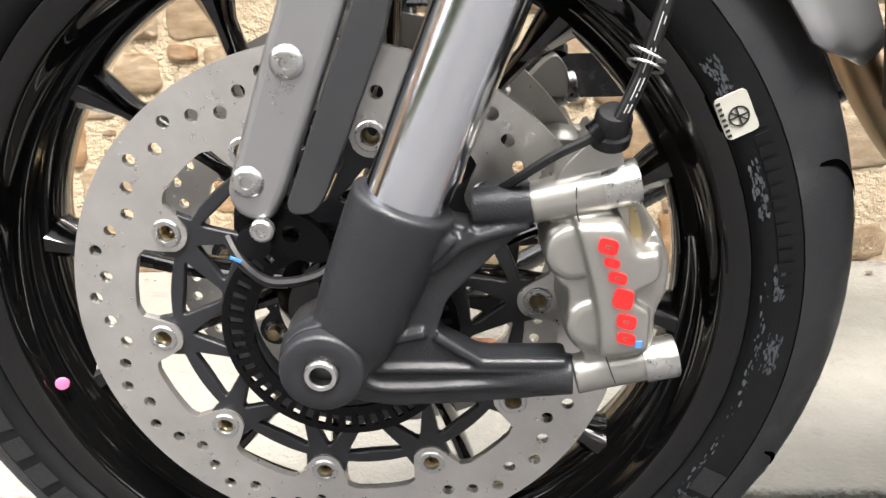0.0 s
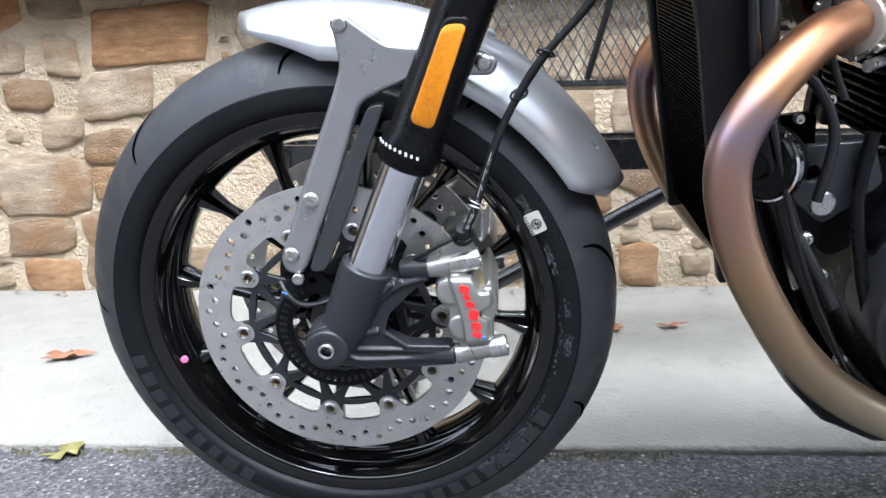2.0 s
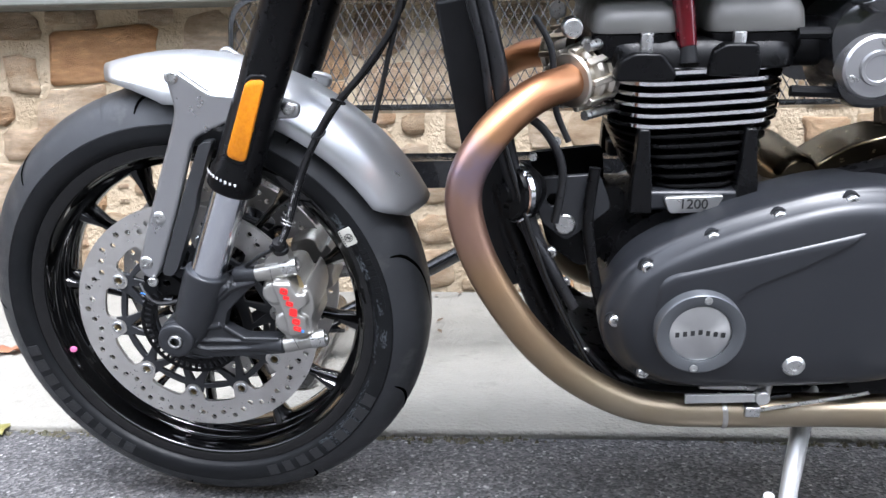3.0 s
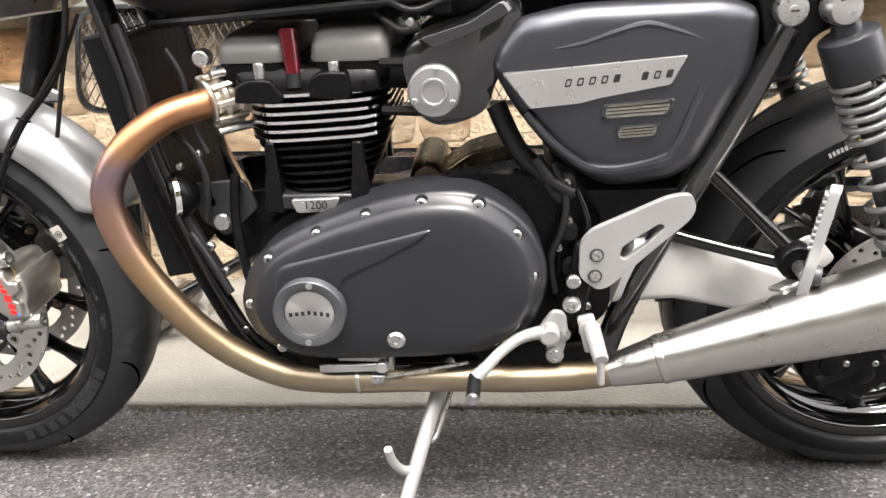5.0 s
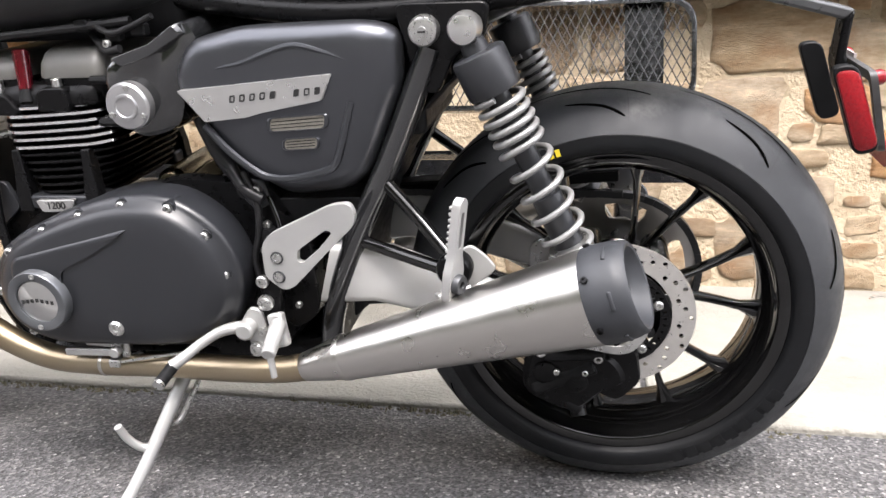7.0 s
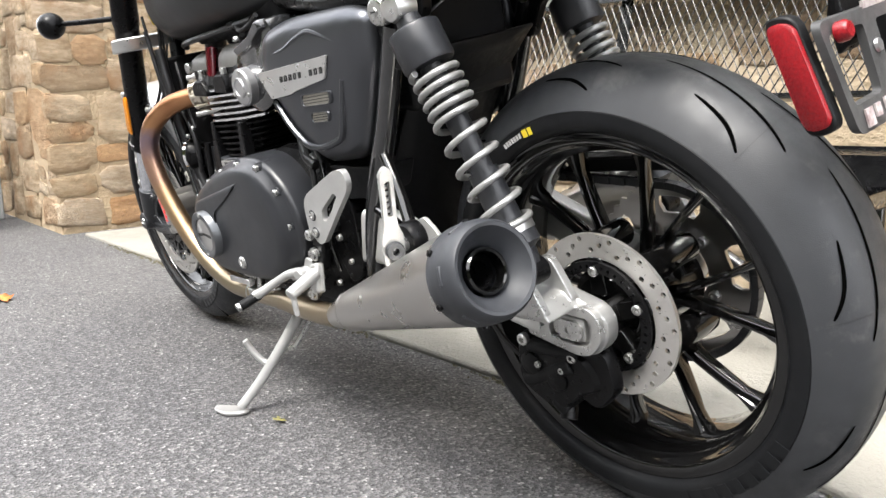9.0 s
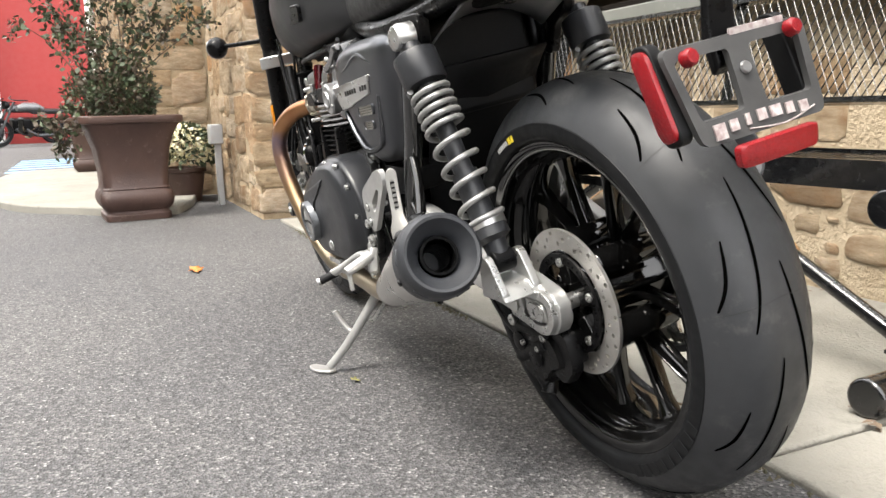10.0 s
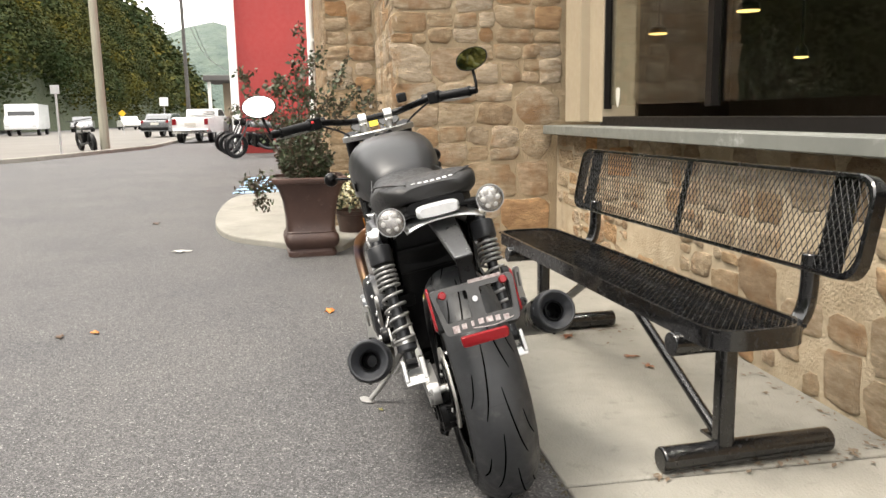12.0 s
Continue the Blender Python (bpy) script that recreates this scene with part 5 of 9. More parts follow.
side_marks(rear_wheel, RX, RZ, -0.0821, 0.2515, 112.5, 121, 7, 0.0065, GREY_INK, "sidewall_lettering", 7)
side_marks(rear_wheel, RX, RZ, -0.0821, 0.2515, 107.5, 112, 2, 0.0100, YELLOW_INK, "sidewall_lettering", 8)

def on_side(r, deg, y=-0.0612):
    a = radians(deg)
    return V((FX + r * math.cos(a), y, FZ + r * math.sin(a)))


bm = bmesh.new()
o = round2([(-0.0085, -0.0115), (0.0085, -0.0115), (0.0085, 0.0115), (-0.0085, 0.0115)], 0.003, 3)
c, a = on_side(0.2412, 29.6), radians(29.6 - 4)
turn = lambda x, z: (c.x + x * math.cos(a) - z * math.sin(a), c.z + x * math.sin(a) + z * math.cos(a))
plate(bm, [turn(x, z) for x, z in o], [], c.y - 0.0008, c.y + 0.0012)
label = part("tyre_label", bm, LABEL, front_wheel, "small white paper label")
bm = bmesh.new()
cc = turn(0.0008, -0.001)
lathe(bm, [(0.0046, 0), (0.0054, 0), (0.0054, 0.0005), (0.0046, 0.0005)], (cc[0], c.y - 0.0008, cc[1]), (0, -1, 0), 20, True)
for q in (0, 45, 90):
    box(bm, (cc[0], c.y - 0.0011, cc[1]), (0.0088, 0.0005, 0.0008), Matrix.Rotation(-a + radians(q), 3, "Y"))
part("label_mark", bm, BLACK_INK, label)
bm = bmesh.new()
for i in range(7):
    q = turn(-0.0068, -0.009 + 0.003 * i)
    box(bm, (q[0], c.y - 0.0011, q[1]), (0.0022, 0.0005, 0.0014), Matrix.Rotation(-a, 3, "Y"))
part("label_print", bm, BLACK_INK, label)
bm = bmesh.new()
d = on_side(0.2085, 197.5, -0.0408)
lathe(bm, [(0, 0.001), (0.004, 0.0004), (0.0046, -0.001)], d, (0.5, -1, 0.1), 16)
part("paint_dot", bm, PINK_INK, front_wheel)
# rubbed powdery patches on the sidewall
for seed, (r0, r1, a0, a1) in enumerate(((0.2375, 0.246, 32.5, 37.5), (0.2365, 0.243, 15, 23), (0.236, 0.2405, -30, 6), (0.243, 0.249, 3, 8), (0.243, 0.252, -8, -2), (0.2365, 0.2575, -52, -31))):
    rr = random.Random(70 + seed)
    b = bmesh.new()
    for i in range(60 if seed < 5 else 420):
        at_r, at_a = rr.uniform(r0, r1), rr.uniform(a0, a1)
        sz = rr.uniform(0.0003, 0.0012) if seed < 5 else rr.uniform(0.0005, 0.0010)
        n = rr.randint(5, 8)
        ph = rr.uniform(0, 6)
        vs = []
        for j in range(n):
            u = ph + 2 * math.pi * j / n
            q = on_side(at_r + sz * rr.uniform(0.3, 1) * math.sin(u), at_a + math.degrees(sz * 3.0 * rr.uniform(0.3, 1) * math.cos(u) / at_r), -0.0610)
            vs.append(b.verts.new(q))
        try:
            b.faces.new(vs)
        except ValueError:
            pass
    tagged(part("powder_mark", b, POWDER, front_wheel, smooth=False), "pale blue-white rub marks", kind="stuff")


# ---- brake discs ----
def disc_holes(cx, cz, rows, n, rh):
    return [ring2(cx + r * math.cos(radians(a + 360 * k / n)), cz + r * math.sin(radians(a + 360 * k / n)), rh, 10) for k in range(n) for r, a in rows]


PH = radians(6.8)      # where the first bobbin stands
BOB = 0.1125


def front_disc(y):
    s = -1 if y < 0 else 1
    at = lambda r, deg: (FX + r * math.cos(PH + radians(deg)), FZ + r * math.sin(PH + radians(deg)))
    inner = []
    for k in range(240):
        deg = 1.5 * k
        d = radians(min(deg % 36, 36 - deg % 36))
        q = 0.0118 ** 2 - (BOB * math.sin(d)) ** 2
        r = BOB * math.cos(d) - math.sqrt(q) if q > 0 else 0.1245 - 0.004 * max(0.0, 1 - (math.degrees(d) - 6.4) / 3.5)
        inner.append(at(r, deg))
    wave = (0.1362, 0.1425, 0.1487, 0.1418, 0.1487, 0.1425)
    holes = [ring2(*at(wave[i], 36 * k + 6 * i), 0.0038, 12) for k in range(10) for i in range(6)] + [ring2(*at(BOB, 36 * k), 0.0052, 14) for k in range(10)]
    b = bmesh.new()
    plate(b, ring2(FX, FZ, 0.1605, 144), [inner] + holes, y - 0.0025, y + 0.0025)
    d = part("brake_disc", b, DISC, front_wheel, "drilled floating steel brake disc", angle=30)
    # the black carrier: a scalloped band tied to a hub ring by pairs of struts
    outer, windows = [], [ring2(FX, FZ, 0.056, 60)]
    for k in range(240):
        deg = 1.5 * k
        g = radians(min(deg % 36, 36 - deg % 36))
        q = 0.0125 ** 2 - (BOB * math.sin(g)) ** 2
        outer.append(at(max(0.1045, BOB * math.cos(g) + math.sqrt(q) if q > 0 else 0), deg))
    for k in range(10):
        c = 36 * k
        windows.append(ring2(*at(BOB, c), 0.0052, 14))
        windows.append(round2([at(r, c + q) for r, q in ((0.0955, 0), (0.0735, 10.6), (0.0730, 0.0), (0.0735, -10.6))], 0.003, 2))
        windows.append(round2([at(r, c + q) for r, q in ((0.0982, 7.4), (0.0970, 12), (0.0963, 18), (0.0970, 24), (0.0982, 28.6), (0.0740, 20.4), (0.0740, 15.6))], 0.0025, 2))
    b = bmesh.new()
    plate(b, outer, windows, y + s * 0.0008, y - s * 0.0050)
    part("disc_carrier", b, CAST_BLACK, d, "black webbed disc carrier", bevel=0.0009)
    for k in range(10):
        x, z = at(BOB, 36 * k)
        b = bmesh.new()
        lathe(b, [(0.0049, 0.0026), (0.0054, 0.0036), (0.0078, 0.0036), (0.0086, 0.0028), (0.0086, -0.005), (0.0049, -0.005)], (x, y, z), (0, s, 0), 22, True)
        bo = part("bobbin", b, ZINC, d)
        b = bmesh.new()
        lathe(b, [(0.0040, -0.0010), (0.00495, 0.0002), (0.00495, -0.012), (0.0040, -0.012)], (x, y, z), (0, s, 0), 16, True)
        part("bobbin_clip", b, BRONZE, bo)
    return d


front_disc(-0.0615)
front_disc(0.0615)
bm = bmesh.new()
slots = []
for k in range(48):
    a = 2 * math.pi * k / 48
    d, s = V((math.cos(a), math.sin(a))), V((-math.sin(a), math.cos(a)))
    slots.append([tuple(V((FX, FZ)) + d * r + s * w) for r, w in ((0.0560, -0.0019), (0.0640, -0.0022), (0.0640, 0.0022), (0.0560, 0.0019))])
plate(bm, ring2(FX, FZ, 0.0682, 72), [ring2(FX, FZ, 0.050, 48)] + slots, -0.080, -0.0775)
part("abs_ring", bm, SATIN, front_wheel, "black slotted sensor ring")

# ---- fork ----
for s in (-1, 1):
    y = 0.105 * s
    leg = None
    b = bmesh.new()
    lathe(b, [(0.0215, 0), (0.0265, 0.002), (0.0295, 0.006), (0.0295, 0.026), (0.0265, 0.034), (0.0262, 0.30), (0.0285, 0.31), (0.0285, 0.52), (0.0, 0.52)], FORK(0.500, y), (0.414, 0, 1), 32)
    leg = part("fork_leg", b, SATIN, moto, "black upside-down fork leg")
    b = bmesh.new()
    cyl(b, FORK(0.378, y), FORK(0.51, y), 0.0212, seg=40)
    part("fork_tube", b, FORK_CHROME, leg, "bare polished fork tube")
    b = bmesh.new()
    lathe(b, [(0.0, -0.096), (0.012, -0.094), (0.0205, -0.082), (0.0240, -0.064), (0.0258, -0.035), (0.0268, -0.008), (0.0268, 0.0075), (0.0258, 0.0095), (0.0, 0.010)], FORK(0.390, y), (0.414, 0, 1), 40)
    cyl(b, (-0.0045, s * 0.090, 0.3142), (-0.0045, s * 0.122, 0.3142), 0.0245, 0.0235, 40)
    web = round2([(-0.022, 0.318), (-0.012, 0.338), (0.006, 0.352), (0.024, 0.372), (0.052, 0.391), (0.060, 0.3885), (0.073, 0.3850), (0.0765, 0.4025), (0.101, 0.4065), (0.1028, 0.3870), (0.085, 0.3720), (0.068, 0.3550), (0.0593, 0.3455), (0.0555, 0.3330), (0.0535, 0.3260), (0.0560, 0.3225), (0.0732, 0.3120), (0.0791, 0.3100), (0.122, 0.3095), (0.1265, 0.2875), (0.0668, 0.2830), (0.0301, 0.2815), (0.0080, 0.2855), (-0.012, 0.296)], 0.003, 3)
    loft(b, [[V((x, s * yy, z)) for x, z in grow2(web, k)] for yy, k in ((0.1115, 0.992), (0.1095, 1.0), (0.092, 1.0))])
    fill = round2([(-0.004, 0.338), (0.020, 0.372), (0.056, 0.389), (0.068, 0.382), (0.052, 0.3655), (0.034, 0.352), (0.016, 0.341)], 0.004, 3)
    loft(b, [[V((x, s * yy, z)) for x, z in grow2(fill, k)] for yy, k in ((0.1190, 0.86), (0.1165, 0.97), (0.1000, 1.05))])
    tube(b, [(0.0735, s * 0.104, 0.3935), (0.086, s * 0.106, 0.3950), (0.1025, s * 0.108, 0.3970)], lambda t: 0.0096 + 0.0008 * t, 20)
    tube(b, [(0.060, s * 0.102, 0.2965), (0.095, s * 0.105, 0.2980), (0.1255, s * 0.108, 0.2990)], lambda t: 0.0090 + 0.0022 * t, 18)
    for pts_, w in (([(-0.010, 0.334), (0.004, 0.336), (0.019, 0.3400), (0.034, 0.3508), (0.0515, 0.3645), (0.071, 0.3790), (0.100, 0.3875)], 0.0034), ([(0.055, 0.366), (0.064, 0.374), (0.073, 0.3850)], 0.0030),
                    ([(0.0535, 0.3260), (0.0732, 0.3120), (0.0791, 0.3095), (0.121, 0.3090)], 0.0030), ([(0.016, 0.3065), (0.055, 0.3060), (0.121, 0.3045)], 0.0026), ([(0.014, 0.2985), (0.028, 0.2940), (0.075, 0.2955), (0.121, 0.2985)], 0.0026), ([(0.013, 0.3200), (0.030, 0.3240), (0.048, 0.3280)], 0.0030)):
        tube(b, [(x, s * 0.1128, z) for x, z in pts_], w, 8, 5)
    b.normal_update()
    bmesh.ops.triangulate(b, faces=[f for f in b.faces if len(f.verts) > 4])
    fb = part("fork_bottom", b, CAST_BLACK, leg, "rough black cast fork bottom")
    rm = fb.modifiers.new("cast", "REMESH")
    rm.mode, rm.voxel_size, rm.use_smooth_shade = "VOXEL", 0.0010, True
    sm = fb.modifiers.new("soften", "SMOOTH")
    sm.factor, sm.iterations = 0.5, 7
    b = bmesh.new()
    lathe(b, [(0.0092, -0.004), (0.0094, -0.0005), (0.0102, 0.0), (0.0200, 0.0), (0.0214, -0.0010), (0.0220, -0.0030), (0.0222, -0.0100), (0.0245, -0.018), (0.009, -0.018)], (-0.0045, s * 0.1305, 0.3142), (0, s, 0), 56, True)
    part("axle_boss", b, CAST_BLACK, leg, "smooth round black axle boss")
    b = bmesh.new()
    lathe(b, [(0.0056, 0.0012), (0.0060, 0.0022), (0.0080, 0.0022), (0.0088, 0.0008), (0.0090, -0.006), (0.0058, -0.02), (0.001, -0.02)], (-0.0045, s * 0.1305, 0.3142), (0, s, 0), 32)
    part("axle_end", b, ALU, leg, "hollow bright axle end")
    # caliper
    Y = lambda v: -s * v
    body = smooth2([(0.116, 0.3895), (0.1085, 0.3845), (0.1078, 0.3750), (0.1098, 0.3645), (0.1150, 0.3560), (0.1185, 0.3535), (0.1198, 0.3465), (0.1188, 0.3375), (0.1195, 0.3265), (0.1286, 0.3145), (0.1480, 0.3120), (0.1640, 0.3165), (0.1654, 0.3265), (0.1657, 0.3385), (0.1700, 0.3500), (0.1700, 0.3650), (0.1670, 0.3760), (0.1612, 0.3845), (0.1560, 0.3760), (0.1520, 0.3735), (0.1480, 0.3800), (0.1436, 0.3905), (0.132, 0.3945)], 3)
    b = bmesh.new()
    cx_, cz_ = 0.140, 0.354
    loft(b, [[V((x, Y(yy), z)) for x, z in grow2(body, k, cx_, cz_)] for yy, k in ((-0.020, 0.93), (-0.035, 1.0), (-0.103, 1.0), (-0.1105, 0.985), (-0.1145, 0.95), (-0.1155, 0.90))])
    for (px_, pz_), r_ in (((0.1225, 0.3735), 0.0150), ((0.1335, 0.3335), 0.0145)):
        lathe(b, [(r_ * 1.05, 0.090), (r_ * 1.02, 0.112), (r_ * 0.93, 0.1175), (r_ * 0.7, 0.1190), (0, 0.1190)], (px_, 0, pz_), (0, s, 0), 32)
    face = round2([(0.1215, 0.3900), (0.1440, 0.3900), (0.1515, 0.3745), (0.1625, 0.3765), (0.1640, 0.3620), (0.1525, 0.3560), (0.1515, 0.3480), (0.1600, 0.3440), (0.1610, 0.3200), (0.1365, 0.3170), (0.1345, 0.3400), (0.1300, 0.3600)], 0.004, 4)
    loft(b, [[V((x, Y(yy), z)) for x, z in grow2(face, k, 0.144, 0.354)] for yy, k in ((-0.100, 1.06), (-0.1160, 1.05), (-0.1215, 1.0), (-0.1240, 0.93), (-0.1245, 0.80))])
    ends = []
    for p0, p1, ra, rb in (((0.1010, 0.3965), (0.150, 0.4065), 0.0102, 0.0114), ((0.1262, 0.2990), (0.1765, 0.3095), 0.0108, 0.0102)):
        d = (V((p1[0] - p0[0], 0, p1[1] - p0[1]))).normalized()
        cyl(b, (p0[0], Y(-0.108), p0[1]), V((p1[0], Y(-0.108), p1[1])) - d * 0.012, ra, rb, 32)
        ends.append((V((p1[0], Y(-0.108), p1[1])) - d * 0.013, d))
    loft(b, [[V((x, Y(yy), z)) for x, z in round2([(0.112, 0.405), (0.1135, 0.4130), (0.1260, 0.4265), (0.1350, 0.4330), (0.1425, 0.4245), (0.1460, 0.4120), (0.1440, 0.400)], 0.003, 3)] for yy in (-0.094, -0.1125)])
    loft(b, [[V((x, Y(yy), z)) for x, z in ((0.130, 0.310), (0.160, 0.317), (0.160, 0.330), (0.130, 0.330))] for yy in (-0.095, -0.114)])
    cal = part("brake_caliper", b, CALIPER, moto, "grey nickel radial brake caliper")
    rm = cal.modifiers.new("cast", "REMESH")
    rm.mode, rm.voxel_size, rm.use_smooth_shade = "VOXEL", 0.0009, True
    sm = cal.modifiers.new("soften", "SMOOTH")
    sm.factor, sm.iterations = 0.5, 5
    b = bmesh.new()
    tube(b, [(0.1215, Y(-0.1185), 0.4080), (0.1222, Y(-0.1185), 0.3960), (0.1250, Y(-0.1190), 0.3860), (0.1330, Y(-0.1215), 0.3605), (0.1375, Y(-0.1215), 0.3400), (0.1392, Y(-0.1200), 0.3200), (0.1460, Y(-0.1190), 0.3000)], 0.00035, 6)
    part("seam", b, STRUT_DARK, cal)
    for c0, d in ends:
        b = bmesh.new()
        lathe(b, [(0.001, 0.009), (0.005, 0.009), (0.0055, 0.0155), (0.0105, 0.0155), (0.0114, 0.014), (0.0114, -0.002)], c0, d, 28)
        part("mount_bolt", b, ZINC, cal)
    b = bmesh.new()
    lathe(b, [(0.0098, 0), (0.0098, 0.006), (0.0085, 0.007), (0.0085, 0.014), (0.0070, 0.0165), (0.0, 0.017)], (0.1360, Y(-0.114), 0.4290), (0.05, -0.5 * -s, 1), 20)
    part("bleed_cap", b, HOSE, cal, "black rubber cap")
    b = bmesh.new()
    cyl(b, (0.128, Y(-0.119), 0.4320), (0.137, Y(-0.119), 0.4400), 0.0060, seg=14)
    part("banjo_bolt", b, SATIN, cal)
    if s < 0:
        # the red maker's mark as plain rounded blocks, some slotted, running down the body
        for (x_, z_), w_, h_, slot in (((0.1368, 0.3800), 0.0064, 0.0084, True), ((0.1390, 0.3715), 0.0052, 0.0050, False), ((0.1422, 0.3635), 0.0062, 0.0062, True), ((0.1456, 0.3520), 0.0066, 0.0112, False), ((0.1480, 0.3395), 0.0066, 0.0082, True), ((0.1484, 0.3300), 0.0064, 0.0064, True)):
            a_ = radians(-16)
            put = lambda q, r: (x_ + q * math.cos(a_) - r * math.sin(a_) * 0.6, z_ + q * math.sin(a_) + r * math.cos(a_))
            rect = lambda u, v, k: [put(q, r) for q, r in round2([(-u / 2, -v / 2), (u / 2, -v / 2), (u / 2, v / 2), (-u / 2, v / 2)], k, 4)]
            b = bmesh.new()
            plate(b, rect(w_ * 1.5, h_ * 0.95, 0.0030), [rect(w_ * 0.55, h_ * 0.24, 0.0008)] if slot else [], -0.1256, -0.1240)
            part("logo_block", b, RED_LOGO, cal, "red maker's mark block")
        b = bmesh.new()
        plate(b, round2([(0.1490, 0.393), (0.1530, 0.392), (0.1570, 0.378), (0.1555, 0.371), (0.1515, 0.371), (0.1505, 0.382)], 0.001, 2), [], -0.1060, -0.1050)
        part("pad_clip", b, BRONZE, cal, "gold-coloured pad retaining clip")
        b = bmesh.new()
        box(b, (0.1547, -0.1240, 0.3265), (0.0032, 0.0024, 0.0034))
        part("paint_dot", b, BLUE_INK, cal)
        b = bmesh.new()
        o = round2([(0.1245, 0.632), (0.1455, 0.632), (0.1125, 0.541), (0.0915, 0.549)], 0.008, 5)
        loft(b, [[V((x, yy, z)) for x, z in grow2(o, k)] for yy, k in ((-0.122, 1.0), (-0.1335, 1.0), (-0.1355, 0.9))])
        part("reflector", b, AMBER, leg, "long amber side reflector")
        b = bmesh.new()
        loft(b, [[V((x, yy, z)) for x, z in grow2(o, 1.14)] for yy in (-0.118, -0.1318)])
        part("reflector_mount", b, PLASTIC, leg, bevel=0.002)
        for i in range(9):
            ang = radians(205 + i * 10)
            b = bmesh.new()
            c = FORK(0.5185, y) + V((math.cos(ang) * 0.0298, math.sin(ang) * 0.0298, -0.414 * math.cos(ang) * 0.0298))
            box(b, c, (0.0022, 0.0012, 0.0030 if i % 3 else 0.0036), Matrix.Rotation(ang - math.pi / 2 + math.pi, 3, "Z"))
            part("lettering_bar", b, WHITE_INK, leg)
bm = bmesh.new()
cyl(bm, (FX, -0.12, FZ), (FX, 0.12, FZ), 0.011, seg=20)
part("front_axle", bm, ALU, moto)

# sensor at the fork bottom with its lead
bm = bmesh.new()
cyl(bm, (-0.040, -0.096, 0.372), (-0.040, -0.078, 0.372), 0.009, seg=18)
sensor = part("wheel_speed_sensor", bm, PLASTIC, moto, "black wheel speed sensor with a blue mark")
bolt(sensor, ZINC, (-0.033, -0.1, 0.382), (0, -1, 0), 0.0062, 0.004)
bm = bmesh.new()
tube(bm, [(-0.055, -0.09, 0.374), (-0.046, -0.098, 0.362), (-0.032, -0.1, 0.352), (-0.010, -0.094, 0.352), (0.004, -0.086, 0.36)], 0.0030, 8)
part("sensor_lead", bm, HOSE, sensor)
bm = bmesh.new()
box(bm, (-0.049, -0.1005, 0.3655), (0.006, 0.001, 0.0014), Matrix.Rotation(radians(25), 3, "Y"))
part("paint_dot", bm, BLUE_INK, sensor)
bm = bmesh.new()
plate(bm, smooth2([(-0.050, 0.384), (-0.032, 0.392), (-0.006, 0.376), (-0.004, 0.358), (-0.022, 0.360), (-0.046, 0.368)], 3), [ring2(-0.022, 0.374, 0.005, 10)], -0.088, -0.082)
part("sensor_bracket", bm, SATIN, sensor)

# ---- mudguard and its struts ----
bm = bmesh.new()
rows = []
A0, A1 = 105.5, 26.0
for i in range(37):
    t = i / 36
    a = radians(A0 + (A1 - A0) * t)
    edge = min(1.0, t / 0.20 + 0.02) * min(1.0, (1 - t) / 0.10 + 0.25)
    row = []
    for j in range(17):
        u = -1 + j / 8
        r = 0.338 - 0.052 * abs(u) ** 2.6 * (0.35 + 0.65 * min(1, edge))
        y = 0.0705 * math.copysign(abs(u) ** 0.9, u) * (0.30 + 0.70 * min(1, edge) ** 0.6)
        row.append(V((FX + r * math.cos(a), y, FZ + r * math.sin(a))))
    rows.append(row)
loft(bm, rows, False)
guard = part("front_mudguard", bm, SILVER, moto, "silver painted front mudguard")
so = guard.modifiers.new("thick", "SOLIDIFY")
so.thickness, so.offset = 0.0028, -1
for s in (-1, 1):
    b = bmesh.new()
    o = round2([(0.020, 0.636), (0.033, 0.640), (0.070, 0.612), (0.150, 0.606), (0.172, 0.598), (0.168, 0.582), (0.100, 0.582), (0.066, 0.570), (0.044, 0.560), (0.0125, 0.478), (-0.0205, 0.398), (-0.030, 0.3835), (-0.045, 0.3875), (-0.050, 0.401), (-0.021, 0.476), (0.020, 0.574), (0.027, 0.596)], 0.009, 4)
    y0, y1 = s * 0.0995, s * 0.0875
    loft(b, [[V((x, yy, z)) for x, z in o] for yy in (y0, y1)])
    st = part("mudguard_strut", b, STRUT, guard, "grey anodised mudguard strut", bevel=0.0048, seg=4)
    b = bmesh.new()
    o = round2([(0.050, 0.556), (0.066, 0.558), (0.0375, 0.4914), (0.0341, 0.4767), (0.000, 0.3975), (-0.0065, 0.3885), (-0.0179, 0.3890), (-0.0200, 0.3940), (0.0185, 0.4880)], 0.006, 3)
    loft(b, [[V((x, yy, z)) for x, z in o] for yy in (s * 0.099, s * 0.082)])
    part("fork_shield", b, STRUT_DARK, guard, "dark grey fork shield", bevel=0.004, seg=3)
    for (x, z), r in (((0.029, 0.631), 0.0080), ((-0.012, 0.465), 0.0084), ((-0.0378, 0.407), 0.0084), ((0.158, 0.594), 0.0080)):
        b = bmesh.new()
        lathe(b, [(0, 0.0012), (r * 0.34, 0.0012), (r * 0.38, 0.0032), (r * 0.62, 0.0030), (r * 0.92, 0.0014), (r * 1.0, 0.0004), (r * 1.02, -0.002)], (x, s * 0.0995, z), (0, s, 0), 24)
        part("button_bolt", b, ZINC, guard)

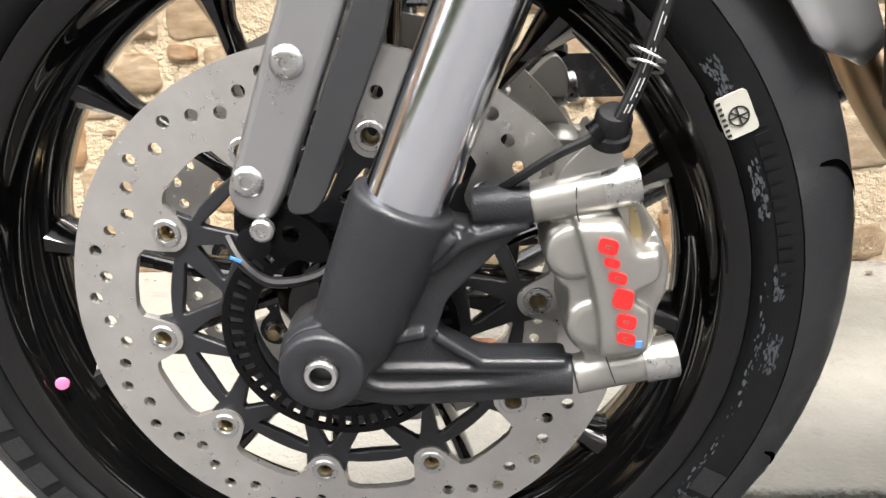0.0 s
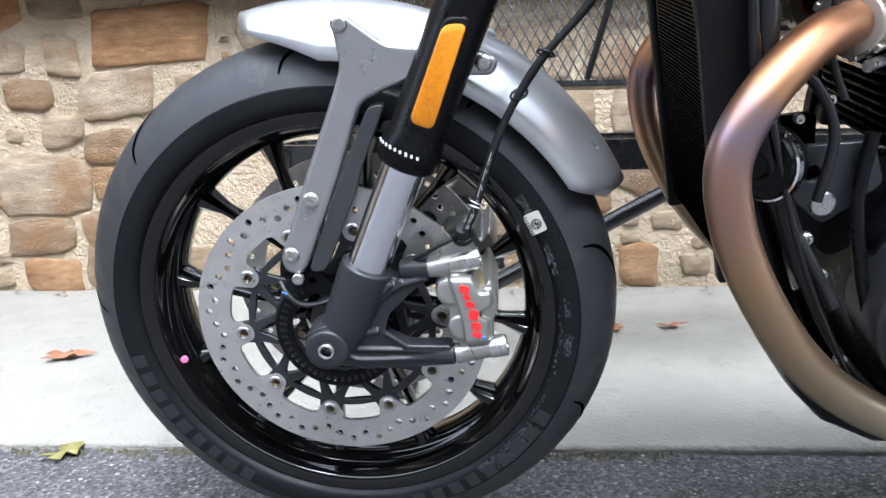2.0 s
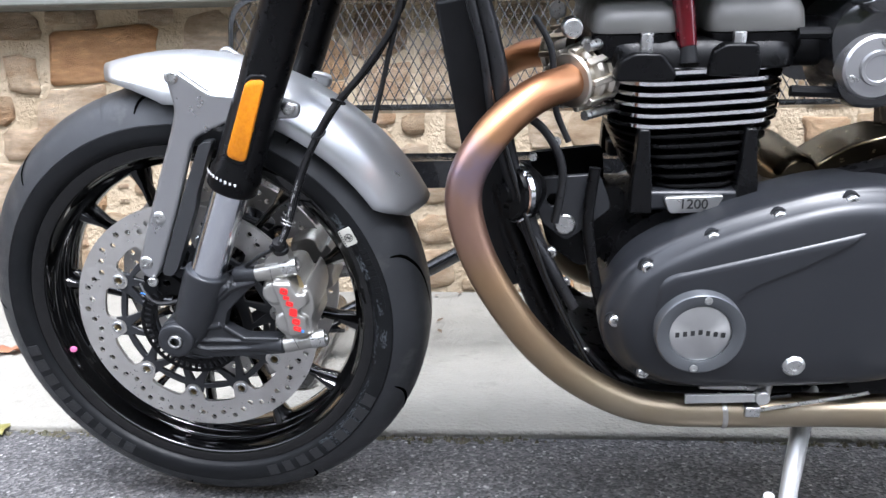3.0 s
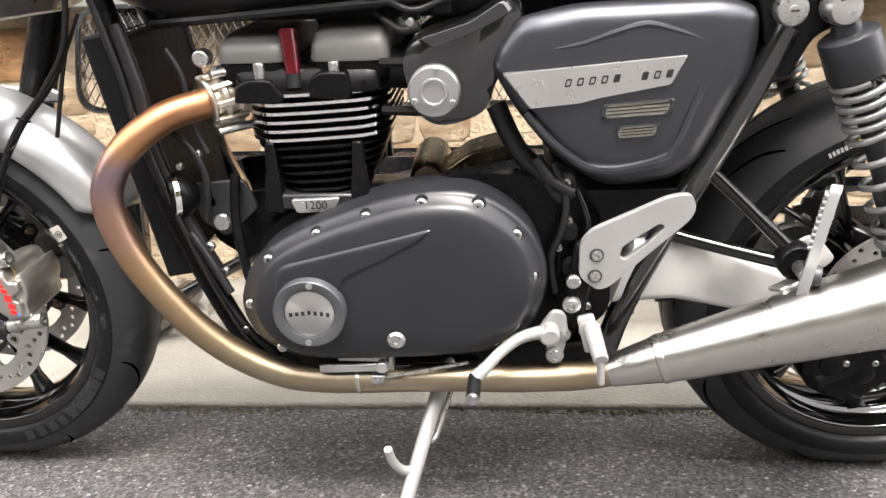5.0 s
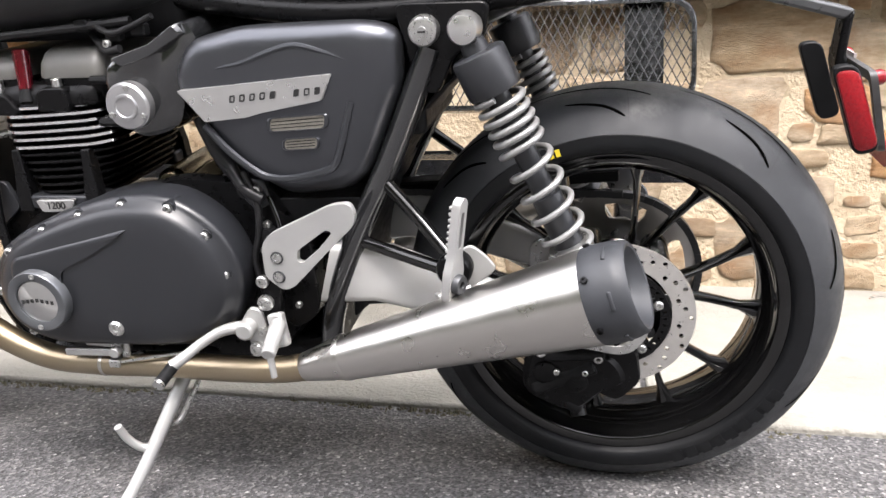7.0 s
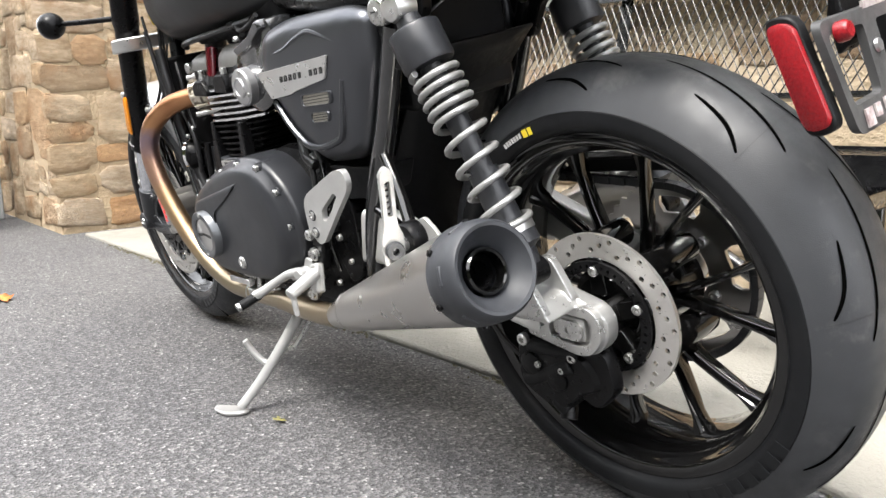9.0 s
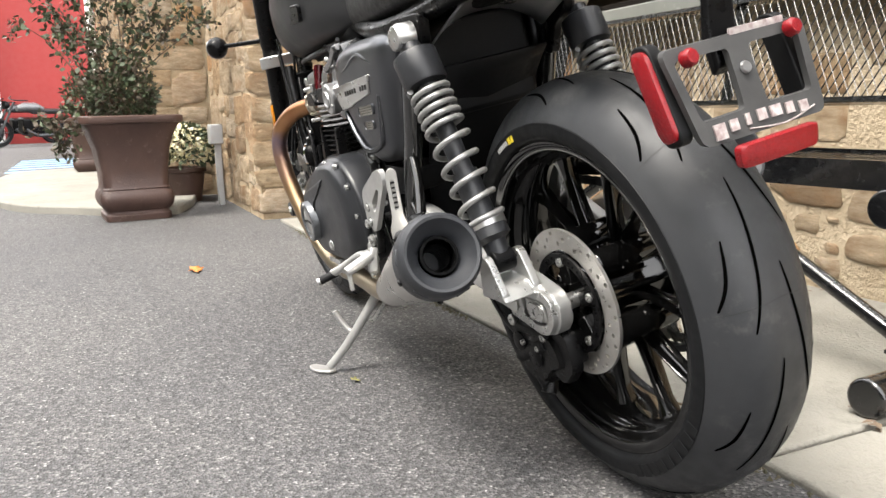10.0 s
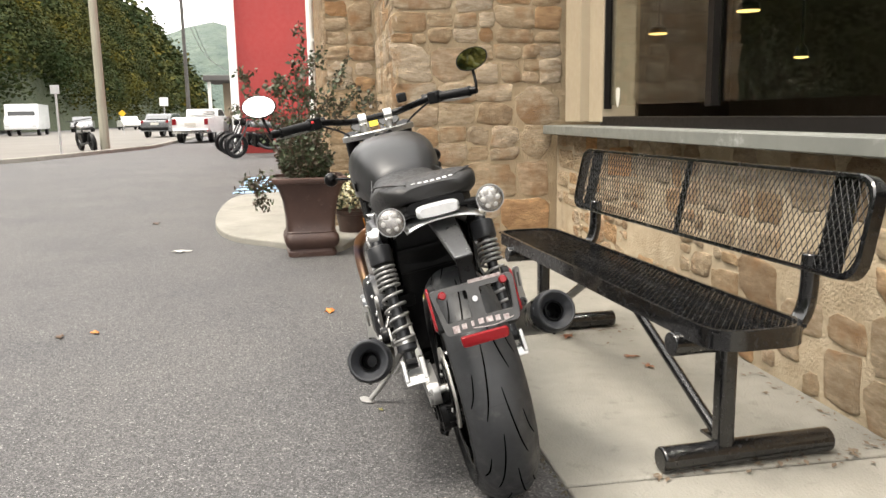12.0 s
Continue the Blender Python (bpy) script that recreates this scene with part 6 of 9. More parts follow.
# ---- hoses at the front ----
HOSE_LINE = [(0.137, -0.124, 0.437), (0.148, -0.121, 0.462), (0.160, -0.115, 0.500), (0.176, -0.107, 0.540), (0.205, -0.098, 0.590), (0.250, -0.09, 0.640), (0.288, -0.085, 0.70), (0.30, -0.07, 0.80)]
bm = bmesh.new()
tube(bm, HOSE_LINE, 0.0036, 10)
hose = part("brake_hose", bm, HOSE, moto, "black brake hose with printed marks")
line = spline(HOSE_LINE, 24)
rr = random.Random(12)
bm = bmesh.new()
for i in range(10, 60, 1):
    if i % 9 in (4, 5):
        continue
    p, q = line[i], line[i + 1]
    d = (q - p).normalized()
    for e in (-1, 1)[: rr.randint(1, 2)]:
        bar(bm, p + V((0, -0.0034, 0)) - d * 0.0009 + V((0.0009 * e, 0, 0)), p + V((0, -0.0034, 0)) + d * 0.0009 + V((0.0009 * e, 0, 0)), 0.00045, 0.0006, (0, 1, 0))
part("printed_mark", bm, GREY_INK, hose, "white printed marks", smooth=False)
bm = bmesh.new()
tube(bm, [(0.086, -0.104, 0.402), (0.096, -0.114, 0.412), (0.112, -0.119, 0.424), (0.130, -0.121, 0.434), (0.146, -0.118, 0.450), (0.163, -0.108, 0.500), (0.181, -0.100, 0.545), (0.214, -0.09, 0.596), (0.262, -0.08, 0.65), (0.305, -0.07, 0.73)], 0.0024, 8)
part("sensor_cable", bm, HOSE, moto)
bm = bmesh.new()
tube(bm, [(0.300, -0.07, 0.78), (0.285, -0.075, 0.70), (0.270, -0.085, 0.64), (0.252, -0.09, 0.575)], 0.003, 8)
part("cable", bm, HOSE, moto)
for z, c, mat, r in ((0.463, (0.149, -0.119), ZINC, 0.0007), (0.468, (0.150, -0.118), ZINC, 0.0007), (0.565, (0.190, -0.10), PLASTIC, 0.0014), (0.60, (0.214, -0.094), PLASTIC, 0.0014)):
    b = bmesh.new()
    tube(b, [(c[0] + 0.0075 * math.cos(k), c[1] + 0.007 * math.sin(k), z + 0.004 * math.sin(k + z * 90)) for k in [i * math.pi / 8 for i in range(17)]], r, 6, smooth=False)
    part("cable_tie", b, mat, hose)

# ---- yokes, handlebar, controls, mirrors ----
for z, hh, mat in ((0.742, 0.030, ALU), (0.965, 0.022, ALU)):
    b = bmesh.new()
    c = 0.036 + (z - 0.388) * 0.414
    o = smooth2([(c - 0.034, -0.128), (c + 0.03, -0.135), (c + 0.060, -0.05), (c + 0.070, 0.0), (c + 0.060, 0.05), (c + 0.03, 0.135), (c - 0.034, 0.128), (c - 0.01, 0.05), (c - 0.01, -0.05)], 4)
    loft(b, [[V((x - 0.414 * (z - zz), y, zz)) for x, y in o] for zz in (z - hh / 2, z + hh / 2)])
    part("fork_yoke", b, mat, moto, "bright alloy fork yoke", bevel=0.004)
for s in (-1, 1):
    b = bmesh.new()
    cyl(b, (0.292, s * 0.05, 0.972), (0.297, s * 0.05, 1.018), 0.016, seg=20)
    cyl(b, (0.297, s * 0.05 - 0.016, 1.026), (0.297, s * 0.05 + 0.016, 1.026), 0.023, seg=24)
    part("bar_riser", b, ALU, moto, "bright alloy handlebar riser", bevel=0.002)
bm = bmesh.new()
tube(bm, [(0.492, -0.37, 1.050), (0.40, -0.22, 1.052), (0.325, -0.13, 1.034), (0.297, -0.07, 1.026), (0.297, 0.07, 1.026), (0.325, 0.13, 1.034), (0.40, 0.22, 1.048), (0.490, 0.355, 1.042)], 0.0125, 16)
handlebar = part("handlebar", bm, SATIN, moto, "black tapered handlebar")


def widen(b, c, n, s):
    """Makes a round mirror a wide oval, its outer end a little higher."""
    side = V((0, 0, 1)).cross(n).normalized()
    up = n.cross(side)
    wide, tall = (side + up * 0.18 * s).normalized(), (up - side * 0.18 * s).normalized()
    for v in b.verts:
        d = v.co - c
        v.co = c + n * d.dot(n) + wide * d.dot(wide) * 1.28 + tall * d.dot(tall) * 0.86


for s, e, q in ((-1, V((0.492, -0.376, 1.050)), V((0.42, -0.255, 1.052))), (1, V((0.490, 0.356, 1.042)), V((0.42, 0.250, 1.0475)))):
    d = (e - q).normalized()
    b = bmesh.new()
    lathe(b, [(0.013, 0), (0.020, 0.002), (0.0165, 0.01), (0.0165, 0.11), (0.019, 0.115), (0.019, 0.122), (0.012, 0.124)], q, d, 22)
    part("grip", b, PLASTIC, handlebar, "black rubber grip")
    b = bmesh.new()
    cyl(b, e - d * 0.006, e + d * 0.02, 0.0155, 0.013, 20)
    part("bar_end", b, SATIN, handlebar)
    b = bmesh.new()
    tube(b, [q - d * 0.05 + V((-0.035, 0, -0.008)), q + V((-0.05, 0, -0.016)), q + d * 0.07 + V((-0.040, 0, -0.02)), e + V((-0.030, 0, -0.016))], lambda t: 0.0062 - 0.001 * t, 10)
    part("lever", b, ALU, handlebar, "bright alloy lever")
    b = bmesh.new()
    box(b, q - d * 0.025, (0.04, 0.045, 0.045), Matrix.Rotation(math.atan2(d.y, d.x) - math.pi / 2, 3, "Z"))
    sw = part("switch_block", b, PLASTIC, handlebar, "black switch block", bevel=0.006)
    b = bmesh.new()
    box(b, q - d * 0.02 + V((0.022, 0, 0.008)), (0.01, 0.012, 0.008))
    part("button", b, RED_LOGO if s < 0 else PLASTIC, sw, bevel=0.002)
    b = bmesh.new()
    cyl(b, q - d * 0.075 + V((-0.02, 0, 0)), q - d * 0.04 + V((-0.03, 0, 0)), 0.018, seg=18)
    part("lever_perch", b, SATIN, handlebar, bevel=0.003)
    m_c = e + (V((0.018, -0.03, 0.105)) if s < 0 else V((0.0, 0.024, 0.112)))
    b = bmesh.new()
    tube(b, [e + d * 0.012, e + d * 0.022 + V((0, 0, 0.02)), m_c + V((-0.02, 0, -0.03)), m_c + V((-0.02, 0, -0.01))], 0.0055, 10)
    mir = part("mirror", b, SATIN, handlebar, "round bar-end mirror on a black stalk")
    n_ = V((1, -0.06, 0.26)).normalized() if s < 0 else V((1, -0.293, 0.115)).normalized()
    b = bmesh.new()
    lathe(b, [(0, -0.022), (0.02, -0.02), (0.042, -0.008), (0.0475, 0.0), (0.0465, 0.004), (0.044, 0.004)], m_c, n_, 36)
    widen(b, m_c, n_, s)
    part("mirror_shell", b, SATIN, mir)
    b = bmesh.new()
    lathe(b, [(0, 0.0032), (0.045, 0.0032), (0.045, 0.0)], m_c, n_, 36)
    widen(b, m_c, n_, s)
    part("mirror_glass", b, MIRROR, mir, "round mirror glass")
for y in (-0.055, 0.055):
    b = bmesh.new()
    ax = V((0.55, 0, 0.83))
    lathe(b, [(0, -0.05), (0.038, -0.045), (0.041, 0.0), (0.044, 0.006), (0.041, 0.010), (0.038, 0.006)], (0.235, y, 1.0), ax, 32)
    g = part("gauge", b, CHROME, moto, "round gauge in a chrome bezel")
    b = bmesh.new()
    lathe(b, [(0, 0.005), (0.038, 0.005), (0.038, 0.0)], (0.235, y, 1.0), ax, 32)
    part("dial", b, BLACK_INK, g)
bm = bmesh.new()
box(bm, (0.318, -0.012, 1.004), (0.002, 0.034, 0.022), Matrix.Rotation(radians(-20), 3, "Y"))
part("tag", bm, YELLOW_INK, moto, "small yellow tag on the clamp")
bm = bmesh.new()
box(bm, (0.325, 0.115, 1.075), (0.05, 0.034, 0.036))
part("fluid_reservoir", bm, PLASTIC, moto, "black brake fluid reservoir", bevel=0.006)
for s in (-1, 1):
    b = bmesh.new()
    tube(b, [(0.40, s * 0.21, 1.04), (0.36, s * 0.14, 1.00), (0.28, s * 0.10, 0.96), (0.22, s * 0.06, 0.90)], 0.004, 8)
    part("control_cable", b, HOSE, moto)
# front indicators
for s in (-1, 1):
    b = bmesh.new()
    tube(b, [(0.20, s * 0.115, 0.80), (0.14, s * 0.17, 0.806), (0.095, s * 0.205, 0.811)], 0.006, 10)
    ind = part("front_indicator", b, SATIN, moto, "round black front indicator on a stalk")
    b = bmesh.new()
    lathe(b, [(0, 0.024), (0.016, 0.02), (0.027, 0.006), (0.029, -0.006), (0.027, -0.012)], (0.083, s * 0.223, 0.811), (1, 0, 0), 28)
    part("shell", b, SATIN, ind)
    b = bmesh.new()
    lathe(b, [(0.0285, -0.006), (0.029, -0.012), (0.020, -0.021), (0, -0.025)], (0.083, s * 0.223, 0.811), (1, 0, 0), 28)
    part("lens", b, LED_WHITE, ind)

# ---- radiator, horn and frame ----
bm = bmesh.new()
rad = lambda x, z: V((0.352 + (0.70 - z) * 0.17 + x, 0, z))
bar(bm, rad(0, 0.70), rad(0, 0.40), 0.22, 0.034, (1, 0, 0))
radiator = part("radiator", bm, PLASTIC, moto, "black radiator behind the front wheel", bevel=0.006)
for s in (-1, 1):
    b = bmesh.new()
    bar(b, rad(-0.002, 0.71) + V((0, s * 0.112, 0)), rad(-0.002, 0.385) + V((0, s * 0.112, 0)), 0.018, 0.044, (1, 0, 0))
    part("radiator_tank", b, PLASTIC, radiator, bevel=0.004)
b_ = bmesh.new()
for i in range(75):
    z = 0.405 + i * 0.004
    box(b_, rad(-0.0175, z), (0.002, 0.20, 0.0012))
tagged(part("radiator_core", b_, DEAD_BLACK, radiator, smooth=False), kind="stuff")
bm = bmesh.new()
lathe(bm, [(0, 0.016), (0.010, 0.016), (0.012, 0.010), (0.030, 0.008), (0.033, 0.0), (0.033, -0.012), (0.02, -0.03), (0, -0.03)], (0.410, -0.125, 0.503), (-0.85, -0.62, 0.05), 32)
horn = part("horn", bm, SATIN, moto, "black disc horn with a bright rim")
bm = bmesh.new()
lathe(bm, [(0.0325, 0.004), (0.0345, 0.003), (0.0345, -0.003), (0.0325, -0.004)], (0.410, -0.125, 0.503), (-0.85, -0.62, 0.05), 32, True)
part("rim", bm, CHROME, horn)
for s in (-1, 1):
    b = bmesh.new()
    tube(b, [(0.30, s * 0.03, 0.84), (0.345, s * 0.07, 0.70), (0.385, s * 0.105, 0.52), (0.455, s * 0.115, 0.33), (0.505, s * 0.115, 0.255), (0.60, s * 0.11, 0.232), (0.90, s * 0.10, 0.250)], 0.0155, 14)
    part("frame_cradle", b, SATIN, moto, "black steel frame tube")
    b = bmesh.new()
    tube(b, [(0.30, s * 0.03, 0.86), (0.48, s * 0.045, 0.80), (0.74, s * 0.060, 0.775), (1.0, s * 0.115, 0.745), (1.17, s * 0.118, 0.745), (1.44, s * 0.10, 0.772)], 0.015, 12)
    part("frame_rail", b, SATIN, moto)
    b = bmesh.new()
    tube(b, [(1.170, s * 0.128, 0.70), (1.115, s * 0.13, 0.575), (1.053, s * 0.132, 0.455), (1.005, s * 0.125, 0.34), (0.985, s * 0.115, 0.26)], 0.0165, 14)
    part("frame_strut", b, SHROUD, moto)
    b = bmesh.new()
    tube(b, [(1.098, s * 0.135, 0.530), (1.145, s * 0.155, 0.486), (1.192, s * 0.182, 0.442)], 0.0088, 12)
    tube(b, [(1.055, s * 0.135, 0.446), (1.12, s * 0.155, 0.434), (1.192, s * 0.182, 0.424)], 0.0088, 12)
    hang = part("peg_hanger", b, GLOSS, moto, "black tubular passenger peg hanger")
    b = bmesh.new()
    lathe(b, [(0, 0.010), (0.020, 0.010), (0.023, 0.006), (0.023, -0.012), (0, -0.012)], (1.196, s * 0.190, 0.432), (0, s, 0), 28)
    part("peg_boss", b, SATIN, hang)
    b = bmesh.new()
    plate(b, round2([(1.196, 0.394), (1.210, 0.398), (1.238, 0.418), (1.248, 0.429), (1.234, 0.446), (1.216, 0.460), (1.200, 0.452)], 0.006, 3), [], min(s * 0.172, s * 0.178), max(s * 0.172, s * 0.178))
    part("peg_plate", b, ALU_PAINT, hang, "silver hanger plate behind the peg", bevel=0.002)
    b = bmesh.new()
    pu = V((0.016, 0, 0.110)).normalized()
    ph, pn = V((0.39, -s * 0.92, 0)), V((0.92, s * 0.39, 0))
    pm = lambda y, o_, v: V((1.199, s * 0.222, 0.430)) + pu * v + ph * y + pn * o_
    plate(b, round2([(-0.008, -0.028), (0.008, -0.028), (0.014, -0.020), (0.015, 0.014), (0.0085, 0.034), (0.0085, 0.104), (0.0, 0.112), (-0.0085, 0.104), (-0.0095, 0.034), (-0.015, 0.014), (-0.014, -0.020)], 0.005, 3), [round2([(-0.0032, 0.045), (0.0032, 0.045), (0.0032, 0.092), (-0.0032, 0.092)], 0.003, 3)], -0.006, 0.006, pm)
    peg = part("passenger_peg", b, ALU_PAINT, moto, "folded silver passenger footpeg", bevel=0.002)
    for i in range(9):
        b = bmesh.new()
        c = pm(0.0, -0.0068, 0.034 + 0.0080 * i)
        bar(b, c - ph * 0.0085, c + ph * 0.0085, 0.0045, 0.0062, pn)
        part("tooth", b, ALU_PAINT, peg, bevel=0.0012)
    b = bmesh.new()
    lathe(b, [(0.004, 0.004), (0.005, 0.009), (0.011, 0.009), (0.0125, 0.006), (0.0125, -0.012), (0.004, -0.012)], pm(0, 0.006, -0.002), pn, 20, True)
    part("peg_pivot_cap", b, STRUT_DARK, peg)
    b = bmesh.new()
    cyl(b, (1.197, s * 0.195, 0.428), (1.197, s * 0.226, 0.428), 0.009, seg=16)
    part("peg_pivot", b, ZINC, peg, bevel=0.001)

# cables, hoses and bolts between the radiator and the engine
for name_, pts_, r_, mat_ in (("coolant_hose", [(0.372, -0.118, 0.720), (0.392, -0.128, 0.640), (0.400, -0.13, 0.56), (0.425, -0.128, 0.47), (0.46, -0.13, 0.39)], 0.0105, HOSE),
                              ("wiring_loom", [(0.352, -0.128, 0.760), (0.376, -0.135, 0.66), (0.388, -0.138, 0.58), (0.412, -0.138, 0.50), (0.440, -0.14, 0.42), (0.482, -0.15, 0.335), (0.53, -0.155, 0.28)], 0.0045, HOSE),
                              ("clutch_cable", [(0.340, -0.122, 0.79), (0.366, -0.130, 0.69), (0.40, -0.142, 0.56), (0.436, -0.150, 0.44), (0.472, -0.158, 0.355), (0.512, -0.165, 0.29), (0.58, -0.172, 0.258), (0.66, -0.178, 0.268), (0.72, -0.182, 0.280)], 0.0032, GLOSS),
                              ("oil_pipe", [(0.498, -0.125, 0.53), (0.492, -0.13, 0.47), (0.50, -0.14, 0.41), (0.512, -0.15, 0.36)], 0.0065, SATIN)):
    b = bmesh.new()
    tube(b, pts_, r_, 10)
    part(name_, b, mat_, moto)
for pts_, r_ in (([(0.700, -0.105, 0.742), (0.735, -0.118, 0.728), (0.765, -0.115, 0.735), (0.800, -0.118, 0.748)], 0.0042), ([(0.690, -0.090, 0.725), (0.720, -0.112, 0.705), (0.745, -0.118, 0.708)], 0.0055), ([(0.400, -0.120, 0.60), (0.440, -0.128, 0.575), (0.462, -0.132, 0.530), (0.455, -0.134, 0.470)], 0.0048), ([(0.430, -0.115, 0.690), (0.448, -0.122, 0.655), (0.452, -0.124, 0.600), (0.468, -0.128, 0.560)], 0.0035), ([(0.418, -0.130, 0.470), (0.448, -0.140, 0.425), (0.478, -0.150, 0.372)], 0.0062)):
    b = bmesh.new()
    tube(b, pts_, r_, 10)
    part("cable", b, HOSE, moto)
for p_, r_ in (((0.735, -0.128, 0.716), 0.005), ((0.452, -0.128, 0.432), 0.0065), ((0.470, -0.132, 0.398), 0.005), ((0.430, -0.130, 0.545), 0.0045), ((0.492, -0.150, 0.318), 0.006), ((0.455, -0.126, 0.560), 0.005)):
    bolt(moto, ZINC, p_, (0, -1, 0), r_, 0.006, "frame_bolt")
b = bmesh.new()
plate(b, round2([(0.432, 0.515), (0.505, 0.520), (0.520, 0.480), (0.470, 0.440), (0.440, 0.465)], 0.008, 3), [ring2(0.455, 0.490, 0.008, 12)], -0.116, -0.108)
part("horn_bracket", b, CAST_BLACK, moto, bevel=0.002)
b = bmesh.new()
bar(b, (0.60, -0.196, 0.282), (0.682, -0.196, 0.285), 0.004, 0.011)
cyl(b, (0.683, -0.190, 0.286), (0.683, -0.202, 0.286), 0.008, seg=16)
part("link_plate", b, ALU_PAINT, moto, "small silver link plate", bevel=0.001)
b = bmesh.new()
box(b, (0.676, -0.190, 0.2655), (0.017, 0.016, 0.013))
part("cable_clip", b, ZINC, moto, bevel=0.002)
b = bmesh.new()
tube(b, [(0.684, -0.195, 0.268), (0.74, -0.196, 0.280), (0.797, -0.196, 0.292)], 0.0022, 8)
part("shift_rod", b, ZINC, moto)

# ---- engine ----
bm = bmesh.new()
case = round2([(0.515, 0.33), (0.54, 0.265), (0.62, 0.245), (0.90, 0.25), (0.965, 0.31), (0.965, 0.45), (0.90, 0.525), (0.80, 0.535), (0.70, 0.505), (0.56, 0.484), (0.51, 0.44)], 0.03, 4)
loft(bm, [[V((x, y, min(z, top))) for x, z in grow2(case, k)] for y, k, top in ((-0.128, 0.975, 1.0), (-0.11, 1.0, 1.0), (-0.08, 1.0, 0.500), (0.0, 1.0, 0.480), (0.11, 1.0, 0.452), (0.128, 0.975, 0.448))])
engine = part("crankcase", bm, SATIN, moto, "black engine crankcase")
COVER = smooth2([(0.503, 0.365), (0.513, 0.410), (0.540, 0.447), (0.592, 0.477), (0.668, 0.505), (0.742, 0.523), (0.812, 0.520), (0.866, 0.486), (0.893, 0.440), (0.898, 0.395), (0.880, 0.342), (0.835, 0.306), (0.760, 0.294), (0.660, 0.290), (0.580, 0.292), (0.525, 0.318)], 5)
for s in (-1, 1):
    b = bmesh.new()
    CC = (0.70, 0.405 if s < 0 else 0.375)
    dome(b, COVER if s < 0 else [(x, 0.292 + (z - 0.292) * 0.66) for x, z in COVER], [(s * y, k) for y, k in ((0.110, 0.985), (0.150, 0.995), (0.176, 1.0), (0.183, 0.992), (0.186, 0.965), (0.188, 0.94), (0.198, 0.905), (0.205, 0.86), (0.209, 0.76), (0.211, 0.5))], CC)
    cover = part("engine_cover", b, COVER_BLACK, moto, "matte black engine side cover", angle=50)
    if s < 0:
        b = bmesh.new()
        loft(b, [[V((x, y, z)) for x, z in grow2(round2([(0.560, 0.436), (0.765, 0.488), (0.700, 0.452), (0.640, 0.425), (0.640, 0.36), (0.60, 0.325), (0.555, 0.36)], 0.02, 4), k)] for y, k in ((-0.2000, 1.05), (-0.2100, 1.0), (-0.2128, 0.93), (-0.2134, 0.86))])
        part("cover_ridge", b, COVER_BLACK, cover, angle=60)
    em = (0.601, 0.379)
    b = bmesh.new()
    lathe(b, [(0.032, 0.0125), (0.034, 0.014), (0.0445, 0.014), (0.046, 0.012), (0.046, -0.02), (0.032, -0.02)], (em[0], s * 0.2125, em[1]), (0, s, 0), 48, True)
    ring = part("badge_ring", b, RING_GREY, cover, "grey ring round the engine badge")
    b = bmesh.new()
    lathe(b, [(0, 0.0115), (0.030, 0.0115), (0.0325, 0.010), (0.0325, -0.02), (0, -0.02)], (em[0], s * 0.2125, em[1]), (0, s, 0), 40)
    part("badge", b, BADGE, cover, "bright turned aluminium engine badge")
    for i in range(7):
        b = bmesh.new()
        box(b, (em[0] - 0.0235 + 0.0078 * i, s * 0.2245, em[1] + 0.002 - 0.0010 * abs(i - 3)), (0.0040, 0.001, 0.0054))
        part("lettering_bar", b, BLACK_INK, cover)
    for q in (-1, 1):
        bolt(cover, ZINC, (em[0] + 0.004 * q, s * 0.2262, em[1] + 0.0395 * q), (0, s, 0), 0.0042, 0.002)
    for (x, z) in () if s > 0 else ((0.513, 0.377), (0.545, 0.441), (0.611, 0.475), (0.676, 0.498), (0.746, 0.515), (0.816, 0.512), (0.863, 0.472), (0.883, 0.415), (0.869, 0.362), (0.835, 0.321), (0.745, 0.308), (0.684, 0.302), (0.548, 0.311)):
        k = 0.974
        b = bmesh.new()
        cyl(b, (CC[0] + (x - CC[0]) * k, s * 0.165, CC[1] + (z - CC[1]) * k), (CC[0] + (x - CC[0]) * k, s * 0.190, CC[1] + (z - CC[1]) * k), 0.0105, 0.0092, 18)
        part("bolt_boss", b, COVER_BLACK, cover)
        bolt(cover, ZINC, (CC[0] + (x - CC[0]) * k, s * 0.190, CC[1] + (z - CC[1]) * k), (0, s, 0), 0.0066, 0.006)
    b = bmesh.new()
    lathe(b, [(0, 0.003), (0.004, 0.003), (0.0045, 0.006), (0.009, 0.006), (0.0118, 0.003), (0.0122, -0.004)], (0.706, s * 0.2085, 0.334), (0, s, 0), 24)
    part("oil_plug", b, ZINC, cover)
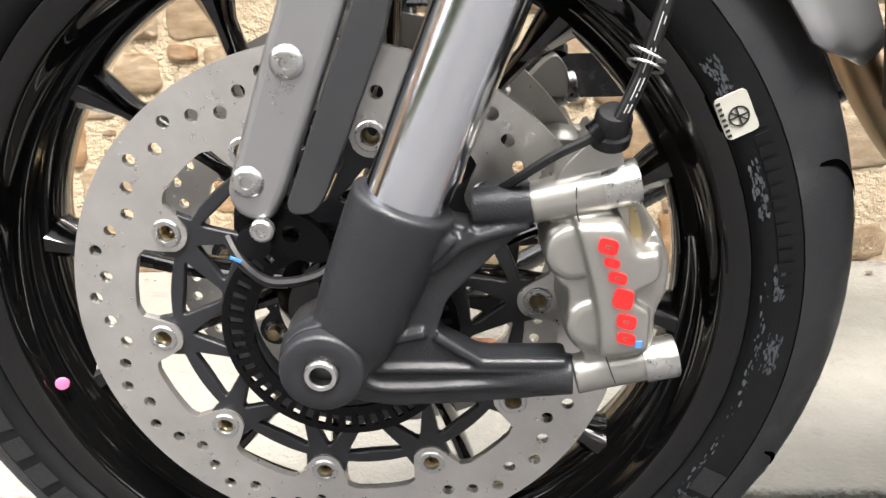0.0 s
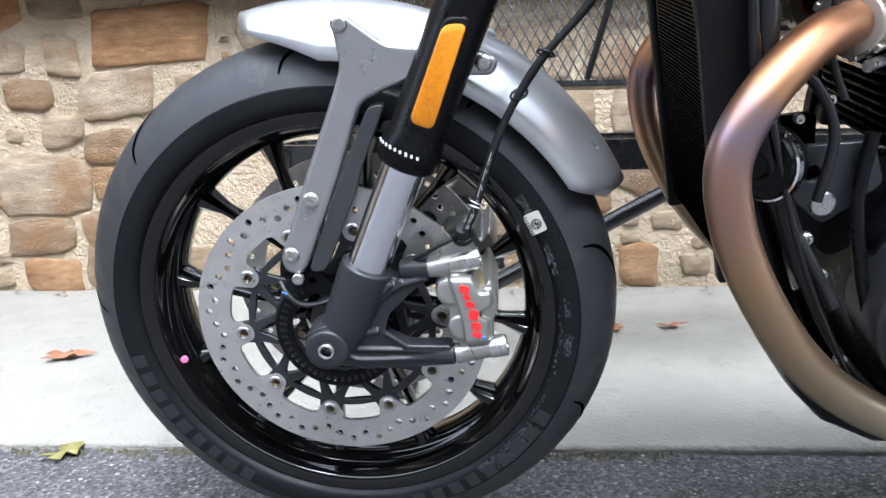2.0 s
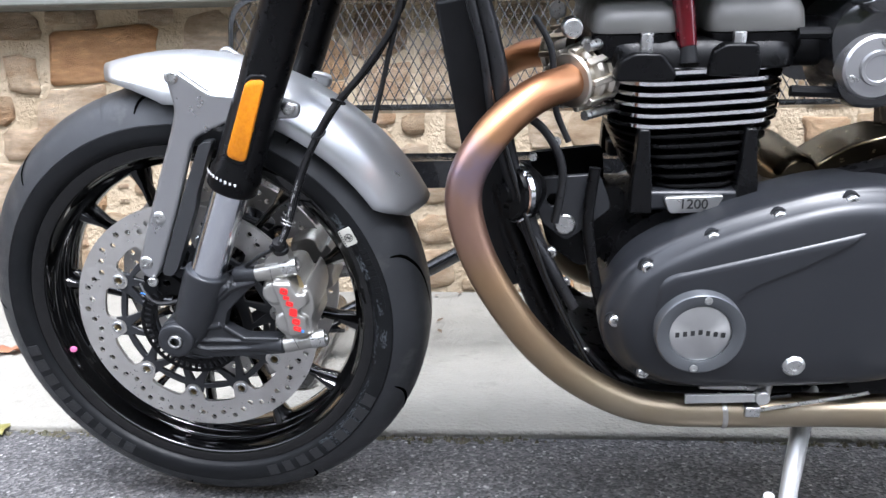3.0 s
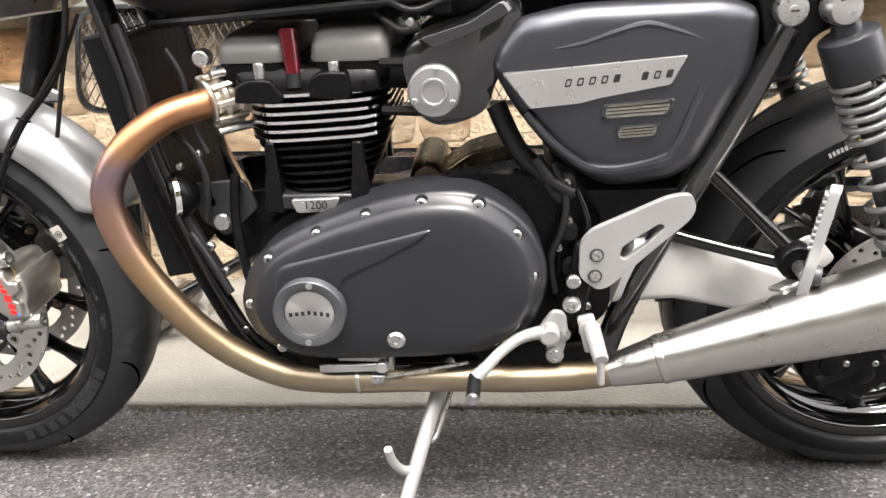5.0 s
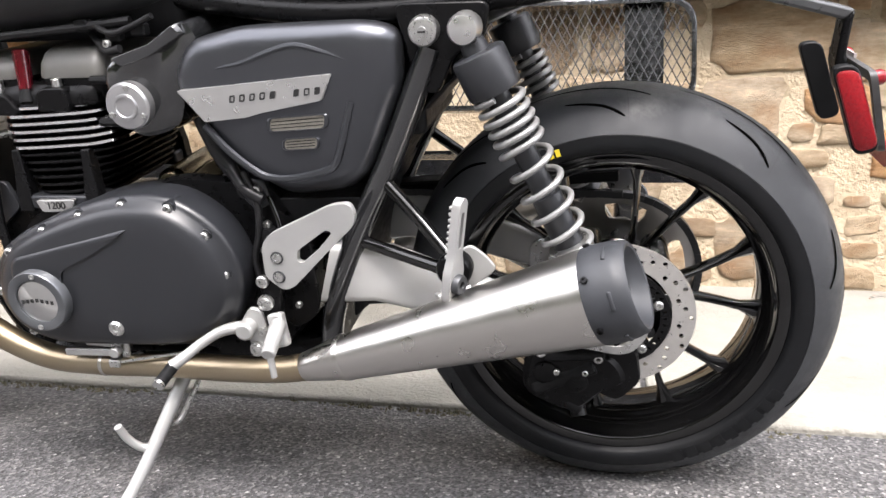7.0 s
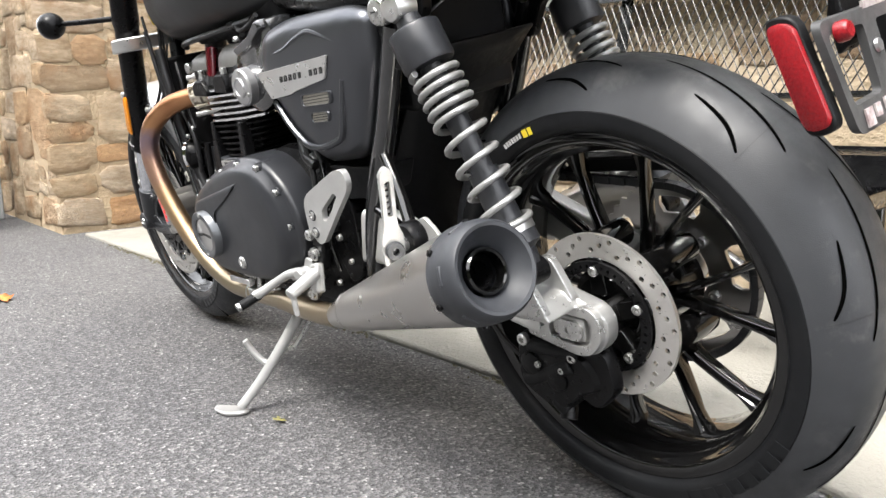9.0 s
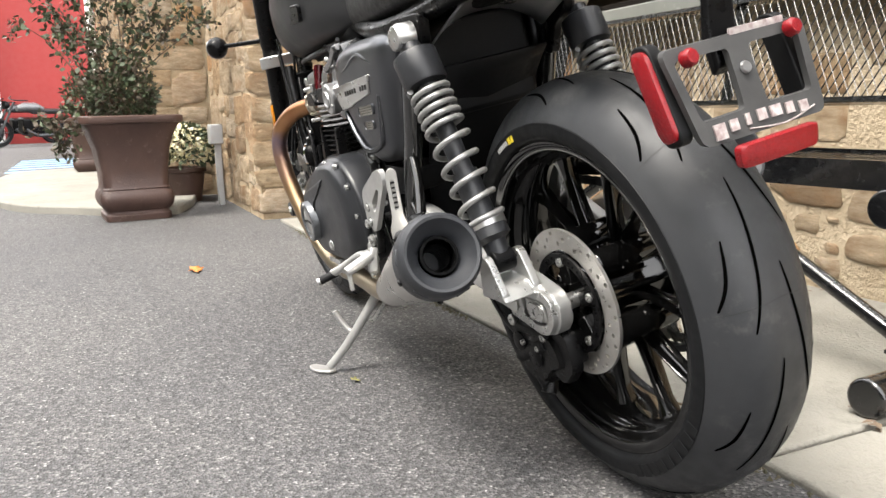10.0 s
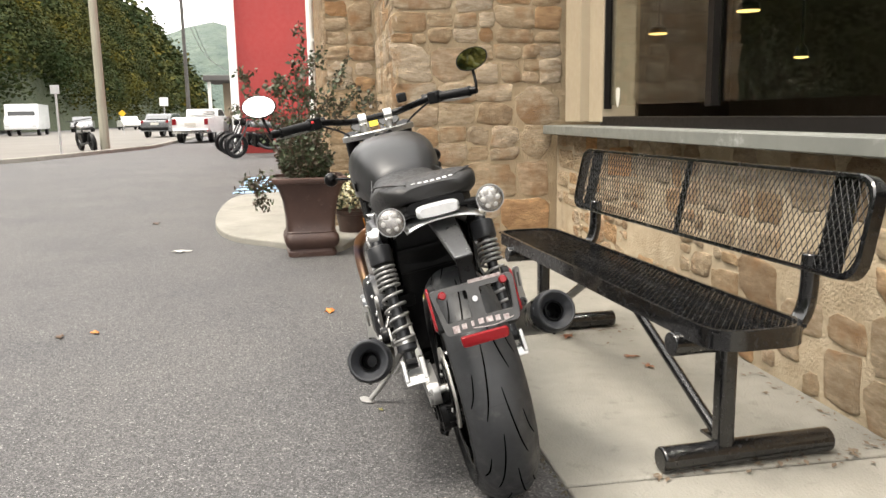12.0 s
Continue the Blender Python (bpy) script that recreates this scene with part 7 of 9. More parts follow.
# cylinders and head
bm = bmesh.new()
loft(bm, [[V((x, y, z)) for x, y in round2([(a, -0.105), (c, -0.105), (c, 0.105), (a, 0.105)], 0.03, 4)] for z, a, c in ((0.49, 0.56, 0.655), (0.56, 0.55, 0.665), (0.65, 0.545, 0.672))])
cylinders = part("cylinder_block", bm, SATIN, moto, "black finned cylinder block")
FINS = 13
for i in range(FINS):
    z = 0.6325 - i * 0.0112
    k = max(0, i - 5) / (FINS - 6)
    a, c = 0.514 + 0.036 * k, 0.694 - 0.034 * k
    b = bmesh.new()
    half = [(a, -0.072), (a + 0.010, -0.104), (a + 0.036, -0.129), (a + 0.090, -0.128), (c - 0.020, -0.119), (c + 0.006, -0.088)]
    o = round2(half + [(x, -y) for x, y in half[::-1]], 0.02, 3)
    loft(b, [[V((x, y, z + h + (x - 0.605) * 0.03)) for x, y in grow2(o, kk)] for h, kk in ((0.0016, 0.985), (0.0008, 1.0), (-0.0014, 1.0), (-0.0022, 0.985))])
    fin = part("cooling_fin", b, SATIN, cylinders)
    if i < 6:
        b = bmesh.new()
        rings = [[V((x, y, z + h + (x - 0.605) * 0.03)) for x, y in grow2(o, kk)] for h, kk in ((0.0018, 0.985), (0.0018, 1.007), (-0.0020, 1.007), (-0.0020, 0.985))]
        loft(b, rings + [rings[0]], True, False)
        part("machined_edge", b, CHROME, fin, "bright machined fin edge")
bm = bmesh.new()
loft(bm, [[V((x, y, z)) for x, y in round2([(a, -h), (c, -h), (c, h), (a, h)], 0.025, 4)] for z, a, c, h in ((0.634, 0.512, 0.698, 0.128), (0.652, 0.508, 0.70, 0.124), (0.664, 0.497, 0.703, 0.112))])
head = part("cylinder_head", bm, SATIN, moto, "black cylinder head", bevel=0.003)
for x0, x1, top in ((0.492, 0.578, 0.702), (0.608, 0.706, 0.709)):
    o = [(x0, -0.116), (x1, -0.116), (x1, 0.116), (x0, 0.116)]
    b = bmesh.new()
    loft(b, [[V((x, y, z)) for x, y in grow2(round2(o, 0.018, 4), k)] for z, k in ((0.640, 0.96), (0.655, 1.0), (0.670, 1.0))])
    base_ = part("cam_cover_base", b, SATIN, head, bevel=0.002)
    b = bmesh.new()
    loft(b, [[V((x, y, z)) for x, y in grow2(round2(o, 0.018, 4), k)] for z, k in ((0.6705, 1.015), (0.674, 1.02), (0.690, 0.985), (top - 0.006, 0.90), (top, 0.80))])
    part("cam_cover", b, GREY_COVER, head, "matte grey cam cover", angle=55)
for s in (-1, 1):
    b = bmesh.new()
    cyl(b, (0.587, s * 0.119, 0.655), (0.581, s * 0.104, 0.708), 0.0095, 0.0115, 14)
    part("plug_cap", b, RED_ANO, head, "dark red spark plug cap", bevel=0.002)
    b = bmesh.new()
    cyl(b, (0.588, s * 0.123, 0.640), (0.587, s * 0.119, 0.657), 0.011, 0.0085, 14)
    part("plug_boot", b, PLASTIC, head)
    for x, lug in ((0.545, [(0.512, 0.624), (0.516, 0.645), (0.531, 0.6525), (0.560, 0.652), (0.576, 0.631), (0.573, 0.622)]), (0.638, [(0.606, 0.628), (0.610, 0.6535), (0.622, 0.6605), (0.655, 0.660), (0.660, 0.640), (0.658, 0.626)])):
        b = bmesh.new()
        loft(b, [[V((q, s * y, z)) for q, z in grow2(round2(lug, 0.004, 3), k)] for y, k in ((0.105, 1.0), (0.130, 1.0), (0.1335, 0.92))])
        part("head_lug", b, SATIN, head, bevel=0.0015)
        b = bmesh.new()
        cyl(b, (x, s * 0.120, 0.650), (x, s * 0.120, 0.671), 0.0072, seg=6)
        part("head_nut", b, ZINC, head, bevel=0.001)
    b = bmesh.new()
    cyl(b, (0.470, s * 0.093, 0.676), (0.470, s * 0.114, 0.676), 0.0115, 0.0105, 20)
    mb = part("engine_mount", b, ZINC, moto, "bright engine mounting bolt", bevel=0.002)
    b = bmesh.new()
    cyl(b, (0.468, s * 0.098, 0.461), (0.468, s * 0.119, 0.461), 0.0135, 0.012, 20)
    part("engine_mount", b, ZINC, moto, "bright engine mounting bolt", bevel=0.002)
    b = bmesh.new()
    plate(b, round2([(0.435, 0.49), (0.535, 0.50), (0.54, 0.43), (0.49, 0.40), (0.45, 0.43)], 0.01, 3), [], s * 0.098, s * 0.088)
    part("mount_plate", b, SATIN, moto)
for s in (-1, 1):
    b = bmesh.new()
    box(b, (0.604, s * 0.112, 0.494), (0.124, 0.044, 0.022))
    part("cylinder_flange", b, COVER_BLACK, cylinders, bevel=0.004)
    for x in (0.548, 0.660):
        b = bmesh.new()
        loft(b, [[V((x + q, s * (yy + d), z)) for q, d in ((-w, -0.02), (w, -0.02), (w, 0.0), (-w, 0.0))] for z, w, yy in ((0.480, 0.012, 0.136), (0.515, 0.011, 0.134), (0.540, 0.008, 0.131), (0.572, 0.006, 0.128))])
        part("cylinder_bracket", b, SATIN, cylinders, bevel=0.002)
bm = bmesh.new()
o = round2([(0.571, 0.500), (0.635, 0.502), (0.626, 0.484), (0.578, 0.482)], 0.004, 3)
loft(bm, [[V((x, y, z)) for x, z in o] for y in (-0.128, -0.141)])
plate1200 = part("capacity_plate", bm, ALU, cylinders, "small bright plate with 1200 on it", bevel=0.001)
fc = bpy.data.curves.new("digits", "FONT")
fc.body, fc.size, fc.extrude, fc.align_x, fc.align_y = "1200", 0.0155, 0.0006, "CENTER", "CENTER"
fo = new("digits_source", fc)
bpy.context.view_layer.update()
me = bpy.data.meshes.new_from_object(fo.evaluated_get(bpy.context.evaluated_depsgraph_get()))
bpy.data.objects.remove(fo)
me.materials.clear()
me.materials.append(BLACK_INK)
dg = new("digits", me)
dg.matrix_basis = pose(0.603, -0.1415, 0.4925, 90, 0, 0)
dg.parent = plate1200

bm = bmesh.new()
loft(bm, [[V((x, y, z)) for x, y in round2([(0.46, -h), (0.83, -h), (0.83, h), (0.46, h)], 0.03, 3)] for z, h in ((0.716, 0.075), (0.74, 0.092), (0.80, 0.095))])
part("airbox", bm, PLASTIC, moto, "black airbox under the tank")
bm = bmesh.new()
tube(bm, [(0.40, -0.07, 0.715), (0.47, -0.105, 0.722), (0.55, -0.112, 0.728), (0.66, -0.110, 0.735), (0.76, -0.105, 0.742)], 0.006, 8)
part("wiring_loom", bm, HOSE, moto)
for p_ in ((0.735, -0.108, 0.724), (0.690, -0.106, 0.738), (0.772, -0.106, 0.730)):
    b = bmesh.new()
    box(b, p_, (0.022, 0.016, 0.016))
    part("connector", b, PLASTIC, moto, bevel=0.003)

# throttle bodies and their glossy shroud
for s in (-1, 1):
    b = bmesh.new()
    o = smooth2([(0.722, 0.672), (0.742, 0.697), (0.800, 0.716), (0.850, 0.742), (0.868, 0.722), (0.856, 0.69), (0.836, 0.64), (0.820, 0.606), (0.772, 0.590), (0.742, 0.602), (0.728, 0.635)], 4)
    loft(b, [[V((x, s * y, z)) for x, z in grow2(o, k)] for y, k in ((0.05, 1.0), (0.115, 1.0), (0.134, 0.96), (0.140, 0.80))])
    tb = part("throttle_body", b, SHROUD, moto, "glossy black throttle body shroud")
    b = bmesh.new()
    lathe(b, [(0, 0.008), (0.0125, 0.008), (0.0135, 0.0095), (0.0165, 0.0095), (0.0175, 0.006), (0.029, 0.005), (0.0315, 0.002), (0.0315, -0.022), (0, -0.022)], (0.762, s * 0.152, 0.638), (0, s, 0), 40)
    ledge = round2([(0.742, 0.698), (0.806, 0.7165), (0.846, 0.741), (0.856, 0.727), (0.803, 0.700), (0.756, 0.687)], 0.005, 3)
    bl = bmesh.new()
    loft(bl, [[V((x, s * y, z)) for x, z in grow2(ledge, k)] for y, k in ((0.120, 1.05), (0.1425, 1.0), (0.1475, 0.90))])
    part("shroud_ledge", bl, SHROUD, tb, "raised glossy ledge", bevel=0.002)
    cap = part("throttle_cap", b, STRUT, tb, "round satin silver cap")
    for a in (80, 205, 330):
        bolt(cap, ZINC, (0.762 + 0.0255 * math.cos(radians(a)), s * 0.157, 0.638 + 0.0255 * math.sin(radians(a))), (0, s, 0), 0.0042, 0.0025)
    b = bmesh.new()
    cyl(b, (0.690, s * 0.075, 0.655), (0.745, s * 0.085, 0.655), 0.026, seg=24)
    part("intake_boot", b, PLASTIC, tb)
    b = bmesh.new()
    tube(b, [(0.695, s * 0.122, 0.668), (0.735, s * 0.125, 0.668)], 0.006, 8, smooth=False)
    part("intake_pipe", b, PLASTIC, tb)
    b = bmesh.new()
    tube(b, [(0.695, s * 0.122, 0.610), (0.745, s * 0.125, 0.608)], 0.006, 8, smooth=False)
    part("intake_pipe", b, PLASTIC, tb)

# starter motor and polished parts behind the block, coloured gold as if mirroring the wall
bm = bmesh.new()
lathe(bm, [(0, 0.075), (0.020, 0.075), (0.025, 0.070), (0.0265, 0.060), (0.0265, -0.060), (0, -0.060)], (0.742, 0.015, 0.496), (0, -1, 0), 36)
part("starter_motor", bm, GOLDEN_CHROME, moto, "polished starter motor behind the cover, gold wall reflection in its colour")
bm = bmesh.new()
plate(bm, round2([(0.768, 0.486), (0.765, 0.508), (0.800, 0.531), (0.845, 0.543), (0.872, 0.540), (0.872, 0.522), (0.835, 0.517), (0.795, 0.496)], 0.006, 3), [], -0.045, 0.030)
part("breather_cover", bm, GOLDEN_CHROME, moto, "polished breather cover, gold wall reflection in its colour", bevel=0.003)
for q, (px_, pz_, r_, h_) in enumerate(((0.921, 0.520, 0.0075, 0.012), (0.926, 0.468, 0.006, 0.008), (0.915, 0.430, 0.005, 0.006), (0.936, 0.385, 0.006, 0.006), (0.905, 0.300, 0.0055, 0.006), (0.955, 0.345, 0.005, 0.005))):
    bolt(engine, ZINC, (px_, -0.137, pz_), (0, -1, 0), r_, h_, "case_bolt")
for pts_, r_, mat_ in (([(0.905, -0.142, 0.545), (0.921, -0.150, 0.505), (0.918, -0.152, 0.460), (0.905, -0.150, 0.420), (0.910, -0.148, 0.370)], 0.0048, HOSE),
                       ([(0.935, -0.140, 0.510), (0.950, -0.152, 0.470), (0.944, -0.158, 0.430), (0.930, -0.156, 0.395), (0.936, -0.150, 0.330)], 0.0036, GLOSS),
                       ([(0.885, -0.135, 0.548), (0.905, -0.146, 0.522), (0.930, -0.148, 0.508)], 0.0085, HOSE)):
    b = bmesh.new()
    tube(b, pts_, r_, 10)
    part("cable", b, mat_, moto)
b = bmesh.new()
plate(b, round2([(0.900, 0.538), (0.932, 0.532), (0.938, 0.500), (0.915, 0.488), (0.898, 0.505)], 0.006, 3), [], -0.142, -0.128)
part("cast_lug", b, CAST_BLACK, engine, bevel=0.003)
bm = bmesh.new()
tube(bm, [(0.835, -0.10, 0.610), (0.862, -0.11, 0.555), (0.900, -0.12, 0.515), (0.925, -0.12, 0.47)], 0.013, 12)
part("coolant_hose", bm, HOSE, moto)
bm = bmesh.new()
loft(bm, [[V((x, y, z)) for x, z in round2([(0.90, 0.56), (0.955, 0.50), (0.985, 0.44), (0.985, 0.33), (0.94, 0.30), (0.91, 0.36), (0.915, 0.46)], 0.02, 3)] for y in (-0.135, 0.135)])
part("swingarm_pivot_plate", bm, SATIN, moto, bevel=0.004)
for x, z in ((0.905, 0.52), (0.928, 0.455), (0.93, 0.405)):
    b = bmesh.new()
    cyl(b, (x, -0.125, z), (x, -0.152, z), 0.012, 0.010, 16)
    part("hose_clip", b, PLASTIC, moto)

# ---- exhaust ----
for s in (-1, 1):
    b = bmesh.new()
    P = [(0.505, 0.075, 0.628), (0.470, 0.112, 0.622), (0.425, 0.150, 0.611), (0.381, 0.180, 0.576), (0.357, 0.190, 0.528), (0.364, 0.192, 0.472), (0.391, 0.190, 0.410), (0.437, 0.186, 0.342), (0.492, 0.182, 0.292), (0.560, 0.178, 0.260), (0.645, 0.176, 0.254), (0.756, 0.178, 0.258), (0.870, 0.186, 0.2625), (0.957, 0.196, 0.2745), (1.010, 0.2015, 0.2920)]
    tube(b, [(x, s * y, z) for x, y, z in P], 0.0192, 24, 6)
    hd = part("exhaust_header", b, HEAT, moto, "heat-tinted bronze exhaust header pipe")
    b = bmesh.new()
    ca, cd = V((0.4665, s * 0.112, 0.6215)), V((0.037, -s * 0.036, 0.006)).normalized()
    lathe(b, [(0.0195, 0.0), (0.0285, 0.001), (0.0300, 0.004), (0.0265, 0.007), (0.0265, 0.014), (0.0315, 0.017), (0.0330, 0.022), (0.0290, 0.026), (0.0290, 0.034), (0.0335, 0.038), (0.0335, 0.048), (0.0195, 0.050)], ca, cd, 32, True)
    cl = part("header_clamp", b, CLAMP, hd, "bright ribbed header clamp")
    _, ea, eb = frame_of(cd)
    for k in range(9):
        q = 2 * math.pi * k / 9
        n_ = ea * math.cos(q) + eb * math.sin(q)
        b = bmesh.new()
        bar(b, ca + cd * 0.004 + n_ * 0.0315, ca + cd * 0.046 + n_ * 0.0335, 0.0075, 0.006, n_)
        part("clamp_rib", b, CLAMP, cl, bevel=0.0014)
    b = bmesh.new()
    lathe(b, [(0, 0.004), (0.0050, 0.004), (0.0070, 0.0), (0.0070, -0.026), (0, -0.026)], ca + cd * 0.026 + V((0, s * 0.014, 0.036)), (-0.2, s, 0.1), 6)
    part("clamp_bolt", b, ZINC, cl)
    for q in (-1, 1):
        b = bmesh.new()
        cyl(b, (0.484, s * 0.124, 0.623 + q * 0.036), (0.522, s * 0.088, 0.625 + q * 0.036), 0.0055, seg=10)
        part("clamp_stud", b, ZINC, cl)
    b = bmesh.new()
    lathe(b, [(0.0194, 0), (0.0205, 0.002), (0.0205, 0.004), (0.0194, 0.006)], (0.645, s * 0.176, 0.254), (1, 0, 0.06), 24, True)
    part("weld_bead", b, STEEL, hd)
    u = V((0.3666, s * 0.0446, 0.1384)).normalized()
    A = V((1.0423, s * 0.2054 + 0.006 * (s + 1), 0.3038)) - u * 0.05
    b = bmesh.new()
    lathe(b, [(0.0196, -0.018), (0.0208, -0.016), (0.0225, -0.004), (0.0285, 0.036), (0.0300, 0.046)], A, u, 40)
    co = part("muffler_collar", b, STEEL, moto, "brushed steel muffler collar")
    b = bmesh.new()
    lathe(b, [(0.0296, 0.045), (0.0308, 0.047), (0.0322, 0.06), (0.0425, 0.20), (0.0515, 0.32), (0.0573, 0.400), (0.0575, 0.409)], A, u, 64)
    mf = part("muffler", b, STEEL, moto, "brushed stainless megaphone muffler")
    b = bmesh.new()
    lathe(b, [(0.0570, 0.403), (0.0582, 0.406), (0.0586, 0.418), (0.0572, 0.440), (0.0540, 0.453), (0.0505, 0.4565), (0.0465, 0.4555), (0.0380, 0.443), (0.0300, 0.435), (0.0260, 0.424), (0.0255, 0.35), (0.0, 0.35)], A, u, 56)
    ec = part("muffler_end_cap", b, CAP_BLACK, mf, "matte black muffler end cap")
    b = bmesh.new()
    lathe(b, [(0.0218, 0.438), (0.0235, 0.440), (0.0262, 0.438), (0.0262, 0.430), (0.0218, 0.420)], A, u, 40, True)
    part("outlet_ring", b, GLOSS, ec)
    b = bmesh.new()
    lathe(b, [(0.0165, 0.415), (0.0180, 0.420), (0.0195, 0.415), (0.0195, 0.355), (0.0165, 0.355)], A, u, 30, True)
    part("inner_pipe", b, SATIN, ec)
    _, a_, b2 = frame_of(u)
    for k in range(6):
        q = 2 * math.pi * (k + 0.3) / 6
        bolt(ec, SATIN, A + u * 0.412 + (a_ * math.cos(q) + b2 * math.sin(q)) * 0.0588, a_ * math.cos(q) + b2 * math.sin(q), 0.0042, 0.003)
        q += 0.5
        n_ = a_ * math.cos(q) + b2 * math.sin(q)
        t_ = u.cross(n_)
        b = bmesh.new()
        c = A + u * 0.435 + n_ * 0.0566
        bar(b, c - t_ * 0.011, c + t_ * 0.011, 0.005, 0.004, n_)
        part("cap_rib", b, CAP_BLACK, ec, bevel=0.0015)
    b = bmesh.new()
    lathe(b, [(0.0300, 0.0455), (0.0318, 0.047), (0.0326, 0.053), (0.0318, 0.056)], A, u, 40)
    part("band", b, STEEL, mf)
    b = bmesh.new()
    c0 = A + u * 0.19 + V((0, -s * 0.02, 0.045))
    bar(b, c0, (1.212, s * 0.180, 0.405), 0.006, 0.024, (1, 0, 0.3))
    part("muffler_hanger", b, ALU, mf, bevel=0.002)
    for k in (0.28, 0.055):
        b = bmesh.new()
        c0 = A + u * (k * 0.3) + V((0, -s * 0.008, -0.024 - 0.03 * k))
        box(b, c0, (0.02, 0.016, 0.012))
        part("muffler_tab", b, STEEL, mf, bevel=0.002)

# ---- side panels ----
SIDE = round2([(0.826, 0.668), (0.856, 0.718), (0.930, 0.733), (1.095, 0.736), (1.136, 0.724), (1.136, 0.662), (1.110, 0.605), (1.080, 0.540), (1.050, 0.520), (0.968, 0.512), (0.908, 0.550), (0.858, 0.612)], 0.022, 5)
for s in (-1, 1):
    b = bmesh.new()
    SC = (0.985, 0.640)
    dome(b, SIDE, [(s * y, k) for y, k in ((0.115, 0.93), (0.122, 0.99), (0.132, 1.0), (0.1415, 0.985), (0.149, 0.945), (0.1545, 0.885), (0.1582, 0.81), (0.1605, 0.70), (0.1620, 0.5), (0.1623, 0.3))], SC)
    sp = part("side_panel", b, PANEL_GREY, moto, "dark grey satin side panel", angle=60)
    b = bmesh.new()
    o = round2([(0.930, 0.505), (1.085, 0.508), (1.060, 0.460), (0.975, 0.452)], 0.012, 3)
    loft(b, [[V((x, y, z)) for x, z in o] for y in (s * 0.07, s * 0.135)])
    part("lower_panel", b, PLASTIC, sp, bevel=0.006)
    b = bmesh.new()
    o = round2([(0.8422, 0.6592), (1.0530, 0.6762), (1.0370, 0.6436), (0.9540, 0.6290), (0.9330, 0.6235), (0.8737, 0.6180)], 0.003, 3)
    loft(b, [[V((x, y, z)) for x, z in grow2(o, k)] for y, k in ((s * 0.155, 1.0), (s * 0.1645, 0.995), (s * 0.166, 0.975))])
    bd = part("name_badge", b, ALU, sp, "bright brushed name badge")
    for i in range(9):
        if i == 5:
            continue
        b = bmesh.new()
        x0 = 0.918 + i * 0.0138 + (0.004 if i > 5 else 0)
        z0 = 0.6475 + i * 0.00105
        o = [(x0 - 0.0042, z0 - 0.0046), (x0 + 0.0028, z0 - 0.0042), (x0 + 0.0048, z0 + 0.0050), (x0 - 0.0022, z0 + 0.0046)]
        hole_ = [(x0 - 0.0022, z0 - 0.0026), (x0 + 0.0018, z0 - 0.0024), (x0 + 0.0030, z0 + 0.0030), (x0 - 0.0012, z0 + 0.0028)]
        plate(b, round2(o, 0.0015, 2), [hole_] if i not in (4, 6, 8) else [], min(s * 0.1655, s * 0.1671), max(s * 0.1655, s * 0.1671))
        part("lettering_bar", b, BLACK_INK, bd)
    # raised line down the front edge, along the bottom and up
    b = bmesh.new()
    tube(b, [(0.870, s * 0.157, 0.612), (0.900, s * 0.160, 0.578), (0.932, s * 0.161, 0.552), (0.952, s * 0.161, 0.543), (0.985, s * 0.161, 0.542), (1.030, s * 0.161, 0.553), (1.046, s * 0.161, 0.566), (1.062, s * 0.160, 0.610), (1.072, s * 0.159, 0.640)], lambda t: 0.0052, 8, 5)
    part("panel_ridge", b, PANEL_GREY, sp)
    b = bmesh.new()
    tube(b, [(0.868, s * 0.1545, 0.680), (0.905, s * 0.158, 0.686), (0.935, s * 0.159, 0.691), (0.968, s * 0.159, 0.702), (0.997, s * 0.158, 0.7095), (1.016, s * 0.158, 0.709), (1.050, s * 0.158, 0.699), (1.080, s * 0.157, 0.688), (1.084, s * 0.157, 0.681), (1.050, s * 0.159, 0.677)], lambda t: 0.0030 + 0.0012 * math.sin(math.pi * t), 8, 5)
    part("panel_ridge", b, PANEL_GREY, sp)
    for quad in ([(0.9600, 0.6045), (1.0370, 0.6090), (1.0400, 0.6265), (0.9620, 0.6215)], [(0.9770, 0.5805), (1.0235, 0.5830), (1.0260, 0.5975), (0.9785, 0.5945)]):
        b = bmesh.new()
        o = round2(quad, 0.006, 4)
        loft(b, [[V((x, y, z)) for x, z in grow2(o, k)] for y, k in ((s * 0.158, 1.10), (s * 0.1640, 1.08), (s * 0.1655, 1.02), (s * 0.1655, 0.95), (s * 0.1630, 0.92))])
        vt = part("vent", b, PANEL_GREY, sp)
        b = bmesh.new()
        loft(b, [[V((x, y, z)) for x, z in grow2(o, 0.93)] for y in (s * 0.1585, s * 0.1638)])
        part("vent_gauze", b, MESH_GREY, vt, "fine steel gauze")
        for k in range(3):
            lo, hi = (V(quad[0]).lerp(V(quad[3]), (k + 1) / 4), V(quad[1]).lerp(V(quad[2]), (k + 1) / 4))
            b = bmesh.new()
            bar(b, (lo.x + 0.004, s * 0.1642, lo.y), (hi.x - 0.004, s * 0.1642, hi.y), 0.0009, 0.0010, (0, 1, 0))
            part("louvre", b, SATIN, vt)

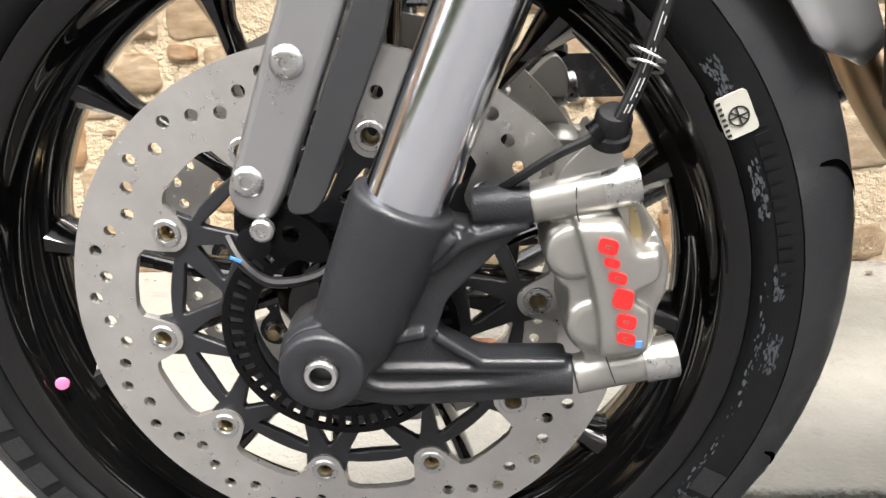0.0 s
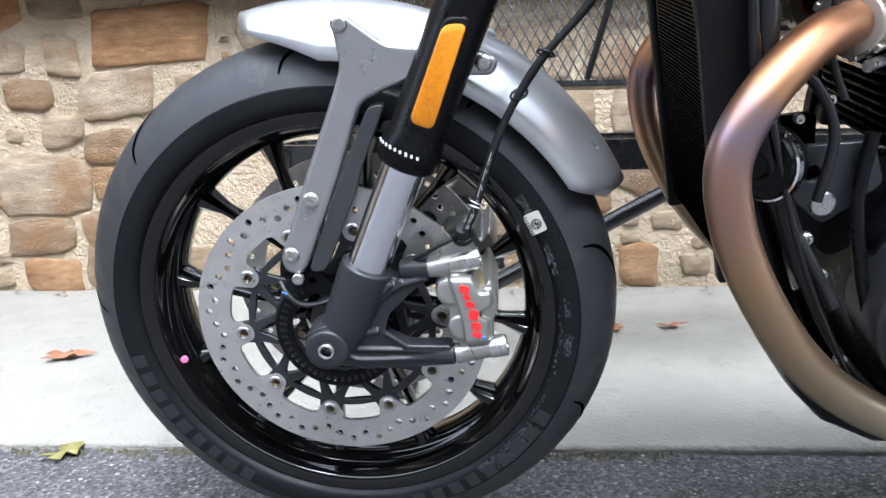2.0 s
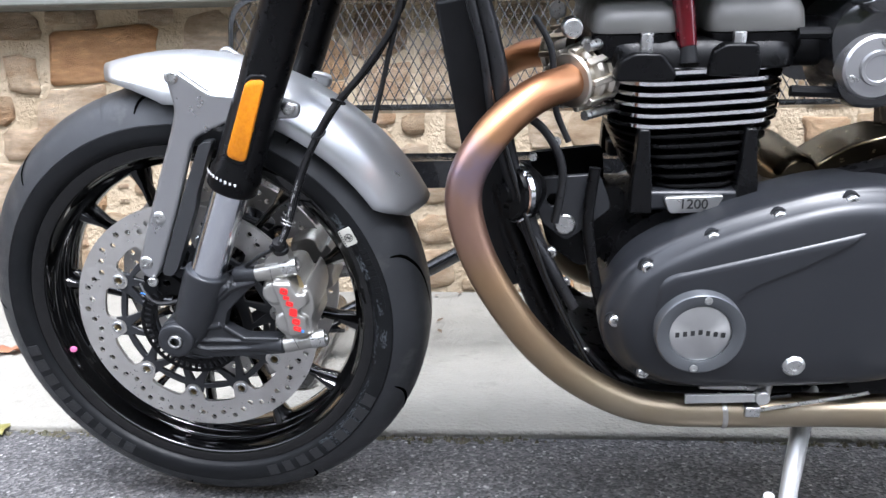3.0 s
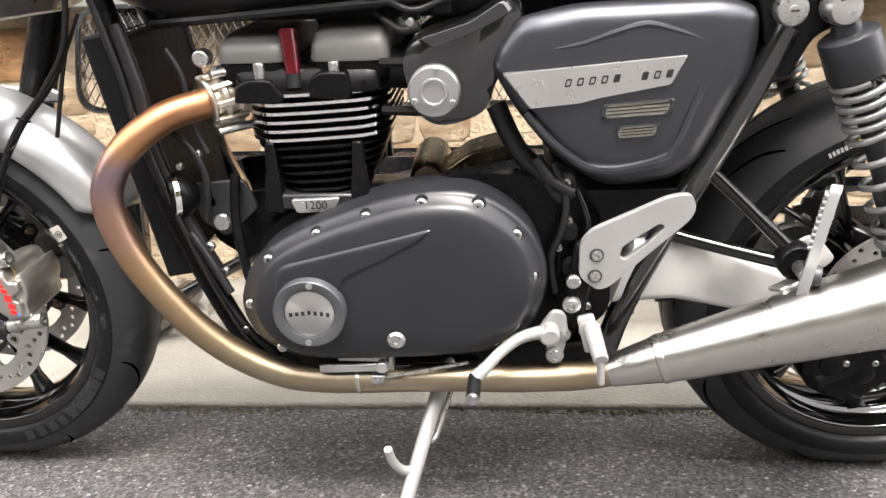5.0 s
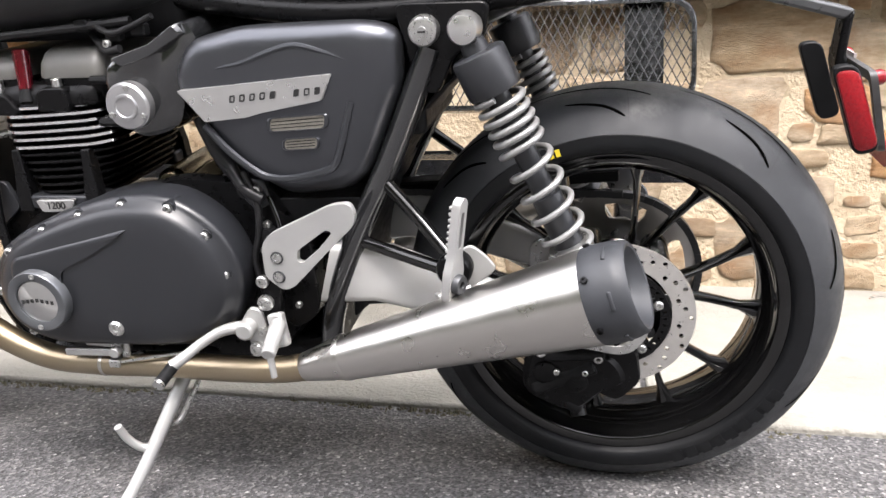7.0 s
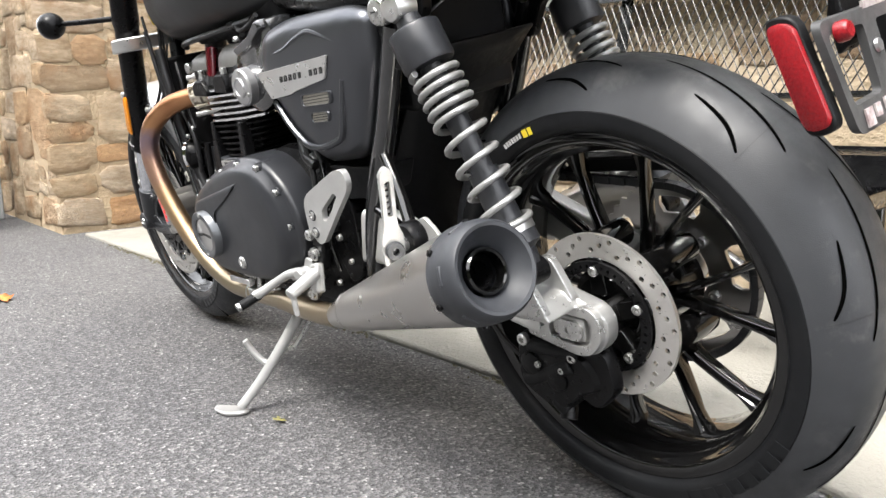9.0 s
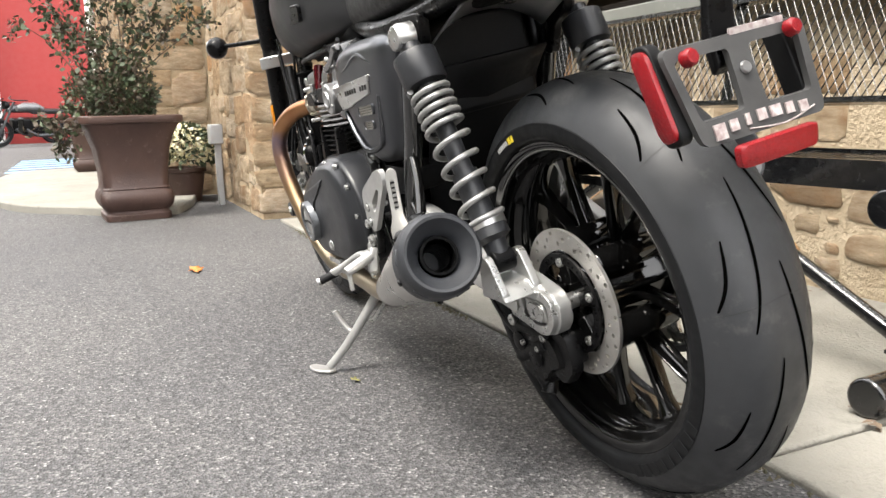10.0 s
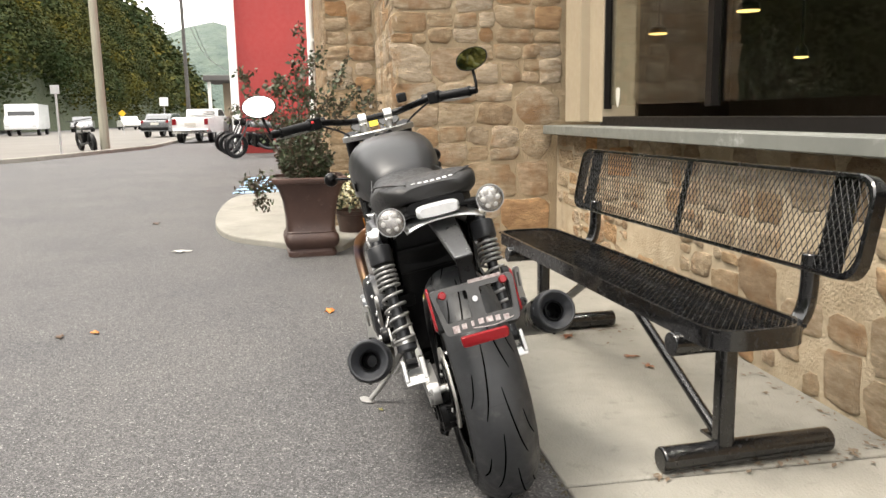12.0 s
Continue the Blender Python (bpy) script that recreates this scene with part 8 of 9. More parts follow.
# ---- fuel tank, seat, tail ----
def body(bm, rows, e=2.5, n=28):
    """Lofted sections: rows of x, low z, high z, half width, height of the widest point (0 to 1)."""
    rings = []
    for x, z0, z1, hw, wq in rows:
        zm = z0 + (z1 - z0) * wq
        ring = []
        for i in range(n):
            a = 2 * math.pi * i / n
            c, q = math.cos(a), math.sin(a)
            y = math.copysign(abs(c) ** (2 / e), c) * hw
            z = zm + math.copysign(abs(q) ** (2 / e), q) * ((z1 - zm) if q > 0 else (zm - z0))
            ring.append(V((x, y, z)))
        rings.append(ring)
    return loft(bm, rings)


bm = bmesh.new()
body(bm, [(0.318, 0.800, 0.850, 0.03, 0.4), (0.328, 0.768, 0.885, 0.068, 0.4), (0.36, 0.736, 0.922, 0.110, 0.42), (0.42, 0.717, 0.950, 0.142, 0.45), (0.50, 0.715, 0.964, 0.156, 0.47), (0.60, 0.722, 0.967, 0.158, 0.48), (0.69, 0.730, 0.952, 0.148, 0.48), (0.77, 0.737, 0.918, 0.125, 0.48), (0.83, 0.742, 0.875, 0.098, 0.48), (0.86, 0.750, 0.845, 0.075, 0.48)], 2.6, 36)
tank = part("fuel_tank", bm, GRAPHITE, moto, "matte graphite fuel tank", angle=60)
bm = bmesh.new()
lathe(bm, [(0, 0.012), (0.028, 0.011), (0.033, 0.006), (0.034, -0.004)], (0.50, 0, 0.963), (0.02, 0, 1), 32)
part("filler_cap", bm, SATIN, tank)
for s in (-1, 1):
    b = bmesh.new()
    o = round2([(0.60, 0.84), (0.70, 0.835), (0.69, 0.80), (0.61, 0.80)], 0.01, 3)
    loft(b, [[V((x, s * y, z)) for x, z in o] for y in (0.13, 0.1535)])
    part("knee_pad", b, SATIN, tank, bevel=0.006)
    b = bmesh.new()
    tube(b, [(0.350, s * 0.103, 0.772), (0.358, s * 0.110, 0.790), (0.362, s * 0.112, 0.81)], 0.004, 8)
    part("pin_stripe", b, YELLOW_INK, tank)
bm = bmesh.new()
body(bm, [(0.815, 0.745, 0.850, 0.075, 0.5), (0.86, 0.742, 0.852, 0.105, 0.5), (0.98, 0.742, 0.842, 0.124, 0.55), (1.10, 0.745, 0.840, 0.134, 0.6), (1.22, 0.756, 0.850, 0.137, 0.6), (1.32, 0.775, 0.872, 0.135, 0.6), (1.42, 0.800, 0.884, 0.126, 0.6), (1.49, 0.818, 0.878, 0.108, 0.55), (1.520, 0.832, 0.866, 0.075, 0.5)], 2.9, 32)
seat_ob = part("seat", bm, SEAT_VINYL, moto, "black vinyl seat with a stitched rear", angle=60)
bm = bmesh.new()
for s in (-1, 1):
    tube(bm, [(0.90, s * 0.105, 0.845), (1.10, s * 0.122, 0.832), (1.30, s * 0.124, 0.862), (1.44, s * 0.108, 0.876), (1.50, s * 0.06, 0.872)], 0.0022, 6)
part("seam", bm, SEAT_VINYL, seat_ob)
for i in range(7):
    b = bmesh.new()
    box(b, (1.5055 - 0.0011 * (i - 3) ** 2 * 0.6, -0.042 + 0.0155 * i, 0.8655), (0.010, 0.0095, 0.0125), Matrix.Rotation(radians(50), 3, "Y"))
    part("lettering_bar", b, WHITE_INK, seat_ob)
bm = bmesh.new()
body(bm, [(1.16, 0.735, 0.775, 0.11, 0.5), (1.30, 0.755, 0.800, 0.11, 0.5), (1.44, 0.785, 0.826, 0.10, 0.5), (1.515, 0.800, 0.830, 0.07, 0.5)], 4, 24)
tail = part("tail_cowl", bm, PLASTIC, moto, "black tail section under the seat")
bm = bmesh.new()
rows = []
for i in range(13):
    t = i / 12
    x = 1.17 + 0.36 * t
    z = 0.738 + 0.052 * math.sin(math.pi * min(1, t * 0.62)) - 0.006 * t
    hw = 0.108 - 0.012 * t
    rows.append([V((x, 0.008 + hw * u, z - (0.044 - 0.026 * min(1, 2.2 * t)) * abs(u) ** 2.4)) for u in [-1 + j / 6 for j in range(13)]])
loft(bm, rows, False)
rg = part("rear_mudguard", bm, SILVER, moto, "silver painted short rear mudguard")
so = rg.modifiers.new("thick", "SOLIDIFY")
so.thickness = 0.003
bm = bmesh.new()
body(bm, [(1.505, 0.784, 0.820, 0.052, 0.5), (1.525, 0.785, 0.819, 0.054, 0.5), (1.538, 0.790, 0.814, 0.046, 0.5)], 4, 28)
part("tail_light", bm, LED_WHITE, moto, "bright white lens tail light")
for s, y in ((-1, -0.117), (1, 0.131)):
    b = bmesh.new()
    cyl(b, (1.50, s * 0.05, 0.802), (1.508, y - s * 0.02, 0.799), 0.0085, 0.0075, 14)
    ind = part("rear_indicator", b, SATIN, moto, "round rear indicator with a faceted clear lens")
    b = bmesh.new()
    lathe(b, [(0, -0.026), (0.018, -0.022), (0.032, -0.006), (0.035, 0.004), (0.0345, 0.009), (0.0325, 0.009)], (1.515, y, 0.797), (1, 0, 0.03), 36)
    part("shell", b, STRUT, ind)
    b = bmesh.new()
    lathe(b, [(0.0325, 0.006), (0.028, 0.0105), (0.015, 0.0135), (0, 0.0145)], (1.515, y, 0.797), (1, 0, 0.03), 36)
    part("lens", b, LED_CLEAR, ind)
    for k in range(6):
        a = k * math.pi / 3
        b = bmesh.new()
        lathe(b, [(0, 0.0148), (0.0055, 0.0138), (0.0072, 0.0125), (0.0075, 0.010)], (1.515, y + 0.018 * math.cos(a), 0.797 + 0.018 * math.sin(a)), (1, 0, 0.03), 14)
        part("led", b, LED_GREY, ind)
# plate carrier
PL = lambda y, v, o=0.0: V((1.694 + 0.28 * (0.6 - v) + o, 0.014 + y, v))
bm = bmesh.new()
o_ = round2([(-0.098, 0.648), (0.098, 0.648), (0.090, 0.546), (-0.082, 0.546)], 0.012, 4)
h1_ = round2([(-0.086, 0.635), (-0.014, 0.635), (-0.016, 0.572), (-0.074, 0.571)], 0.006, 3)
h2_ = round2([(0.014, 0.635), (0.086, 0.635), (0.080, 0.571), (0.016, 0.572)], 0.006, 3)
plate(bm, o_, [h1_, h2_], -0.004, 0.004, lambda y, o, v: PL(y, v, o))
pc = part("plate_carrier", bm, DUSTY, moto, "black number plate carrier")
for p in (V((1.694, -0.057, 0.640)), V((1.695, 0.085, 0.643))):
    b = bmesh.new()
    lathe(b, [(0, 0.008), (0.007, 0.0075), (0.0095, 0.004), (0.0095, -0.004)], p + V((0.0, 0, -0.004)), (1, 0, 0.28), 20)
    part("cap_reflector", b, RED_LENS, pc, "round red plate-bolt cap")
b = bmesh.new()
lathe(b, [(0, 0.003), (0.006, 0.003), (0.007, 0.0)], PL(0.0, 0.612, 0.005), (1, 0, 0.28), 14)
part("bolt", b, STRUT, pc)
b = bmesh.new()
bar(b, PL(-0.006, 0.650, 0.004), PL(0.07, 0.650, 0.004), 0.003, 0.007, (0, 0, 1))
part("lettering_bar", b, PLATE_INK, pc)
for i in range(7):
    b = bmesh.new()
    box(b, PL(-0.058 + 0.0195 * i, 0.5625 - 0.0005 * (i - 3) ** 2, 0.0058), (0.002, (0.0150, 0.0110, 0.0060, 0.0120, 0.0150, 0.0110, 0.0120)[i], 0.0120 if i else 0.0165), Matrix.Rotation(radians(-15), 3, "Y"))
    part("lettering_bar", b, PLATE_INK, pc)
b = bmesh.new()
tube(b, [PL(-0.02, 0.552, 0.005), PL(0.03, 0.547, 0.005), PL(0.075, 0.555, 0.005)], 0.0009, 6)
part("lettering_sweep", b, PLATE_INK, pc)
bm = bmesh.new()
o = round2([(-0.052, 0.5425), (0.058, 0.5425), (0.056, 0.5185), (-0.050, 0.5185)], 0.007, 4)
loft(bm, [[V((1.724 + q, 0.010 + y, z)) for y, z in grow2(o, k)] for q, k in ((0.0, 1.0), (0.008, 1.0), (0.0105, 0.92))])
part("rear_reflector", bm, RED_LENS, pc, "oblong red rear reflector")
for s, y in ((-1, -0.079), (1, 0.107)):
    b = bmesh.new()
    o = round2([(1.638, 0.649), (1.664, 0.651), (1.698, 0.559), (1.673, 0.552)], 0.0120, 5)
    loft(b, [[V((x, y + s * q, z)) for x, z in grow2(o, k)] for q, k in ((0.0, 1.0), (0.007, 1.0), (0.009, 0.92))])
    sr = part("side_reflector", b, RED_LENS, pc, "long red side reflector")
    b = bmesh.new()
    loft(b, [[V((x, y + s * q, z)) for x, z in grow2(o, 1.12)] for q in (-0.012, 0.004)])
    part("reflector_holder", b, PLASTIC, sr, bevel=0.002)
bm = bmesh.new()
pts = [(1.44, 0.012, 0.762, 0.034), (1.51, 0.012, 0.748, 0.030), (1.668, 0.014, 0.703, 0.022), (1.667, 0.014, 0.690, 0.019), (1.664, 0.014, 0.650, 0.021), (1.674, 0.014, 0.612, 0.021)]
arm_ = lambda run: [[V((x + dx, y + hw * q, z + dz)) for q, dx, dz in ((-1, -0.006, -0.006), (1, -0.006, -0.006), (1, 0.006, 0.006), (-1, 0.006, 0.006))] for x, y, z, hw in run]
loft(bm, arm_(pts[2:]))
arm = part("plate_arm", bm, SATIN, moto, "black arched plate arm", bevel=0.004)
bm = bmesh.new()
loft(bm, arm_(pts[:3]))
part("arm_bracket", bm, ARM_GREY, arm, "grey satin bracket under the tail", bevel=0.004)
bm = bmesh.new()
rows = []
for i in range(14):
    t = i / 13
    a = radians(122 + 58 * t)
    rows.append([V((RX + (0.345 + 0.02 * abs(u)) * math.cos(a) * 1.02, 0.098 * u, RZ + (0.352) * math.sin(a) * (1.18 - 0.1 * t))) for u in (-1, -0.6, 0, 0.6, 1)])
loft(bm, rows, False)
ig = part("inner_mudguard", bm, PLASTIC, moto, "black inner rear mudguard")
so = ig.modifiers.new("thick", "SOLIDIFY")
so.thickness = 0.004
bm = bmesh.new()
box(bm, (1.10, 0, 0.66), (0.10, 0.20, 0.16))
part("battery_box", bm, PLASTIC, moto, bevel=0.01)

# ---- swingarm, shocks, rear brake, chain ----
for s in (-1, 1):
    b = bmesh.new()
    secs = [((1.000, 0.118, 0.392), 0.046, 0.020), ((1.080, 0.120, 0.392), 0.040, 0.018), ((1.160, 0.118, 0.368), 0.034, 0.016), ((1.270, 0.112, 0.335), 0.028, 0.014), ((1.345, 0.110, 0.318), 0.026, 0.013)]
    rings = []
    for (x, y, z), hh, hw in secs:
        rings.append([V((x + p * 0.3, s * (y + 0.0) + q, z + p)) for q, p in round2([(-hw, -hh), (hw, -hh), (hw, hh), (-hw, hh)], hw * 0.6, 3)])
    loft(b, rings)
    sa = part("swingarm", b, SWING_LIT, moto, "silver aluminium swingarm")
    b = bmesh.new()
    o = round2([(1.262, 0.302), (1.326, 0.287), (1.402, 0.273), (1.424, 0.280), (1.441, 0.300), (1.443, 0.326), (1.430, 0.343), (1.402, 0.350), (1.372, 0.358), (1.300, 0.366), (1.262, 0.350)], 0.010, 4)
    loft(b, [[V((x, s * y, z)) for x, z in o] for y in (0.090, 0.1110)])
    fr = [round2([(1.345, 0.347), (1.424, 0.345), (1.438, 0.334), (1.438, 0.302), (1.420, 0.281), (1.400, 0.277), (1.318, 0.291), (1.322, 0.306), (1.348, 0.304)], 0.009, 3), round2([(1.358, 0.331), (1.418, 0.331), (1.425, 0.324), (1.425, 0.306), (1.414, 0.293), (1.398, 0.290), (1.356, 0.297)], 0.006, 3)]
    plate(b, fr[0], [fr[1]], min(s * 0.108, s * 0.1215), max(s * 0.108, s * 0.1215))
    # two ears that hold the foot of the shock absorber
    for y0, y1 in ((0.108, 0.120), (0.160, 0.171)):
        ear = round2([(1.340, 0.342), (1.343, 0.384), (1.352, 0.403), (1.372, 0.404), (1.382, 0.388), (1.404, 0.348)], 0.011, 4)
        plate(b, ear, [], min(s * y0, s * y1), max(s * y0, s * y1))
    plate(b, round2([(1.335, 0.340), (1.340, 0.366), (1.388, 0.362), (1.408, 0.342)], 0.006, 3), [], min(s * 0.105, s * 0.170), max(s * 0.105, s * 0.170))
    tube(b, [(1.280, s * 0.108, 0.344), (1.345, s * 0.112, 0.338)], 0.0075, 10, smooth=False)
    tube(b, [(1.270, s * 0.106, 0.304), (1.340, s * 0.112, 0.295)], 0.0075, 10, smooth=False)
    ac = part("axle_carrier", b, CAST_SILVER, sa, "bright cast axle carrier")
    rm = ac.modifiers.new("cast", "REMESH")
    rm.mode, rm.voxel_size, rm.use_smooth_shade = "VOXEL", 0.0012, True
    sm = ac.modifiers.new("soften", "SMOOTH")
    sm.factor, sm.iterations = 0.5, 2
    b = bmesh.new()
    plate(b, round2([(1.362, 0.328), (1.412, 0.328), (1.412, 0.296), (1.361, 0.299)], 0.005, 3), [], s * 0.106, s * 0.1178)
    part("adjuster_block", b, CAST_SILVER, sa, bevel=0.002)
    b = bmesh.new()
    plate(b, round2([(1.372, 0.3225), (1.405, 0.3225), (1.405, 0.2965), (1.372, 0.2965)], 0.006, 3), [ring2(1.3885, 0.309, 0.0058, 14)], min(s * 0.117, s * 0.1208), max(s * 0.117, s * 0.1208))
    part("axle_nut", b, ZINC, sa)
    # shock absorber
    T0, T1 = V((1.217, s * 0.150, 0.722)), V((1.363, s * 0.142, 0.392))
    u = (T1 - T0).normalized()
    Ln = (T1 - T0).length
    b = bmesh.new()
    lathe(b, [(0.0, 0.014), (0.015, 0.016), (0.017, 0.030), (0.0290, 0.031), (0.0325, 0.033), (0.0335, 0.036), (0.0335, 0.078), (0.0315, 0.082), (0.015, 0.083), (0.015, Ln * 0.62), (0.0195, Ln * 0.62), (0.0195, Ln - 0.055), (0.027, Ln - 0.05), (0.028, Ln - 0.035), (0.018, Ln - 0.028), (0.016, Ln - 0.008), (0, Ln - 0.008)], T0, u, 36)
    sh = part("shock_absorber", b, CAST_BLACK, moto, "black rear shock absorber")
    b = bmesh.new()
    _, a_, b2 = frame_of(u)
    pts = []
    s0, s1 = 0.086, Ln - 0.052
    turns = 10.5
    for i in range(241):
        t = i / 240
        tt = t * turns
        q = (0.0105 * min(tt, 5) + 0.0248 * max(0, min(tt - 5, 4.7)) + 0.011 * max(0, tt - 9.7))
        q = s0 + q * (s1 - s0) / (0.0105 * 5 + 0.0248 * 4.7 + 0.011 * 0.8)
        ang = 2 * math.pi * tt
        pts.append(T0 + u * q + (a_ * math.cos(ang) + b2 * math.sin(ang)) * 0.0285)
    tube(b, pts, 0.0043, 10, smooth=False)
    part("spring", b, SPRING, sh, "silver grey progressive coil spring")
    b = bmesh.new()
    lathe(b, [(0.0, 0.012), (0.008, 0.012), (0.0165, 0.009), (0.0195, 0.002), (0.0195, -0.02), (0, -0.02)], T0 + V((0, s * 0.010, 0)), (0, s, 0), 28)
    part("top_bolt", b, ALU, sh, "domed bright shock bolt")
    b = bmesh.new()
    cyl(b, T1 + V((0, -s * 0.016, 0)), T1 + V((0, s * 0.016, 0)), 0.017, seg=24)
    part("lower_eye", b, SATIN, sh, bevel=0.002)
    b = bmesh.new()
    lathe(b, [(0.0195, Ln - 0.052), (0.0205, Ln - 0.066), (0.0285, Ln - 0.064), (0.0285, Ln - 0.050)], T0, u, 24)
    part("adjuster_ring", b, ALU, sh)
    b = bmesh.new()
    plate(b, round2([(1.128, 0.752), (1.245, 0.750), (1.236, 0.705), (1.200, 0.690), (1.176, 0.640), (1.150, 0.650), (1.140, 0.700)], 0.012, 3), [], s * 0.118, s * 0.136)
    part("shock_bracket", b, SATIN, moto, "black frame bracket", bevel=0.004)
bm = bmesh.new()
lathe(bm, [(0, 0.006), (0.0055, 0.006), (0.006, 0.004), (0.012, 0.004), (0.0165, 0.002), (0.0185, -0.002), (0.0185, -0.02), (0, -0.02)], (1.166, -0.150, 0.720), (0, -1, 0), 28)
lock = part("seat_lock", bm, ZINC, moto, "round steel seat lock")
bm = bmesh.new()
box(bm, (1.166, -0.1565, 0.720), (0.009, 0.001, 0.0022))
part("keyhole", bm, BLACK_INK, lock)

bm = bmesh.new()
plate(bm, ring2(RX, RZ, 0.110, 100), [ring2(RX, RZ, 0.078, 60)] + disc_holes(RX, RZ, [(0.1035, 0), (0.096, 8.5), (0.0885, 17)], 14, 0.0036), -0.082, -0.077)
rd = part("brake_disc", bm, DISC, rear_wheel, "drilled steel rear brake disc", angle=30)
bm = bmesh.new()
slots = []
for k in range(40):
    a = 2 * math.pi * k / 40
    d, q = V((math.cos(a), math.sin(a))), V((-math.sin(a), math.cos(a)))
    slots.append([tuple(V((RX, RZ)) + d * r + q * w) for r, w in ((0.0655, -0.0017), (0.0705, -0.0019), (0.0705, 0.0019), (0.0655, 0.0017))])
plate(bm, ring2(RX, RZ, 0.0755, 72), [ring2(RX, RZ, 0.0615, 48)] + slots, -0.088, -0.084)
part("abs_ring", bm, SATIN, rear_wheel, "black slotted sensor ring")
for k in range(5):
    a = radians(20 + 72 * k)
    bolt(rd, ZINC, (RX + 0.062 * math.cos(a), -0.086, RZ + 0.062 * math.sin(a)), (0, -1, 0), 0.0068, 0.005)
    b = bmesh.new()
    plate(b, round2([(RX + r * math.cos(a + q), RZ + r * math.sin(a + q)) for r, q in ((0.030, -0.42), (0.058, -0.2), (0.080, -0.15), (0.080, 0.15), (0.058, 0.2), (0.030, 0.42))], 0.005, 2), [], -0.0835, -0.074)
    part("disc_spider", b, GLOSS, rd, bevel=0.0015)
    b = bmesh.new()
    c = V((RX + 0.083 * math.cos(a + 0.5), 0, RZ + 0.083 * math.sin(a + 0.5)))
    lathe(b, [(0.018, -0.070), (0.020, -0.066), (0.020, 0.03), (0.016, 0.03), (0.016, -0.066)], c, (0, 1, 0), 24, True)
    part("hub_tube", b, GLOSS, rear_wheel)
bm = bmesh.new()
o = smooth2([(1.275, 0.262), (1.300, 0.280), (1.360, 0.272), (1.400, 0.262), (1.418, 0.225), (1.385, 0.205), (1.345, 0.170), (1.305, 0.178), (1.270, 0.205)], 4)
loft(bm, [[V((x, y, z)) for x, z in grow2(o, k)] for y, k in ((-0.050, 0.95), (-0.06, 1.0), (-0.108, 1.0), (-0.118, 0.86))])
rc = part("rear_caliper", bm, SATIN, moto, "black rear brake caliper")
for x, z in ((1.302, 0.236), (1.345, 0.222)):
    b = bmesh.new()
    lathe(b, [(0.018, -0.004), (0.017, 0.006), (0.012, 0.009), (0, 0.009)], (x, -0.115, z), (0, -1, 0), 24)
    part("piston_boss", b, SATIN, rc)
for p0, p1, r_ in (((1.285, -0.112, 0.205), (1.372, -0.112, 0.248), 0.012), ((1.300, -0.114, 0.262), (1.385, -0.112, 0.268), 0.010), ((1.330, -0.108, 0.185), (1.352, -0.110, 0.172), 0.011)):
    b = bmesh.new()
    tube(b, [p0, p1], r_, 12, smooth=False)
    part("caliper_rib", b, PLASTIC, rc, bevel=0.003)
b = bmesh.new()
loft(b, [[V((x, y, z)) for x, z in grow2(round2([(1.372, 0.285), (1.428, 0.276), (1.436, 0.222), (1.404, 0.188), (1.366, 0.205), (1.362, 0.250)], 0.012, 3), k)] for y, k in ((-0.112, 0.94), (-0.106, 1.0), (-0.094, 1.0))])
part("caliper_bracket", b, SATIN, rc)
bolt(rc, ZINC, (1.318, -0.122, 0.240), (0, -1, 0), 0.0045, 0.004)
bolt(rc, ZINC, (1.358, -0.121, 0.240), (0, -1, 0), 0.0045, 0.004)
bolt(rc, ZINC, (1.296, -0.118, 0.272), (0, -1, 0), 0.009, 0.008)
bolt(rc, ZINC, (1.376, -0.116, 0.262), (0, -1, 0), 0.007, 0.006)
b = bmesh.new()
cyl(b, (1.345, -0.10, 0.178), (1.350, -0.112, 0.160), 0.012, seg=14)
part("bleed_nipple", b, SATIN, rc)
bm = bmesh.new()
tube(bm, [(1.275, -0.10, 0.225), (1.245, -0.112, 0.26), (1.215, -0.12, 0.315), (1.15, -0.12, 0.345), (1.05, -0.12, 0.34)], 0.004, 8)
part("brake_hose", bm, HOSE, rc)

teeth = []
for k in range(43 * 2):
    r = 0.128 if k % 2 else 0.1215
    a = 2 * math.pi * k / 86
    teeth.append((RX + r * math.cos(a), RZ + r * math.sin(a)))
cut = [smooth2([(RX + r * math.cos(radians(a0 + da)), RZ + r * math.sin(radians(a0 + da))) for r, da in ((0.085, -16), (0.085, 0), (0.085, 16), (0.108, 17), (0.108, 0), (0.108, -17))], 2) for a0 in (10, 82, 154, 226, 298)]
bm = bmesh.new()
plate(bm, teeth, cut + [ring2(RX, RZ, 0.05, 30)], 0.086, 0.092)
sprocket = part("sprocket", bm, STEEL, rear_wheel, "large steel rear sprocket")
for k in range(5):
    a = radians(46 + 72 * k)
    bolt(sprocket, ZINC, (RX + 0.066 * math.cos(a), 0.0855, RZ + 0.066 * math.sin(a)), (0, -1, 0), 0.008, 0.008)
bm = bmesh.new()
for z0, z1 in ((0.438, 0.440), (0.184, 0.330)):
    p0, p1 = V((RX, 0.089, z0)), V((0.96, 0.089, z1))
    n = 34
    for i in range(n):
        c = p0.lerp(p1, i / n)
        box(bm, c + V((0, 0.005 if i % 2 else 0.003, 0)), (0.0155, 0.003, 0.011), Matrix.Rotation(math.atan2(p0.z - p1.z, p1.x - p0.x), 3, "Y"))
        box(bm, c - V((0, 0.005 if i % 2 else 0.003, 0)), (0.0155, 0.003, 0.011), Matrix.Rotation(math.atan2(p0.z - p1.z, p1.x - p0.x), 3, "Y"))
